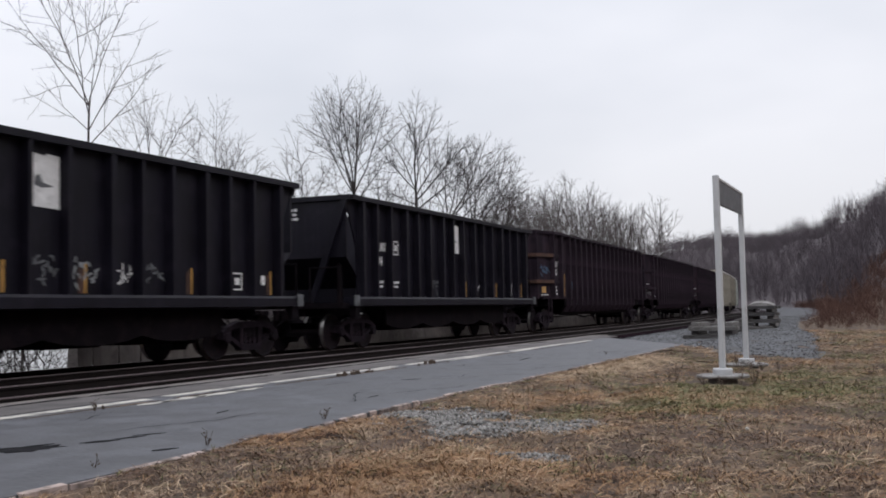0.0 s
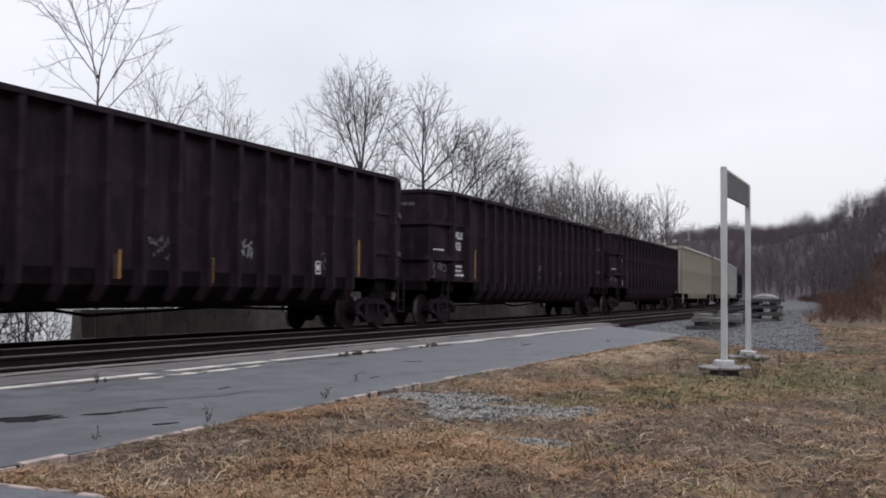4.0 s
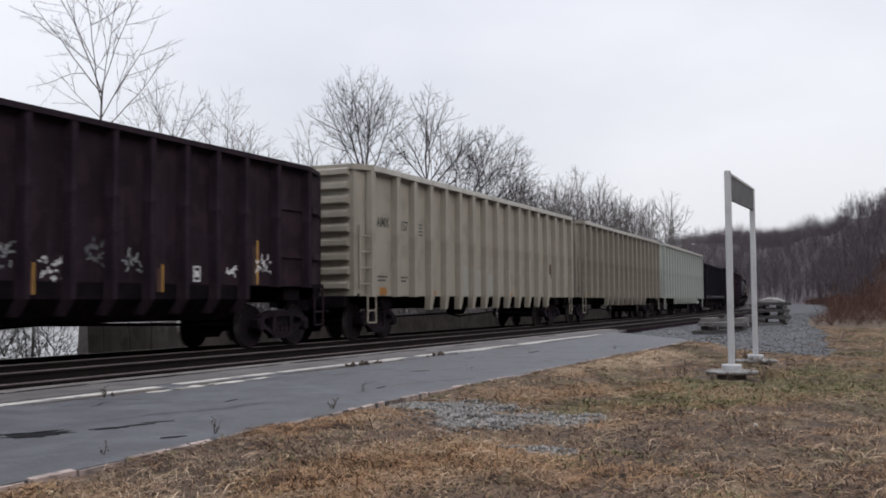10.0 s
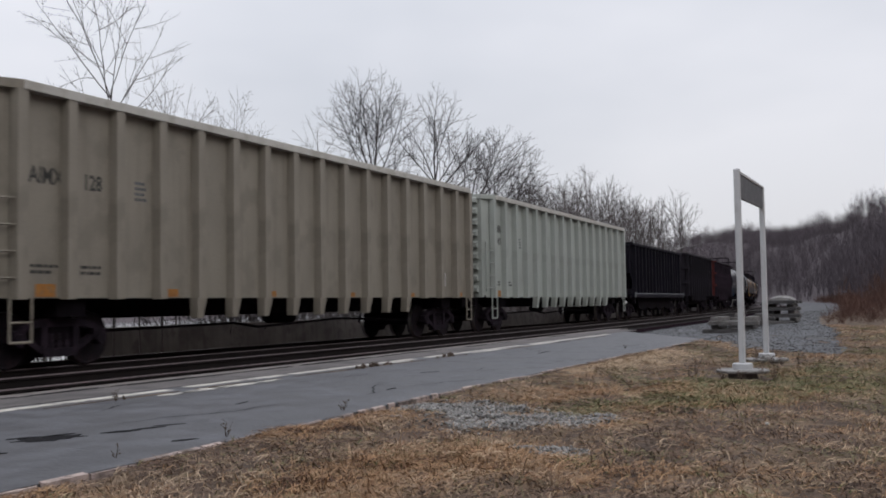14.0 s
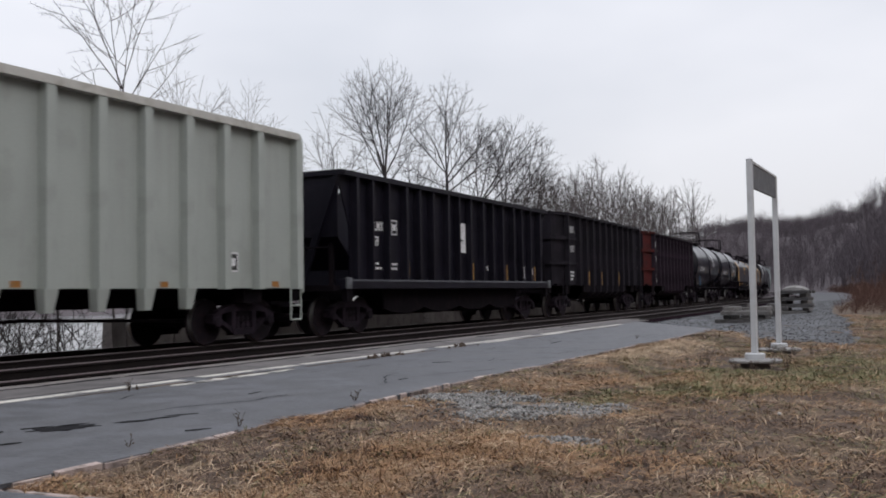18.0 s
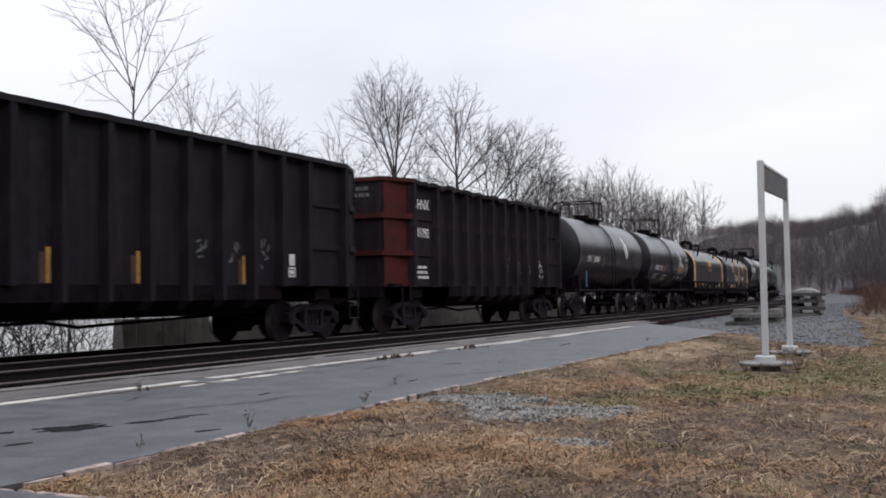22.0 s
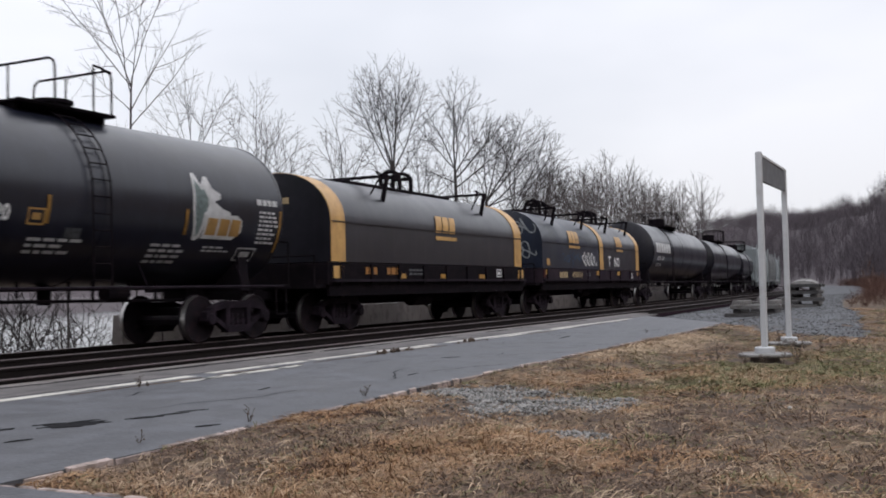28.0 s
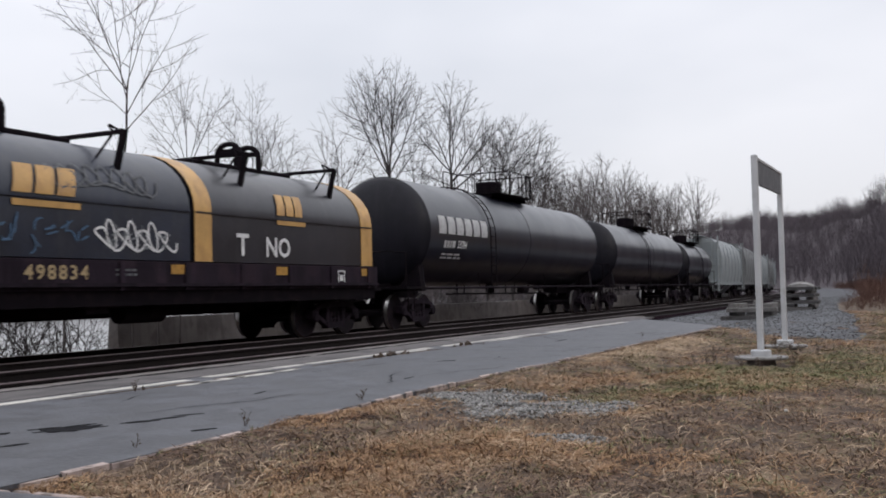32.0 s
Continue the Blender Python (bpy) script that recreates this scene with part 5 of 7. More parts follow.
for a, b, paint, endp, num, seed in ((49.9, 65.05, "soot", "soot", "101337", 31), (65.05, 80.0, "shnx", "red", "101092", 32)):
    car, pl, e, xs_, plate = gondola("gondola_car", "sooty black gondola car with dented ribbed sides" if endp == "soot" else "sooty dark gondola car with faded red end", a, b, paint, endp, 3.98, 1.20, .66, 0, (3.0, 2.05), band_paint=endp, scallop=.012 if endp == "soot" else .10, end_gap=.75, chamfer=.95, inner=(10, 4.39), rib_paint="brown_rib" if endp == "red" else "soot", plate_paint=paint)
    y = -plate - .004
    m = lambda i: (pl[i] + pl[i + 1]) / 2
    lettering(car, "SHNX", m(0), 3.35, .36, y, wide=.85)
    lettering(car, num, m(0), 2.6, .34, y, wide=.8)
    bars(car, 3, m(0) - .4, 1.7, .8, .07, y, seed=seed)
    bars(car, 2, -.3, 3.7, .6, .09, 0, "greytag", seed=seed, name="end_stencil").matrix_basis = pose(-e - .004, -.55, 0, 0, 0, -90)
    if endp == "red":
        for ob in car.children:
            kind, far = ob.name.split(".")[0], max(c[0] for c in ob.bound_box) > 0
            if far and kind in ("end_band", "end_chord", "corner_plate", "ladder"):
                ob.data.materials.clear()
                ob.data.materials.append(M["brown_rib" if ob.name.startswith("ladder") else "shnx"])
    if endp == "soot":
        reflectors(car, [(m(i) + .3, 1.5) for i in (2, 4, 7)], y, .04, .55)
    for i in (6, 7, 8):
        tag(car, m(i) - .18, 1.85, .36, .7, y, "greytag", seed * 7 + i, .05, 7)
    if endp == "soot":
        part("stencil_panel", Solid().box(m(9) - .1, m(9) + .1, y - .003, y, 1.62, 1.86), "letter", car, "small white stencil panel")
        part("stencil_box", frame_bars(m(9), 1.48, .24, .2, y), "letter", car)
    else:
        tag(car, m(9) - .35, 1.8, .75, .5, y, "letter", seed + 90, .035, 14)

# tank cars and coil cars
car, ys_, h = tank_car("glossy black tank car with white stencils and top walkway", 80.0, 92.0, 1.49, 2.60, 9.9, -.35)
on_shell(lettering(car, "200108", -2.62, 2.32, .33, 0, wide=.78), ys_, 0)
on_shell(lettering(car, "SYRX", -3.66, 2.32, .33, 0, wide=.76), ys_, 0)
on_shell(bars(car, 2, -3.7, 2.0, 1.3, .05, 0, "greytag", seed=42), ys_, 0)
on_shell(bars(car, 3, 1.3, 1.9, 1.2, .05, 0, "greytag", seed=43), ys_, 0)
leaf = Solid()
leaf.loft([[(2.1 + .28 * math.sin(math.pi * i / 12) ** .7 * k - .25 * (i / 12), 0, 2.45 + .95 * i / 12) for k in (-1, 1)] for i in range(13)], False, False)
on_shell(part("logo_mark", leaf, "letter", car, "pale leaf-shaped emblem"), ys_, 0)
green = Solid()
green.loft([[(2.02 + .045 * math.sin(math.pi * i / 12) ** .7 * k - .20 * (i / 12), 0, 2.55 + .70 * i / 12) for k in (-1, 1)] for i in range(13)], False, False)
on_shell(part("logo_vein", green, "greytag", car, "grey veins of the leaf emblem"), lambda z: ys_(z) - .006, 0)
on_shell(bars(car, 1, 1.75, 2.22, .95, .26, 0, "greytag", seed=44), ys_, 0)
on_shell(part("stencil_panel", Solid().box(3.35, 4.2, -.004, 0, 2.15, 2.62), "greytag", car, "faded grey stencil panel"), ys_, 0)
part("blue_marker", Solid().box(-4.02, -3.95, -1.45, -1.40, 1.22, 1.85), "bluespray", car, "light blue post at the tank's foot")
for x, z, hh in ((-4.88, 2.1, .5), (-3.16, 2.26, .22), (-1.54, 2.26, .24), (.71, 2.24, .24), (3.25, 2.26, .22), (4.8, 2.15, .4)):
    on_shell(part("reflector", Solid().box(x - .028, x + .028, 0, .004, z - hh, z + hh), "reflector", car, "amber reflective strip"), ys_, 0)

car, ys_, h = tank_car("glossy black tank car with coloured emblem and stencils", 92.0, 103.5, 1.48, 2.59, 9.8, -.2)
on_shell(lettering(car, "73520", -2.28, 2.2, .34, 0, wide=.8), ys_, 0)
on_shell(bars(car, 1, -3.62, 2.22, .8, .24, 0, seed=51), ys_, 0)
on_shell(bars(car, 3, -3.75, 1.9, 1.3, .045, 0, seed=52), ys_, 0)
em = [(2.2, 1.95), (2.1, 2.5), (2.14, 3.18), (2.24, 3.19), (2.36, 2.98), (2.5, 3.15), (2.6, 3.14), (2.66, 2.95), (2.92, 2.83), (2.9, 2.74), (2.72, 2.68), (2.95, 2.56), (3.2, 2.5), (3.2, 2.42), (2.5, 2.42), (2.4, 2.0), (2.3, 1.94)]
on_shell(part("logo_mark", Solid().prism(em, -.004, 0), "letter", car, "white outline of an animal-shaped emblem"), ys_, 0)
em = [(2.25, 2.02), (2.16, 2.5), (2.2, 3.08), (2.36, 2.88), (2.44, 2.9), (2.54, 2.72), (2.48, 2.48), (2.42, 2.46), (2.33, 2.06)]
on_shell(part("logo_fill", Solid().prism(em, -.004, 0), "emblem", car, "grey-green fill of the emblem"), lambda z: ys_(z) - .006, 0)
plate_ = [(2.42, 1.98), (3.34, 1.98), (3.58, 2.14), (3.56, 2.36), (3.4, 2.45), (2.46, 2.42)]
on_shell(part("logo_plate", Solid().prism(plate_, -.004, 0), "letter", car, "white outlined emblem plate"), lambda z: ys_(z) - .009, 0)
for a in (2.50, 2.86, 3.2):
    on_shell(part("logo_block", Solid().prism([(a, 2.05), (a + .3, 2.05), (a + .32, 2.36), (a + .04, 2.37)], -.004, 0), "yellow", car, "yellow block of the emblem plate"), lambda z: ys_(z) - .014, 0)
on_shell(part("stencil_box", frame_bars(-1.44, 2.18, .34, .26, 0), "yellow", car, "yellow outlined stencil box"), ys_, 0)
on_shell(part("stencil_panel", Solid().box(-.82, -.48, -.004, 0, 1.88, 2.04), "greytag", car, "faded grey stencil panel"), ys_, 0)
on_shell(part("stencil_box", frame_bars(3.95, 1.72, .6, .26, 0), "letter", car), ys_, 0)
on_shell(bars(car, 3, -1.5, 1.84, .95, .05, 0, seed=53), ys_, 0)
on_shell(bars(car, 4, 1.2, 1.83, .85, .05, 0, seed=55), ys_, 0)
on_shell(bars(car, 2, 2.6, 1.83, .7, .035, 0, seed=56), ys_, 0)
on_shell(bars(car, 1, 4.05, 2.76, .68, .12, 0, seed=57), ys_, 0)
on_shell(bars(car, 8, 4.12, 2.56, .58, .045, 0, seed=54), ys_, 0)
for x, z, hh in ((-4.58, 2.12, .5), (-1.23, 2.30, .22), (1.96, 2.26, .23), (4.84, 2.2, .42)):
    on_shell(part("reflector", Solid().box(x - .035, x + .035, 0, .004, z - hh, z + hh), "reflector", car, "amber reflective strip"), ys_, 0)

car, e = coil_car("black coil car with one charcoal cover and yellow bands", 103.5, 117.4, "under")
coil_cover(car, -e + .1, e - .1, "charcoal", ((-e + .09, -e + .7), (e - .7, e - .09)))
bars(car, 1, -4.45, 1.42, .75, .17, -1.522, "orange", seed=63)
bars(car, 1, -3.4, 1.42, .8, .17, -1.522, "orange", seed=64)
for x in (-e + .1, e - .5):
    part("end_marker", Solid().bevel_box(x, x + .42, -1.535, -1.50, 1.24, 1.52, .008), "yellow", car, "orange painted end of the side sill")
bars(car, 2, -2.2, 1.45, .8, .05, -1.522, "greytag", seed=65)
bars(car, 1, -.4, 3.05, .7, .14, 0, "pale_yellow", seed=66, name="end_stencil").matrix_basis = pose(-e + .085, 0, 0, 0, 0, -90)
part("stencil_box", frame_bars(3.85, 1.40, .36, .24, -1.522), "letter", car)
for x in (-2.6, -.15, 2.5, e - .35):
    part("reflector", Solid().box(x - .2, x + .2, -1.526, -1.52, 1.24, 1.36), "reflector", car, "amber reflective strip")
car2, e2 = coil_car("black coil car with two covers, graffiti and pale number", 117.4, 133.2, "brown_b")
split = .20
coil_cover(car2, -e2 + .1, split, "navy", ())
coil_cover(car2, split + .12, e2 - .1, "charcoal", ((split + .11, split + .6), (e2 - .6, e2 - .09)))
lettering(car2, "498834", -3.0, 1.38, .31, -1.526, "pale_yellow", 1.15, 1.25)
bars(car2, 1, -5.15, 1.38, .95, .22, -1.526, "pale_yellow", seed=61)
bars(car2, 2, -1.75, 1.44, .5, .04, -1.526, "greytag", seed=62)
part("warning_plate", Solid().box(-6.95, -6.7, -1.532, -1.526, 1.28, 1.56), "red", car2, "faded red plate on the sill")
part("yellow_plate", Solid().box(-6.42, -6.1, -1.478, -1.47, 1.72, 1.95), "yellow", car2, "yellow plate low on the cover")
part("pipe_rack", Solid().pipe([(-2.6, -1.2, .92), (-1.6, -1.25, .86), (-.9, -1.25, .86)], .05).box(-2.2, -1.7, -1.3, -1.1, .72, .95), "truck", car2, "brake valve and pipes below the sill")
for x in (-e2 + .3, -.2, 3.0, e2 - .5):
    part("reflector", Solid().box(x - .2, x + .2, -1.532, -1.526, 1.38, 1.55), "reflector", car2, "amber reflective strip")
part("stencil_box", frame_bars(e2 - 1.6, 1.33, .3, .34, -1.526), "letter", car2)


def cover_lift(z):
    hw, zs, zt = 1.47, 2.55, 3.72
    return -hw - .01 if z <= zs else -hw * math.sqrt(max(.01, 1 - ((z - zs) / (zt - zs)) ** 2)) - .012


def logo(car, x, z, w, h):
    """A plain slanted company mark in yellow: three broad strokes over a bar."""
    for i in range(3):
        a = x - w / 2 + i * w / 2.9
        s = Solid()
        rows = [(a + .10 * w * k / 8, a + .29 * w + .10 * w * k / 8, z - h / 2 + h * k / 8) for k in range(9)]
        s.loft([[(p, cover_lift(zz), zz), (q, cover_lift(zz), zz)] for p, q, zz in rows], False, False)
        part("logo_mark", s, "yellow", car, "slanted yellow company mark")
    part("logo_bar", Solid().box(x - w / 2, x + w / 2 + .1, cover_lift(z - h / 2 - .14) - .004, cover_lift(z - h / 2 - .14), z - h / 2 - .20, z - h / 2 - .10), "yellow", car)


logo(car, .1, 2.72, 1.25, .46)
logo(car2, -3.2, 2.82, 1.25, .46)
logo(car2, 3.4, 2.85, .95, .45)
scrawl(car2, -2.1, 2.0, 1.75, .46, -1.475, "letter", 71, .045, 7)
tag(car2, -2.0, 1.98, 1.6, .42, -1.476, "chalk", 171, .03, 14)
tag(car2, -4.5, 2.0, 2.2, .4, -1.475, "bluespray", 72, .04, 22)
scrawl(car2, -3.0, 2.95, 2.2, .4, 0, "greytag", 73, .035, 8, cover_lift)
scrawl(car2, -6.4, 3.0, 1.6, .5, 0, "greytag", 74, .035, 5, cover_lift)
lettering(car2, "T", 1.75, 1.95, .60, -1.48, "letter", 1.1)
lettering(car2, "NO", 2.95, 1.93, .56, -1.48, "letter", 1.0)
for i, z in enumerate((3.1, 2.3)):
    ob = scrawl(car2, -1.15, z, 2.2, .5, 0, "chalk", 75 + i, .05, 9)
    ob.matrix_basis = pose(-e2 + .085, 0, 0, 0, 0, -90)

car, ys_, h = tank_car("long glossy black tank car with large white lettering bars", 133.55, 152.9, 1.52, 2.66, 15.8, -3.6, True)
rnd = random.Random(3)
for i in range(6):
    x = -7.4 + i * .6
    so = Solid().prism([(x, 2.58), (x + .46, 2.58), (x + .5, 2.7), (x + .5, 2.98), (x + .44, 3.08), (x + .04, 3.08)], -.004, 0)
    on_shell(part("logo_mark", so, "letter", car, "white block of a company name"), ys_, 0)
on_shell(lettering(car, "33784", -5.75, 2.30, .30, 0, wide=.85), ys_, 0)
on_shell(bars(car, 1, -7.0, 2.30, .8, .2, 0, seed=81), ys_, 0)
on_shell(bars(car, 2, -7.0, 2.02, 1.4, .05, 0, seed=82), ys_, 0)
tank_car("glossy black tank car with top walkway", 152.9, 171.6, 1.45, 2.58, 15.2, -1.5, True)
tank_car("small black tank car with top walkway", 171.6, 182.9, 1.35, 2.42, 8.8, 0.2, True)
covered_hopper("pale grey covered hopper car with open ends", 182.9, 199.2, "white")
covered_hopper("dull grey covered hopper car with open ends", 199.2, 216.0, "slab", 4.6)
covered_hopper("pale grey covered hopper car with open ends", 216.0, 232.6, "white")
covered_hopper("dull grey covered hopper car with open ends", 232.6, 249.4, "slab", 4.6)
covered_hopper("pale grey covered hopper car with open ends", 249.4, 266.0, "white")


# ---------------------------------------------------------------- station sign frame
sign = thing("station_sign", "pale steel two-post station sign frame on concrete pads", "sign", at=pose(12.72, 2.08, -0.005, 0, 0, 2.6))
for x, h, drop in ((0.0, 2.54, 0), (2.95, 2.62, .03)):
    part("footing", Solid().lathe([(.02, -.2), (.2, -.2), (.17, .065), (.02, .065)], True, 16), "concrete", sign, "grey-brown footing below the pad", at=pose(x, 0, -drop, 90, 0, 0))
    part("concrete_pad", Solid().lathe([(.02, .062), (.30, .062), (.315, .075), (.315, .092), (.30, .1), (.02, .1)], True, 28), "padcon", sign, "pale round concrete pad", at=pose(x, 0, -drop, 90, 0, 0))
    part("base_collar", Solid().lathe([(.120, 0), (.120, .062), (.11, .074), (.02, .074)], True, 24).mesh("base_collar", [M["galv"]], True), "galv", sign, at=pose(x, 0, .1 - drop, 90, 0, 0))
    part("post", Solid().bevel_box(x - .038, x + .038, -.038, .038, .1 - drop, h, .012), "galv", sign)
part("panel", Solid().hexa([(.038, -.02, 2.19), (2.912, -.02, 2.29), (2.912, .02, 2.29), (.038, .02, 2.19), (.038, -.02, 2.485), (2.912, -.02, 2.585), (2.912, .02, 2.585), (.038, .02, 2.485)]), "signface", sign, "weathered dark grey sign panel")
part("panel_rail", Solid().hexa([(.038, -.03, 2.485), (2.912, -.03, 2.585), (2.912, .03, 2.585), (.038, .03, 2.485), (.038, -.03, 2.515), (2.912, -.03, 2.615), (2.912, .03, 2.615), (.038, .03, 2.515)]), "galv", sign)
for x, r in ((2.75, .09), (3.2, .07), (3.05, .06), (2.6, .05)):
    ob = part("footing_stone", Solid().lathe([(.02, -.06), (.8 * r, -.04), (r, 0), (.7 * r, .04), (.02, .05)], True, 7), "padcon", sign, at=pose(x, -.1 + r, .07, 80, 20 * x, 10))


# ---------------------------------------------------------------- loose ground cover
def mesh_np(name, verts, faces, material):
    me = bpy.data.meshes.new(name)
    me.vertices.add(len(verts))
    me.vertices.foreach_set("co", np.asarray(verts, np.float32).ravel())
    me.loops.add(faces.size)
    me.loops.foreach_set("vertex_index", faces.astype(np.int32).ravel())
    k = faces.shape[1]
    me.polygons.add(len(faces))
    me.polygons.foreach_set("loop_start", np.arange(0, faces.size, k, dtype=np.int32))
    me.update(calc_edges=True)
    me.validate()
    me.materials.append(M[material])
    return me


def stuff(name, verts, faces, material, label, category):
    return tagged(new(name, mesh_np(name, verts, faces, material)), label, category, kind="stuff")


RNG = np.random.default_rng(8)
OCTA = np.array([(1, 0, 0), (-1, 0, 0), (0, 1, 0), (0, -1, 0), (0, 0, 1), (0, 0, -1)], float)
OCTA_F = np.array([(0, 2, 4), (2, 1, 4), (1, 3, 4), (3, 0, 4), (2, 0, 5), (1, 2, 5), (3, 1, 5), (0, 3, 5)])


def stones(places, sizes):
    n = len(places)
    a = RNG.uniform(0, 6.28, n)
    v = OCTA[None] * (sizes[:, None, None] * RNG.uniform(.55, 1.25, (n, 6, 1))) * np.array([1, 1, .62])
    c, s = np.cos(a)[:, None], np.sin(a)[:, None]
    x, y = v[:, :, 0] * c - v[:, :, 1] * s, v[:, :, 0] * s + v[:, :, 1] * c
    v = np.stack([x, y, v[:, :, 2]], 2) + places[:, None, :]
    return v.reshape(-1, 3), (OCTA_F[None] + 6 * np.arange(n)[:, None, None]).reshape(-1, 3)


def in_patch(x, y):
    """How far inside the washed-out gravel patch: above 0 is inside."""
    u, w = (x - 7.3) * .74 + (y - 3.32) * .67, -(x - 7.3) * .67 + (y - 3.32) * .74
    main = 1 - ((u - .02) / 1.15) ** 2 - ((w + .18 - .12 * math.sin(u * 2.2)) / .66) ** 2
    tail = max(.3 - ((x - 6.9) / .6) ** 2 - ((y - 2.35) / .25) ** 2, .35 - ((x - 5.85) / .3) ** 2 - ((y - 2.03) / .26) ** 2)
    return max(main, tail) + 1.0 * noise.noise(Vector((x * 1.3, y * 1.3, 3.0))) + .7 * noise.noise(Vector((x * 3.4, y * 3.4, 8.0))) + .5 * noise.noise(Vector((x * 9, y * 9, 1.0)))


def in_road(x, y):
    q = offset(x, y)
    lo = 1.3 + 2.1 * smooth01(17, 48, x) + .4 * noise.noise(Vector((x * .15, 0, 9)))
    hi = 3.3 + 4.9 * smooth01(20, 26, x)
    start = 18.5 + 1.85 * max(0, q - 2.4)
    return x > start + .8 * noise.noise(Vector((y * .9, x * .3, 4))) and lo < q < hi and x < 230


pts = []
while len(pts) < 5000:
    x, y = RNG.uniform(5.2, 9.8), RNG.uniform(1.2, 4.15)
    k = in_patch(x, y)
    if RNG.random() < smooth01(-.5, .6, k):
        pts.append((x, y, ground_height(x, y) + .006))
pts = np.array(pts)
stuff("gravel_patch", *stones(pts, RNG.uniform(.006, .026, len(pts))), "pebble", "pale crushed stone washed out of the grass", "gravel")

road = Solid()
cells = {}
for i in range(0, 420):
    for j in range(0, 30):
        x, y0 = 18 + .5 * i, None
        q = 0.6 + .26 * j
        xx, yy, _ = on_track(x, q)
        if in_road(xx, yy):
            cells[(i, j)] = (xx, yy)
def rp(i, j):
    xx, yy, _ = on_track(18 + .5 * i - .25, .6 + .26 * j - .13)
    return (xx, yy, ground_height(xx, yy) + .012)
idx = {}
for (i, j) in cells:
    quad = []
    for a, b in ((i, j), (i + 1, j), (i + 1, j + 1), (i, j + 1)):
        if (a, b) not in idx:
            idx[(a, b)] = len(road.v)
            road.v.append(rp(a, b))
        quad.append(idx[(a, b)])
    road.face(*quad)
tagged(part("gravel_road", road, "gravel", None, "grey gravel road along the foot of the slope"), category="road", kind="structure")
pts = []
while len(pts) < 9000:
    s, q = 18 + 60 * RNG.random() ** 1.6, RNG.uniform(.9, 8.0)
    x, y, _ = on_track(s, q)
    if in_road(x, y):
        pts.append((x, y, ground_height(x, y) + .015))
pts = np.array(pts)
stuff("loose_gravel", *stones(pts, RNG.uniform(.012, .035, len(pts))), "roadstone", "loose grey stones on the gravel road", "gravel")
pts = []
while len(pts) < 9000:
    s, q = 3 + 70 * RNG.random() ** 1.3, RNG.uniform(8.6, 16.6)
    for c in (YA, YB):
        if abs(q - c) < 1.95:
            pts.append((*on_track(s, q)[:2], (PZ if c == YB else 0) - .205 - .45 * max(0, abs(q - c) - 1.5)))
pts = np.array(pts[:9000])
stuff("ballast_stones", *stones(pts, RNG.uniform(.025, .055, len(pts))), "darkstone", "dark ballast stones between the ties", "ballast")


def blades(n, keep, length, width, x_range=(2.6, 34.0), power=1.5, tuft=14, rise=1.0):
    """Matted tufts of grass: blades that bend outwards from many centres, thick near the camera and thin far off."""
    P, C = [], []
    while len(P) < n:
        d = x_range[0] + (x_range[1] - x_range[0]) * RNG.random() ** power
        a = radians(RNG.uniform(-3, 50))
        cx, cy = d * math.cos(a), d * math.sin(a)
        if not (-9 < cy < 4.45 and cx > 3.35) or RNG.random() > keep(cx, cy):
            continue
        size = RNG.uniform(.45, 1.6)
        rad, way = .06 * size * (1 + d * .04), RNG.uniform(0, 6.28)
        for k in range(int(tuft * size)):
            x, y = cx + RNG.normal() * rad, cy + RNG.normal() * rad
            if y > edge_q(x) + x * x / 2268 - .045 - .10 * noise.noise(Vector((x * 2.3, 0, 4))) or x < 3.39 or in_road(x, y) or RNG.random() < .93 * smooth01(-.4, .3, in_patch(x, y)):
                continue
            if (abs(x - 12.6) < .46 or abs(x - 15.55) < .46) and abs(y - 2.1) < .42:
                continue
            P.append((x, y, ground_height(x, y) - .006, d))
            C.append((x - cx + .05 * math.cos(way), y - cy + .05 * math.sin(way), size))
    P, C = np.array(P), np.array(C)
    m = len(P)
    sc = 1 + np.clip((P[:, 3] - 8) * .06, 0, 1.5)
    L = RNG.uniform(*length, m) * np.sqrt(sc) * C[:, 2]
    wd = RNG.uniform(*width, m) * sc
    yaw = np.arctan2(C[:, 1], C[:, 0]) + RNG.normal(0, 1.0, m)
    stalk = RNG.random(m) < .035
    high = np.where(stalk, RNG.uniform(.4, .8, m), RNG.uniform(.08, .36, m)) * L * rise * np.where(P[:, 1] > 3.9, .6, 1.0)
    reach = np.where(stalk, .5, 1.0) * L
    curl = RNG.normal(0, .13, m) * L
    lift = np.maximum(0, 1 - np.hypot(C[:, 0], C[:, 1]) / .12) * .02 * C[:, 2]
    dx, dy = np.cos(yaw), np.sin(yaw)
    rows = []
    for k in range(4):
        u = k / 3
        arc = np.where(stalk, np.sin(u * 1.75), np.sin(u * 2.9))
        c = P[:, :3] + np.stack([dx * reach * u - dy * curl * u * u, dy * reach * u + dx * curl * u * u, high * arc + lift], 1)
        c[:, 2] = np.maximum(c[:, 2], P[:, 2] + .004)
        w = (wd * (1, 1, .8, .15)[k])[:, None] * np.stack([-dy, dx, np.full(m, .35)], 1)
        rows += [c - w, c + w]
    V = np.stack(rows, 1).reshape(-1, 3)
    b = 8 * np.arange(m)[:, None]
    F = np.concatenate([b + np.array([[2 * k, 2 * k + 1, 2 * k + 3, 2 * k + 2]]) for k in range(3)], 0)
    return V, F


def tone(x, y):
    return 1.5 * noise.noise(Vector((x * .55, y * 1.0, 7.0))) + .9 * noise.noise(Vector((x * 1.5, y * 2.2, 2.0))) + .5 * noise.noise(Vector((x * 4, y * 5, 6.0)))


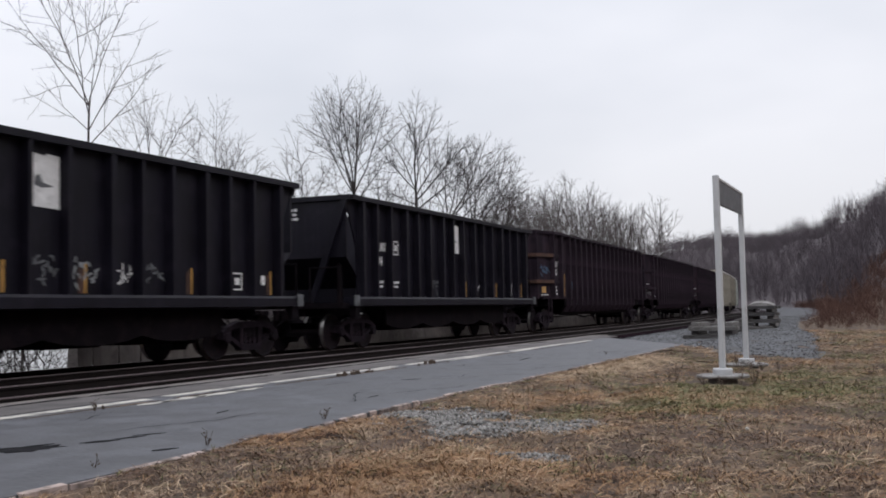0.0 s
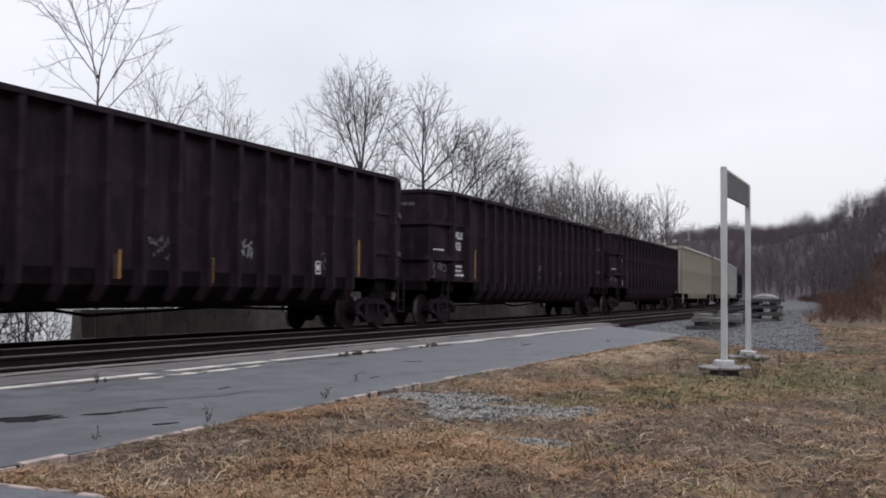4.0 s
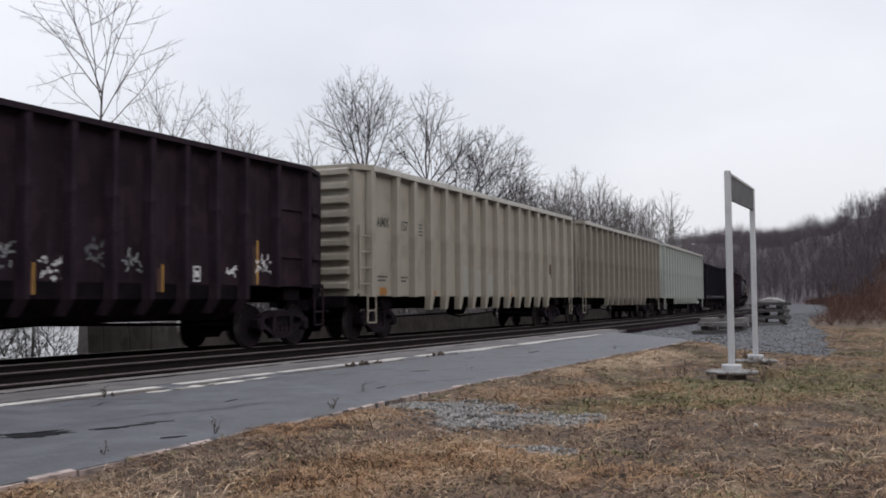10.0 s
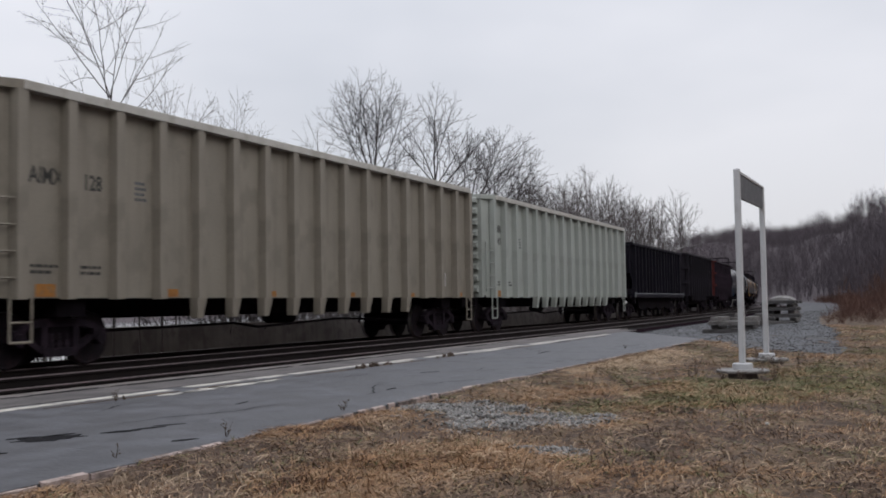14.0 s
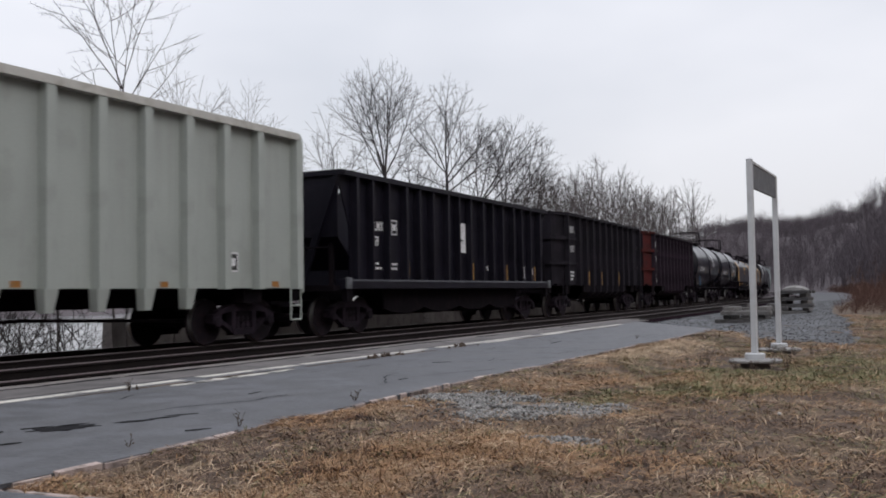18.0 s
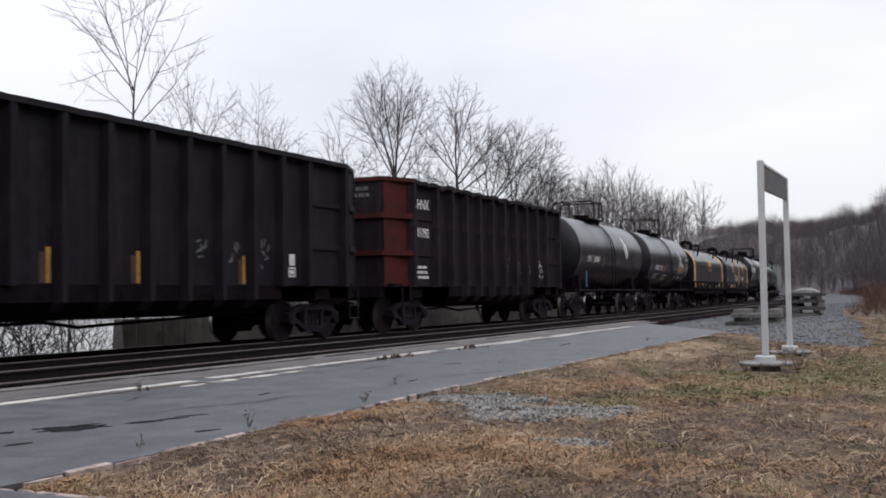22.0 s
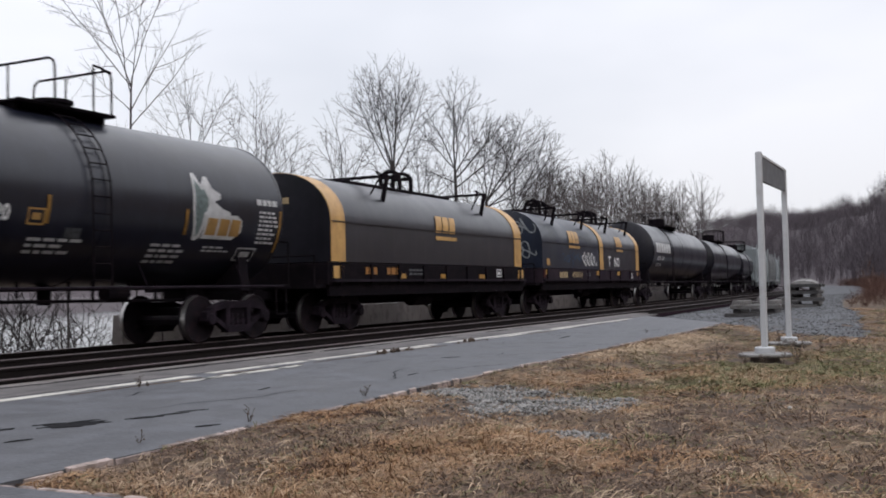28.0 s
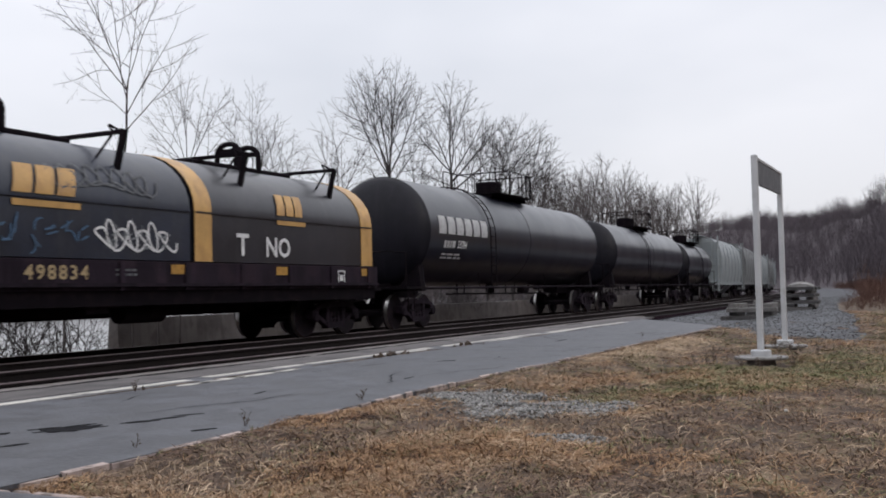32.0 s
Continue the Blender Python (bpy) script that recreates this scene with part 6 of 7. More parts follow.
def straw_keep(x, y):
    bank = .22 + .95 * smooth01(.9, 2.4, y) * (1 - smooth01(8, 12, x))
    return min(1, max(.02, (.34 + 1.2 * tone(x, y)) * bank))


def pale_keep(x, y):
    return min(1, max(0, 1.3 - math.hypot((x - 14.9) / 2.5, (y - 3.95) / .5)) + .02)


def green_keep(x, y):
    g = max(0, 1 - math.hypot((x - 7.95) / .75, (y - 2.58) / .36)) * 2.4
    g += max(0, 1 - math.hypot((x - 11.0) / 3.2, (y - 2.0) / .9)) * 1.0
    g += max(0, 1 - math.hypot((x - 12.2) / 3.4, (y - 1.25) / .7)) * 1.9
    g += max(0, 1 - math.hypot((x - 9.6) / 1.8, (y - 1.8) / .8)) * 1.1
    g += max(0, 1 - math.hypot((x - 12.0) / 3.0, (y - .6) / .5)) * .6
    return min(1, g + .03 + max(0, -tone(x, y) - .1) * .5 * smooth01(6.5, 9.5, x))


stuff("straw_grass", *blades(52000, straw_keep, (.035, .10), (.0012, .0024)), "straw", "rusty straw-coloured matted dry grass", "grass")
stuff("pale_grass", *blades(12000, pale_keep, (.05, .12), (.0013, .0026)), "pale", "bleached tan dry grass in low clumps", "grass")
stuff("dead_grass", *blades(70000, lambda x, y: min(1, max(.12, .6 - .9 * tone(x, y))), (.03, .08), (.0012, .0025), tuft=18), "deadgrass", "brown matted dead grass", "grass")
stuff("green_grass", *blades(38000, green_keep, (.03, .08), (.0016, .0032)), "green", "olive green winter grass in the lawn", "grass")

# ---------------------------------------------------------------- platform wear
walkway = Solid().hexa([(-14, -14, -.2), (3.32, -14, -.2), (3.30, 4.16, -.2), (-14, 4.16, -.2), (-14, -14, PZ), (3.32, -14, PZ), (3.30, 4.16, PZ), (-14, 4.16, PZ)])
walkway = tagged(part("walkway_pavement", walkway, "asphalt", None, "cracked asphalt walkway beside the platform"), category="walkway", kind="structure")
rnd = random.Random(12)
y = 4.15
while y > -6:
    ln = rnd.uniform(.12, .45)
    part("kerb_stone", Solid().bevel_box(3.29, 3.345 + rnd.uniform(-.02, .02), y - ln + rnd.uniform(.01, .05), y, -.12, PZ + rnd.uniform(-.006, .008), .012), "kerb", walkway)
    y -= ln


def blotch(name, material, parent, x, y, lx, ly, turn, seed, z=PZ + .004, label=""):
    """A thin ragged patch lying on the paving."""
    rnd, s = random.Random(seed), Solid()
    n, ring = 22, []
    for i in range(n):
        a = 6.283 * i / n
        k = rnd.uniform(.6, 1.1)
        u, w = lx * k * math.cos(a), ly * k * math.sin(a)
        ring.append((x + u * math.cos(turn) - w * math.sin(turn), y + u * math.sin(turn) + w * math.cos(turn)))
    s.loft([[(a, b, z - .003) for a, b in ring], [(a, b, z) for a, b in ring]])
    return part(name, s, material, parent, label)


for i, (x, y, lx, ly, tn) in enumerate(((5.06, 5.36, .25, .15, -.35), (5.20, 5.43, .14, .03, -.2), (5.50, 5.16, .16, .05, -.5), (5.75, 5.1, .14, .03, -.4), (4.72, 5.62, .07, .05, -.4), (5.0, 5.55, .12, .03, -.4), (5.94, 5.10, .12, .016, -.6), (11.57, 5.73, .14, .03, -.6), (7.5, 5.6, .14, .012, .2), (9.2, 5.0, .15, .012, .1), (4.37, 5.1, .09, .03, -.2), (5.3, 4.42, .10, .03, -.4), (16.5, 6.0, .4, .03, .1))):
    blotch("tar_patch", "patch", pave, x, y, lx, ly, tn, 40 + i, label="dark tar patch")
for i, (x, y, lx, ly) in enumerate(((8.1, 6.86, .35, .07), (8.6, 6.90, .5, .10), (9.2, 6.93, .5, .11), (9.75, 6.97, .35, .09), (13.5, 7.2, .5, .05), (17, 7.2, 1.0, .06), (20, 7.3, 1.2, .07), (24, 7.45, 1.2, .08), (5.0, 6.75, .5, .03))):
    blotch("paint_flake", "line", pave, x, y, lx, ly, .02, 70 + i, label="worn pale paint")
for i in range(26):
    s_ = 4.6 + 20 * rnd.random()
    x, y, _ = on_track(s_, 6.98 + rnd.uniform(-.05, .04))
    blotch("dirt_line", "soil", pave, x, y, rnd.uniform(.2, .7), rnd.uniform(.015, .04), .01, 90 + i)


for i in range(30):
    s_ = 5.0 + 20 * rnd.random() ** 1.3
    x, y, _ = on_track(s_, 8.12 + rnd.uniform(-.04, .05))
    blotch("edge_gap", "patch", pave, x, y, rnd.uniform(.25, .8), rnd.uniform(.02, .07), rnd.uniform(-.03, .05), 130 + i, PZ + .009)


def crack(parent, x, y, turn, length, seed):
    rnd, s, rows, a = random.Random(seed), Solid(), [], turn
    n = int(length / .12)
    for i in range(n):
        w = .004 + .007 * rnd.random() * math.sin(math.pi * (i + .5) / n)
        rows.append([(x - math.sin(a) * w, y + math.cos(a) * w, PZ + .003), (x + math.sin(a) * w, y - math.cos(a) * w, PZ + .003)])
        a += rnd.uniform(-.5, .5) + (turn - a) * .3
        x, y = x + .12 * math.cos(a), y + .12 * math.sin(a)
    s.loft(rows, False, False)
    return part("crack", s, "patch", parent)


for i in range(22):
    crack(pave, rnd.uniform(3.5, 20), rnd.uniform(4.6, 6.7), rnd.choice((0.05, .1, 1.4, -.3)) + rnd.uniform(-.2, .2), rnd.uniform(.6, 2.2), 200 + i)


def weed(x, y, z, h, seed, label, paint="stalk", stems=(2, 4), head=.0065):
    """Thin bent stalks, each one mesh with its side stalks and small dry seed heads."""
    rnd = random.Random(seed)
    w = thing("weed", label, "weed", "weeds on the platform", at=pose(x, y, z))
    for i in range(rnd.randint(*stems)):
        s, a, t, tall = Solid(), rnd.uniform(0, 6.28), rnd.uniform(.05, .45), h * rnd.uniform(.55, 1.1)
        p = [(0, 0, -.02)]
        for k in range(5):
            q = tall / 5
            p.append((p[-1][0] + q * math.sin(t) * math.cos(a), p[-1][1] + q * math.sin(t) * math.sin(a), p[-1][2] + q * math.cos(t)))
            t, a = t + rnd.uniform(-.22, .22), a + rnd.uniform(-.5, .5)
        s.pipe(p, .0022, 4)
        for k in (2, 3, 4, 5):
            b, c = rnd.uniform(0, 6.28), rnd.uniform(.015, .045) * h / .15
            e = (p[k][0] + c * math.cos(b), p[k][1] + c * math.sin(b), p[k][2] + c * rnd.uniform(.5, 1.2))
            s.tube(p[k], e, .0016, n=3)
            r = head * rnd.uniform(.5, 1.1)
            s.lathe([(.001, -r), (r * .8, -r * .3), (r, r * .3), (.001, r)], True, 5, e)
        part("stem", s, paint, w)


for i, (x, y, h) in enumerate(((7.22, 4.38, .15), (5.55, 4.27, .17), (7.3, 6.9, .16), (4.55, 4.3, .14), (12.1, 7.0, .08), (12.5, 7.02, .07), (13.6, 7.05, .08), (15.0, 7.0, .1), (15.4, 6.95, .08), (18.0, 5.0, .12), (7.45, 6.93, .08))):
    weed(x, y, PZ - .005, h * .66, 300 + i, "dead brown weed growing out of a paving joint")
for i in range(21):
    x, y = ((12.2, 7.02), (12.6, 7.05), (14.9, 7.1))[i % 3]
    weed(x + rnd.uniform(-.3, .3), y + rnd.uniform(-.05, .04), PZ - .005, rnd.uniform(.03, .07), 340 + i, "low olive-brown weed growing out of a paving joint", "stalk", (4, 7), .014)
for i in range(12):
    a, d = rnd.uniform(0, 6.28), rnd.uniform(.34, .75)
    x, y = (12.66, 15.6)[i % 2] + d * math.cos(a), 2.12 + .8 * d * math.sin(a)
    weed(x, y, ground_height(x, y) - .01, rnd.uniform(.12, .26), 380 + i, "dry brown weed in the grass beside the sign", "stalk", (4, 7), .008)
for i, (x, y) in enumerate(((25.6, 1.35), (10.6, .55), (9.3, 2.1), (7.0, 1.0), (12.0, -.2))):
    ob = part("pale_stone", Solid().lathe([(.003, -.008), (.011, -.007), (.014, 0), (.009, .007), (.003, .009)], True, 7), "rim", None, "small pale stone lying in the grass", at=pose(x, y, ground_height(x, y) + .012, 85, 10, 40 * i))
    tagged(ob, category="stone")

# ---------------------------------------------------------------- stacks of old timber
for sx, sy, layers, seed, top, half in ((39.2, 4.9, 7, 1, True, .55), (32.0, 5.4, 4, 2, False, .74), (36.0, 5.55, 4, 3, False, .62)):
    z0 = ground_height(sx, sy)
    st = thing("timber_stack", "stack of old grey railway timbers", "timber stack", "stacks of old timber", at=pose(sx, sy, z0 - .02))
    rnd = random.Random(seed)
    beam = Solid().bevel_box(-.12, .12, -half, half, 0, .12, .02).mesh("timber", [M["oldtie"]])
    for i in range(layers):
        for k in range(4):
            if i % 2 == 0:
                part("timber", beam, "oldtie", st, at=pose(-.72 + k * .48 + rnd.uniform(-.06, .06), rnd.uniform(-.14, .14), i * .125, 0, 0, rnd.uniform(-4, 4)))
            elif k < 2:
                part("timber", beam, "oldtie", st, at=pose(rnd.uniform(-.1, .1), half * (-.62 + k * 1.24) + rnd.uniform(-.06, .06), i * .125, 0, 0, 90 + rnd.uniform(-5, 5)))
    if top:
        sheet, m_ = Solid(), 9
        rows = [[(-.6 + 1.2 * a / m_, .42 * math.cos(math.pi * b / 8), layers * .125 - .03 + (.17 + .04 * math.sin(a * 1.9)) * math.sin(math.pi * b / 8) ** .8 * (.75 + .25 * math.sin(math.pi * a / m_))) for b in range(9)] for a in range(m_ + 1)]
        sheet.loft(rows)
        part("cover_sheet", sheet, "padcon", st, "pale crumpled cover sheet over the stack", True)


# ---------------------------------------------------------------- bare trees
def grow(h, low, wide, seed, limbs=6, orders=3, gap=.45, step=.25, tip=.004, twig=.25, stems=1, fan=(), right=(1, 0, 0), sway=0.0):
    """A bare tree: a trunk (or several stems) up to the height low, limbs that fan out to h and to wide metres on each
    side, and side branches in falling orders. fan: (tilt in degrees, length, height of its foot) of limbs set one by one.
    Gives (p, q, r, r) pieces of its limbs and of its twigs."""
    rng = np.random.default_rng(seed)
    nodes, parent, way = [], [], []
    right, up = np.array(right, float), np.array([0, 0, 1.0])
    deep = np.cross(up, right)

    def unit(v):
        return v / (np.linalg.norm(v) + 1e-9)

    def add(p, last, d):
        nodes.append(p)
        parent.append(last)
        way.append(d)
        return len(nodes) - 1

    def branch(i, d, length, level):
        m = max(2, int(round(length / step)))
        seg, last, run, d = length / m, i, 0.0, unit(d)
        turn, nxt = rng.uniform(0, 6.283), (.12 + .10 * rng.random()) * length
        for k in range(m):
            d = unit(d + rng.normal(0, .05, 3) * (1 + .45 * level) + up * (.030 if level else .018) * step * 4)
            last = add(nodes[last] + d * seg, last, d)
            run += seg
            while level < orders and nxt <= run < .95 * length:
                nxt += gap * (1, .8, .7, .6)[level] * rng.uniform(.6, 1.35)
                turn += 2.4 + rng.normal() * .5
                a = radians(rng.uniform(28, 55))
                u = unit(np.cross(d, up + .01))
                w = np.cross(d, u)
                e = d * math.cos(a) + (u * math.cos(turn) + w * math.sin(turn)) * math.sin(a)
                size = (length - run) * rng.uniform(.35, .85) + .06 * length
                if size > step * .8:
                    branch(last, e, size, level + 1)

    high = h - low
    lines = []
    for k in range(stems):
        d = unit(np.array([.01 * rng.normal(), .01 * rng.normal(), 1.0]) if stems == 1 else np.array([.3 * math.cos(6.28 * k / stems + 1), .3 * math.sin(6.28 * k / stems + 1), 1.0]))
        p, last, line = np.array([0, 0, -.25]), -1, []
        while p[2] < low + .12 * high:
            last = add(p, last, d)
            line.append(last)
            d = unit(d + rng.normal(0, .018, 3) + up * .03 - (np.array([p[0], p[1], 0]) * .05 if stems == 1 else 0))
            p = p + d * step
        lines.append(line)

    def foot(line, z):
        return min(line, key=lambda i: abs(nodes[i][2] - z))

    if fan:
        for tilt, length, z in fan:
            a = radians(tilt)
            branch(foot(lines[0], z), right * math.sin(a) + up * math.cos(a) + deep * rng.uniform(-.25, .25), length, 0)
    else:
        most = math.asin(min(.92, wide / (.72 * high)))
        for k in range(limbs):
            u = (2 * (k + .5) / limbs - 1) if limbs > 1 else 0
            tilt = most * u * rng.uniform(.8, 1.12) + sway
            d = right * math.sin(tilt) + up * math.cos(tilt) + deep * math.sin(most * math.sqrt(1 - u * u) * rng.uniform(-.85, .85))
            z = low + high * (.10 * (1 - abs(u)) - .10 * abs(u) * rng.random())
            branch(foot(lines[k % stems], z), d, high * (1 - .25 * abs(u)) * rng.uniform(.80, 1.0), 0)
    n = len(nodes)
    load = np.zeros(n)
    kids = np.bincount([q for q in parent if q >= 0], minlength=n)
    for i in range(n - 1, -1, -1):
        if kids[i] == 0:
            load[i] = 1
        if parent[i] >= 0:
            load[parent[i]] += load[i]
    rad = tip * np.maximum(1, load) ** .45
    wood = [(nodes[parent[i]], nodes[i], min(rad[parent[i]], rad[i] * 1.4), rad[i]) for i in range(n) if parent[i] >= 0]
    fine = []
    if twig:
        for i in range(n):
            if load[i] < 5 and parent[i] >= 0:
                for k in range(2 if kids[i] == 0 else 1):
                    v = unit(way[i] + rng.normal(0, .55, 3) + up * .12)
                    fine.append((nodes[i], nodes[i] + v * twig * rng.uniform(.4, 1.25), tip * .8, tip * .5))
    return wood, fine


def ribbons(pieces):
    """Far twigs as single flat slivers, turned at random."""
    P, Q = np.array([p for p, _, _, _ in pieces]), np.array([q for _, q, _, _ in pieces])
    A = np.array([[a, b] for _, _, a, b in pieces])
    D = Q - P
    U = np.cross(D, np.random.default_rng(5).normal(0, 1, D.shape))
    U /= np.linalg.norm(U, axis=1)[:, None] + 1e-9
    V = np.stack([P - U * A[:, :1], P + U * A[:, :1], Q + U * A[:, 1:], Q - U * A[:, 1:]], 1).reshape(-1, 3)
    return V, 4 * np.arange(len(P))[:, None] + np.array([[0, 1, 2, 3]])


def tubes(pieces, n=3, fat=1.0):
    P = np.array([p for p, _, _, _ in pieces])
    Q = np.array([q for _, q, _, _ in pieces])
    A = np.array([[a, b] for _, _, a, b in pieces]) * fat
    D = Q - P
    D /= np.linalg.norm(D, axis=1)[:, None]
    ref = np.where(np.abs(D[:, 2:3]) < .9, np.array([[0, 0, 1.0]]), np.array([[1.0, 0, 0]]))
    U = np.cross(D, ref)
    U /= np.linalg.norm(U, axis=1)[:, None]
    W = np.cross(D, U)
    V = []
    for end, C in ((0, P), (1, Q)):
        for i in range(n):
            a = 6.2832 * i / n
            V.append(C + (U * math.cos(a) + W * math.sin(a)) * A[:, end:end + 1])
    V = np.stack(V, 1).reshape(-1, 3)
    b = (2 * n) * np.arange(len(pieces))[:, None]
    F = np.concatenate([b + np.array([[i, (i + 1) % n, n + (i + 1) % n, n + i]]) for i in range(n)], 0)
    return V, F


def tree(x, y, top, low, wide, seed, label, bark="bark", **kw):
    z, b = ground_height(x, y), math.atan2(y, x)
    t = thing("tree", label, "tree", "bare trees along the river bank", at=pose(x, y, z))
    if "fan" in kw:
        kw["fan"] = [(a, length, f - z) for a, length, f in kw["fan"]]
    wood, fine = grow(top - z, low - z, wide, seed, right=(math.sin(b), -math.cos(b), 0), **kw)
    part("trunk", mesh_np("trunk", *tubes(wood, 4), bark), bark, t)
    part("crown", mesh_np("crown", *tubes(fine, 3), bark), bark, t)
    return t


SLIM, WIDE = "slender bare winter tree with fine grey twigs", "bare spreading winter tree with many limbs"
tree(23.25, 22.36, 11.9, 7.0, 2.25, 4, "tall bare grey tree with a high fork", gap=.55, tip=.0046, twig=.2, orders=2,
     fan=[(-39, 4.0, 7.4), (-21, 4.4, 7.3), (-13, 4.8, 7.1), (5, 4.6, 7.1), (21, 4.2, 7.6), (28, 3.6, 6.5), (34, 3.4, 6.0), (-54, 2.0, 6.6)])
tree(24.2, 22.2, 6.4, 3.4, 1.5, 6, SLIM, limbs=5, gap=.45, tip=.0036, twig=.2, orders=2, sway=-.5)
tree(28.6, 24.3, 9.7, 5.0, 2.0, 5, "bare tree with ascending limbs and open twigs", limbs=6, gap=.40, tip=.0042, twig=.22, orders=2, fan=[(-34, 2.6, 6.3), (-16, 3.4, 6.2), (-3, 3.9, 6.2), (12, 3.5, 6.0), (30, 3.3, 5.6), (44, 3.0, 5.2), (-48, 2.2, 5.4)])
tree(33.5, 25.4, 9.5, 4.2, 1.1, 7, SLIM, limbs=5, gap=.38, tip=.0042, twig=.2, orders=2)
tree(37.5, 26.6, 9.4, 4.2, 1.4, 8, SLIM, limbs=5, gap=.42, tip=.0046, twig=.22, orders=2)
tree(38.9, 24.6, 9.3, 4.4, 1.3, 9, SLIM, limbs=5, gap=.42, tip=.0046, twig=.22, orders=2)
tree(43.0, 24.1, 12.8, 6.4, 2.2, 11, WIDE, "barkdark", gap=.34, tip=.0056, twig=.24, orders=2,
     fan=[(-32, 4.2, 6.8), (-22, 5.0, 6.7), (-12, 5.7, 6.6), (-4, 6.0, 6.5), (4, 5.9, 6.6), (13, 5.5, 6.7), (23, 4.8, 6.6), (36, 3.4, 6.2), (-44, 2.8, 6.0)])
tree(43.8, 23.2, 9.0, 4.6, 1.9, 41, WIDE, "barkdark", limbs=7, gap=.40, tip=.005, twig=.22, orders=2)
tree(47.7, 23.0, 12.3, 6.6, 2.4, 12, "dark bare tree with heavy forked limbs", "barkdark", gap=.30, tip=.0064, twig=.24, orders=2,
     fan=[(-44, 3.2, 7.4), (-24, 3.6, 7.3), (1, 5.2, 7.2), (9, 3.8, 8.2), (30, 3.8, 7.0), (48, 4.4, 6.8), (62, 4.2, 6.2), (-62, 2.6, 6.4)])
tree(50.4, 22.6, 11.0, 5.2, 2.8, 31, "dark bare tree leaning out with long limbs", "barkdark", gap=.36, tip=.0062, twig=.26, orders=2, step=.3,
     fan=[(-18, 3.0, 6.6), (4, 4.4, 6.4), (18, 4.8, 6.2), (31, 5.4, 6.0), (43, 5.8, 5.8), (54, 5.4, 5.4), (66, 4.4, 5.2)])
tree(54.5, 22.6, 11.6, 5.0, 3.0, 13, WIDE, "barkdark", gap=.42, tip=.0064, twig=.28, orders=2, step=.3,
     fan=[(-24, 3.6, 5.8), (-8, 4.6, 5.6), (8, 5.2, 5.5), (22, 5.6, 5.3), (36, 5.4, 5.2), (50, 4.6, 5.0), (62, 4.0, 4.8)])
tree(59.5, 23.2, 9.8, 4.2, 2.6, 43, WIDE, "bark", limbs=8, gap=.45, tip=.006, twig=.28, orders=2, sway=.15, step=.32)
for s_, q, seed in ((17.7, 16.6, 51), (18.5, 16.55, 52), (19.3, 16.6, 53), (16.6, 17.6, 54)):
    x, y, _ = on_track(s_, q)
    tree(x, y, 3.4, 1.0, .8, seed, "young bare tree at the end of the barrier wall", "wood", limbs=4, gap=.5, tip=.008, twig=.3, orders=1)
rnd = random.Random(77)
for x, y, top, wide, slim in ((63.0, 23.4, 10.0, 2.6, 0), (66.5, 24.0, 9.8, 2.4, 0), (70.0, 23.0, 10.6, 2.6, 0), (73.5, 23.2, 10.6, 2.4, 0), (77.5, 24.0, 10.8, 2.6, 0), (82.0, 23.8, 10.6, 2.6, 0), (87.2, 22.9, 11.0, 2.4, 0), (92.5, 24.5, 11.2, 2.6, 0), (99.0, 25.0, 11.0, 2.4, 0), (106.0, 25.6, 11.0, 2.4, 0), (117.2, 25.6, 13.5, 1.9, 1)):
    d = math.hypot(x, y)
    tree(x, y, top, top * (.42 if slim else .30), wide, rnd.randint(100, 999), SLIM if slim else WIDE, "wood", limbs=6 if slim else 8, gap=.0062 * d, tip=.000105 * d, twig=.0045 * d, orders=2, step=.0052 * d, stems=1 if slim else 2)


def wood_lot(name, material, count, where, kinds, label, category, fat=1.0):
    """Many small copies of a few bare plants joined into one, at places from where()."""
    V, F, base = [], [], 0
    for i in range(count):
        x, y, s = where()
        v, f = kinds[RNG.integers(len(kinds))]
        a = RNG.uniform(0, 6.28)
        c, sn = math.cos(a) * s, math.sin(a) * s
        w = np.stack([v[:, 0] * c - v[:, 1] * sn + x, v[:, 0] * sn + v[:, 1] * c + y, v[:, 2] * s + ground_height(x, y)], 1)
        V.append(w)
        F.append(f + base)
        base += len(v)
    return stuff(name, np.concatenate(V), np.concatenate(F), material, label, category)


def far_kind(seed, h, low, wide, limbs, gap, step, tip, twig=0.0, stems=1, orders=1, flat=True):
    w, f = grow(h, low, wide, seed, limbs, orders, gap, step, tip, twig, stems)
    return ribbons(w + f) if flat else tubes(w + f, 3)


FAR = [far_kind(60 + i, 10.0, 1.0, 3.2, 6, 2.1, 1.8, .026, 1.7) for i in range(6)]
MID = [far_kind(80 + i, 9.0, 1.2, 3.0, 7, 1.0, .8, .011, .7, 1 + i % 3, 2) for i in range(6)]
SNAG = [far_kind(120 + i, 1.7, .15, 1.9, 8, .30, .3, .007, .35, 3, 2) for i in range(4)]
BUSH = [far_kind(100 + i, 1.5, .12, .9, 7, .42, .42, .008, .32, 3) for i in range(5)]


def on_hill():
    while True:
        x, q = 80 + 500 * RNG.random() ** .8, 1.6 - 62 * RNG.random() ** 1.1
        px, py, _ = on_track(x, q)
        if py > -30 and math.atan2(py, px) > -.06:
            return px, py, RNG.uniform(.45, .8) * (.6 + .4 * smooth01(80, 150, x))


def on_ridge():
    r, a = RNG.uniform(400, 640), RNG.uniform(.03, .52)
    return r * math.cos(a), r * math.sin(a), RNG.uniform(.75, 1.1)


def on_bank():
    s, q = 44 + 260 * RNG.random() ** 1.5, RNG.uniform(21, 34)
    x, y, _ = on_track(s, q)
    return x, y, RNG.uniform(.95, 1.35)


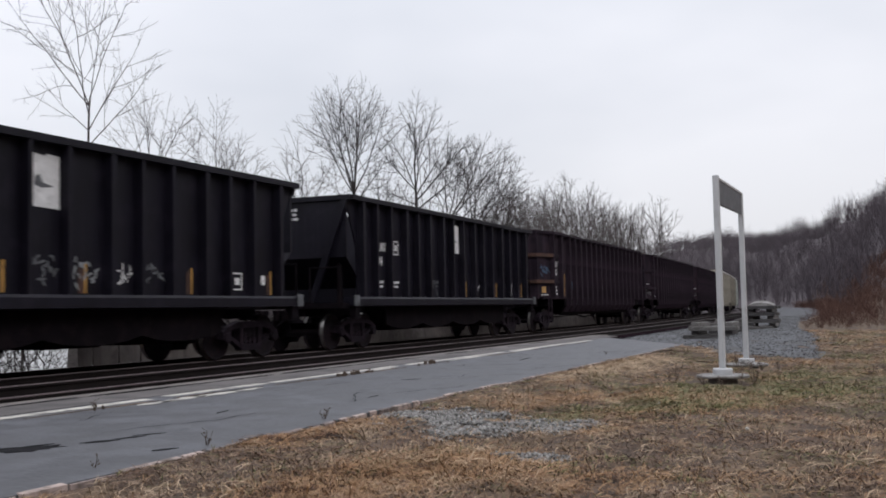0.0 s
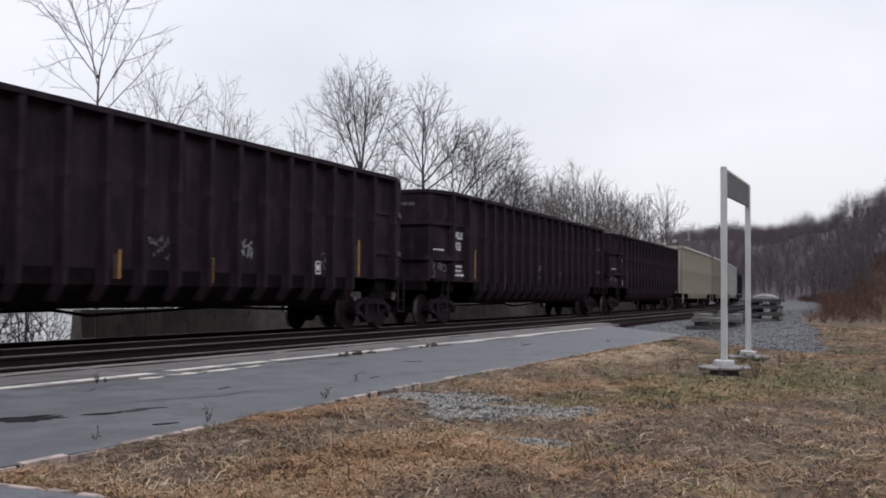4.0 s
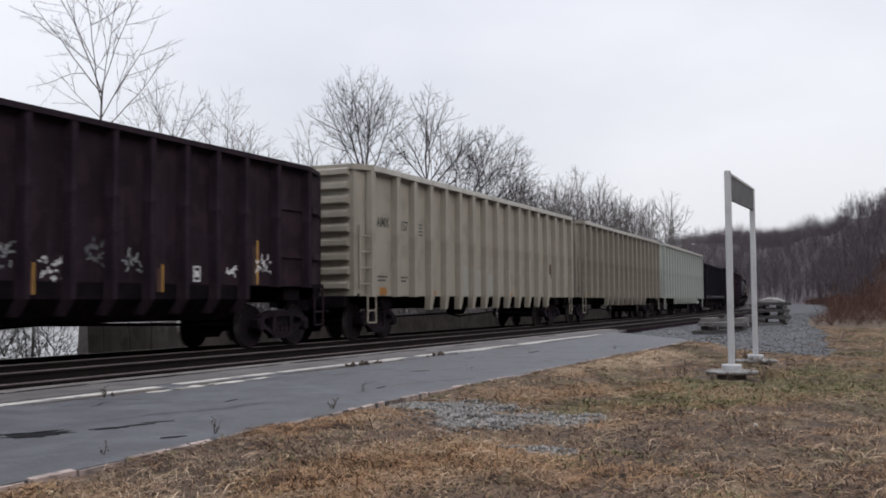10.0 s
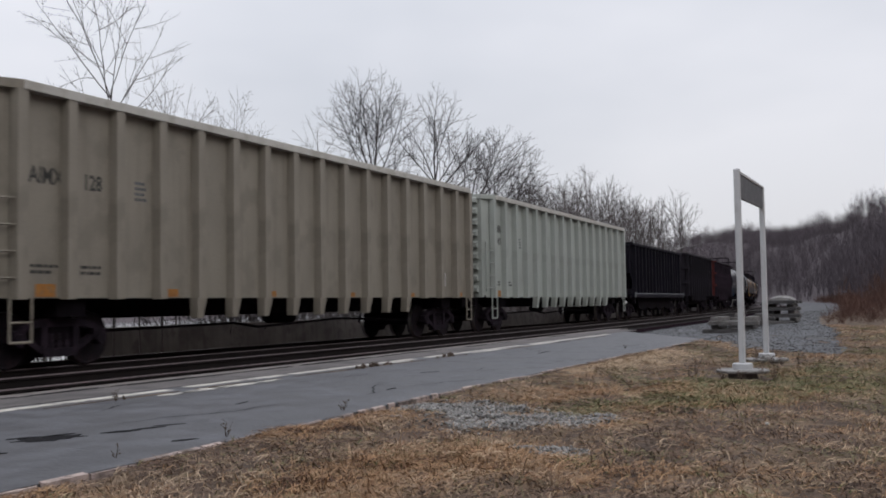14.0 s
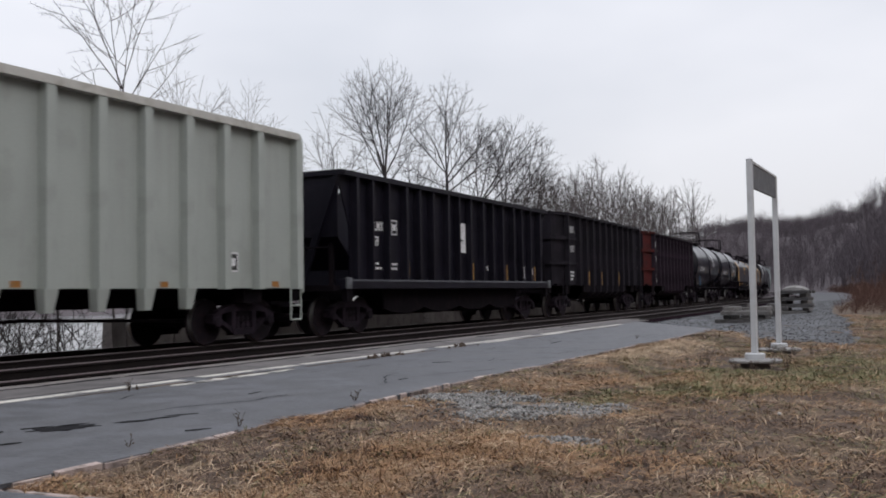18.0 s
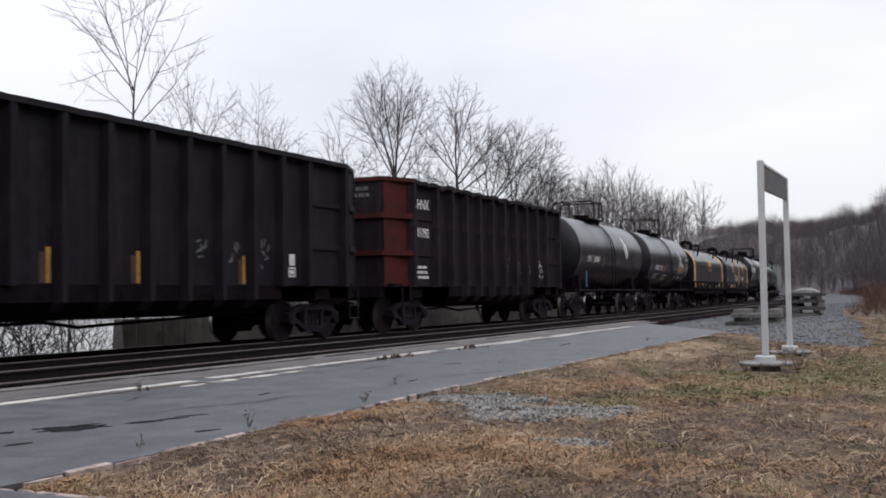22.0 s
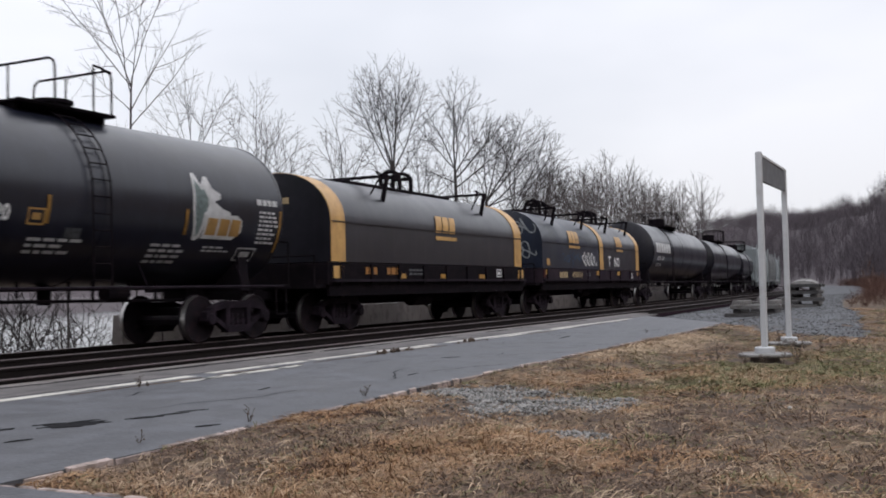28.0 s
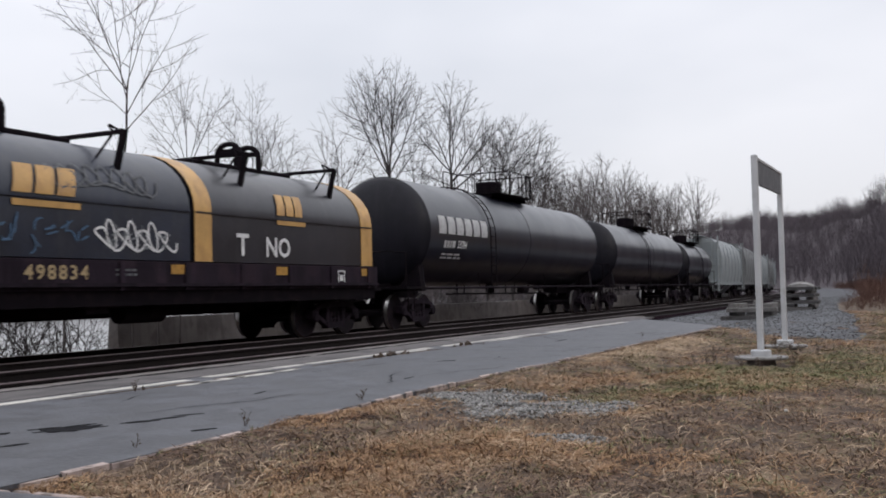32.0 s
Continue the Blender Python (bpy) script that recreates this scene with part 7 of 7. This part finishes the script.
def on_foot():
    s, q = 36 + 150 * RNG.random() ** 1.2, RNG.uniform(-6, 2.7)
    x, y, _ = on_track(s, q)
    return x, y, RNG.uniform(.35, 1.0) * (.5 + .5 * smooth01(42, 70, s))


def under_bank():
    s, q = 8 + 34 * RNG.random() ** 1.6, RNG.uniform(17.5, 21)
    x, y, _ = on_track(s, q)
    return x, y, RNG.uniform(.6, 1.3)


# places on the added slopes behind the camera, out of view
def behind():
    if RNG.random() < .6:
        x, y = RNG.uniform(-70, 24), RNG.uniform(-60, -17)
    else:
        x, y = RNG.uniform(-120, -62), RNG.uniform(-30, 6)
    return x, y, RNG.uniform(.6, 1.1)


wood_lot("slope_wood", "hillwood", 160, behind, FAR, "bare trees added on the unseen slope behind the camera", "woods")
wood_lot("hillside_wood", "hillwood", 2300, on_hill, FAR, "bare grey-brown trees covering the hillside", "woods")
wood_lot("ridge_wood", "hillwood", 700, on_ridge, FAR, "bare trees on the far ridge", "woods")
wood_lot("bank_thicket", "wood", 170, on_bank, MID, "bare thicket of trees along the river bank", "woods")
wood_lot("russet_brush", "brush", 2000, on_foot, BUSH, "dead russet brush at the foot of the slope", "brush")
wood_lot("bank_brush", "barkdark", 120, under_bank, SNAG, "bare brush on the river bank below the wall", "brush")


# ---------------------------------------------------------------- what moves
SPEEDS = [(0.0, 8.27), (8.0, 8.21), (16.0, 7.40), (24.0, 7.08), (32.0, 6.17)]


def run_length(t):
    """Metres that the train has gone since 16 s."""
    def total(u):
        out = 0.0
        for (a, va), (b, vb) in zip(SPEEDS, SPEEDS[1:]):
            w = max(0.0, min(u, b) - a)
            out += va * w + (vb - va) / (b - a) * w * w / 2
        return out
    return total(t) - total(16.0)


def motions():
    for car, middle in TRAIN:
        walk(car, [(t, along(middle - run_length(t))) for t in range(0, 33, 2)])
    for axles, x in ((LEAD_AXLES, -AXLE), (REAR_AXLES, AXLE)):
        rows = []
        for i in range(0, 961, 2):
            t = i / FPS
            rows.append((t, Matrix.Translation((x, 0, WHEEL)) @ Matrix.Rotation(-run_length(t) / WHEEL, 4, "Y")))
        walk(axles[0], rows)
        keys = axles[0].animation_data
        for ob in axles[1:]:
            ob.rotation_mode = "QUATERNION"
            ob.animation_data_create()
            ob.animation_data.action = keys.action
            ob.animation_data.action_slot = keys.action_slot


motions()
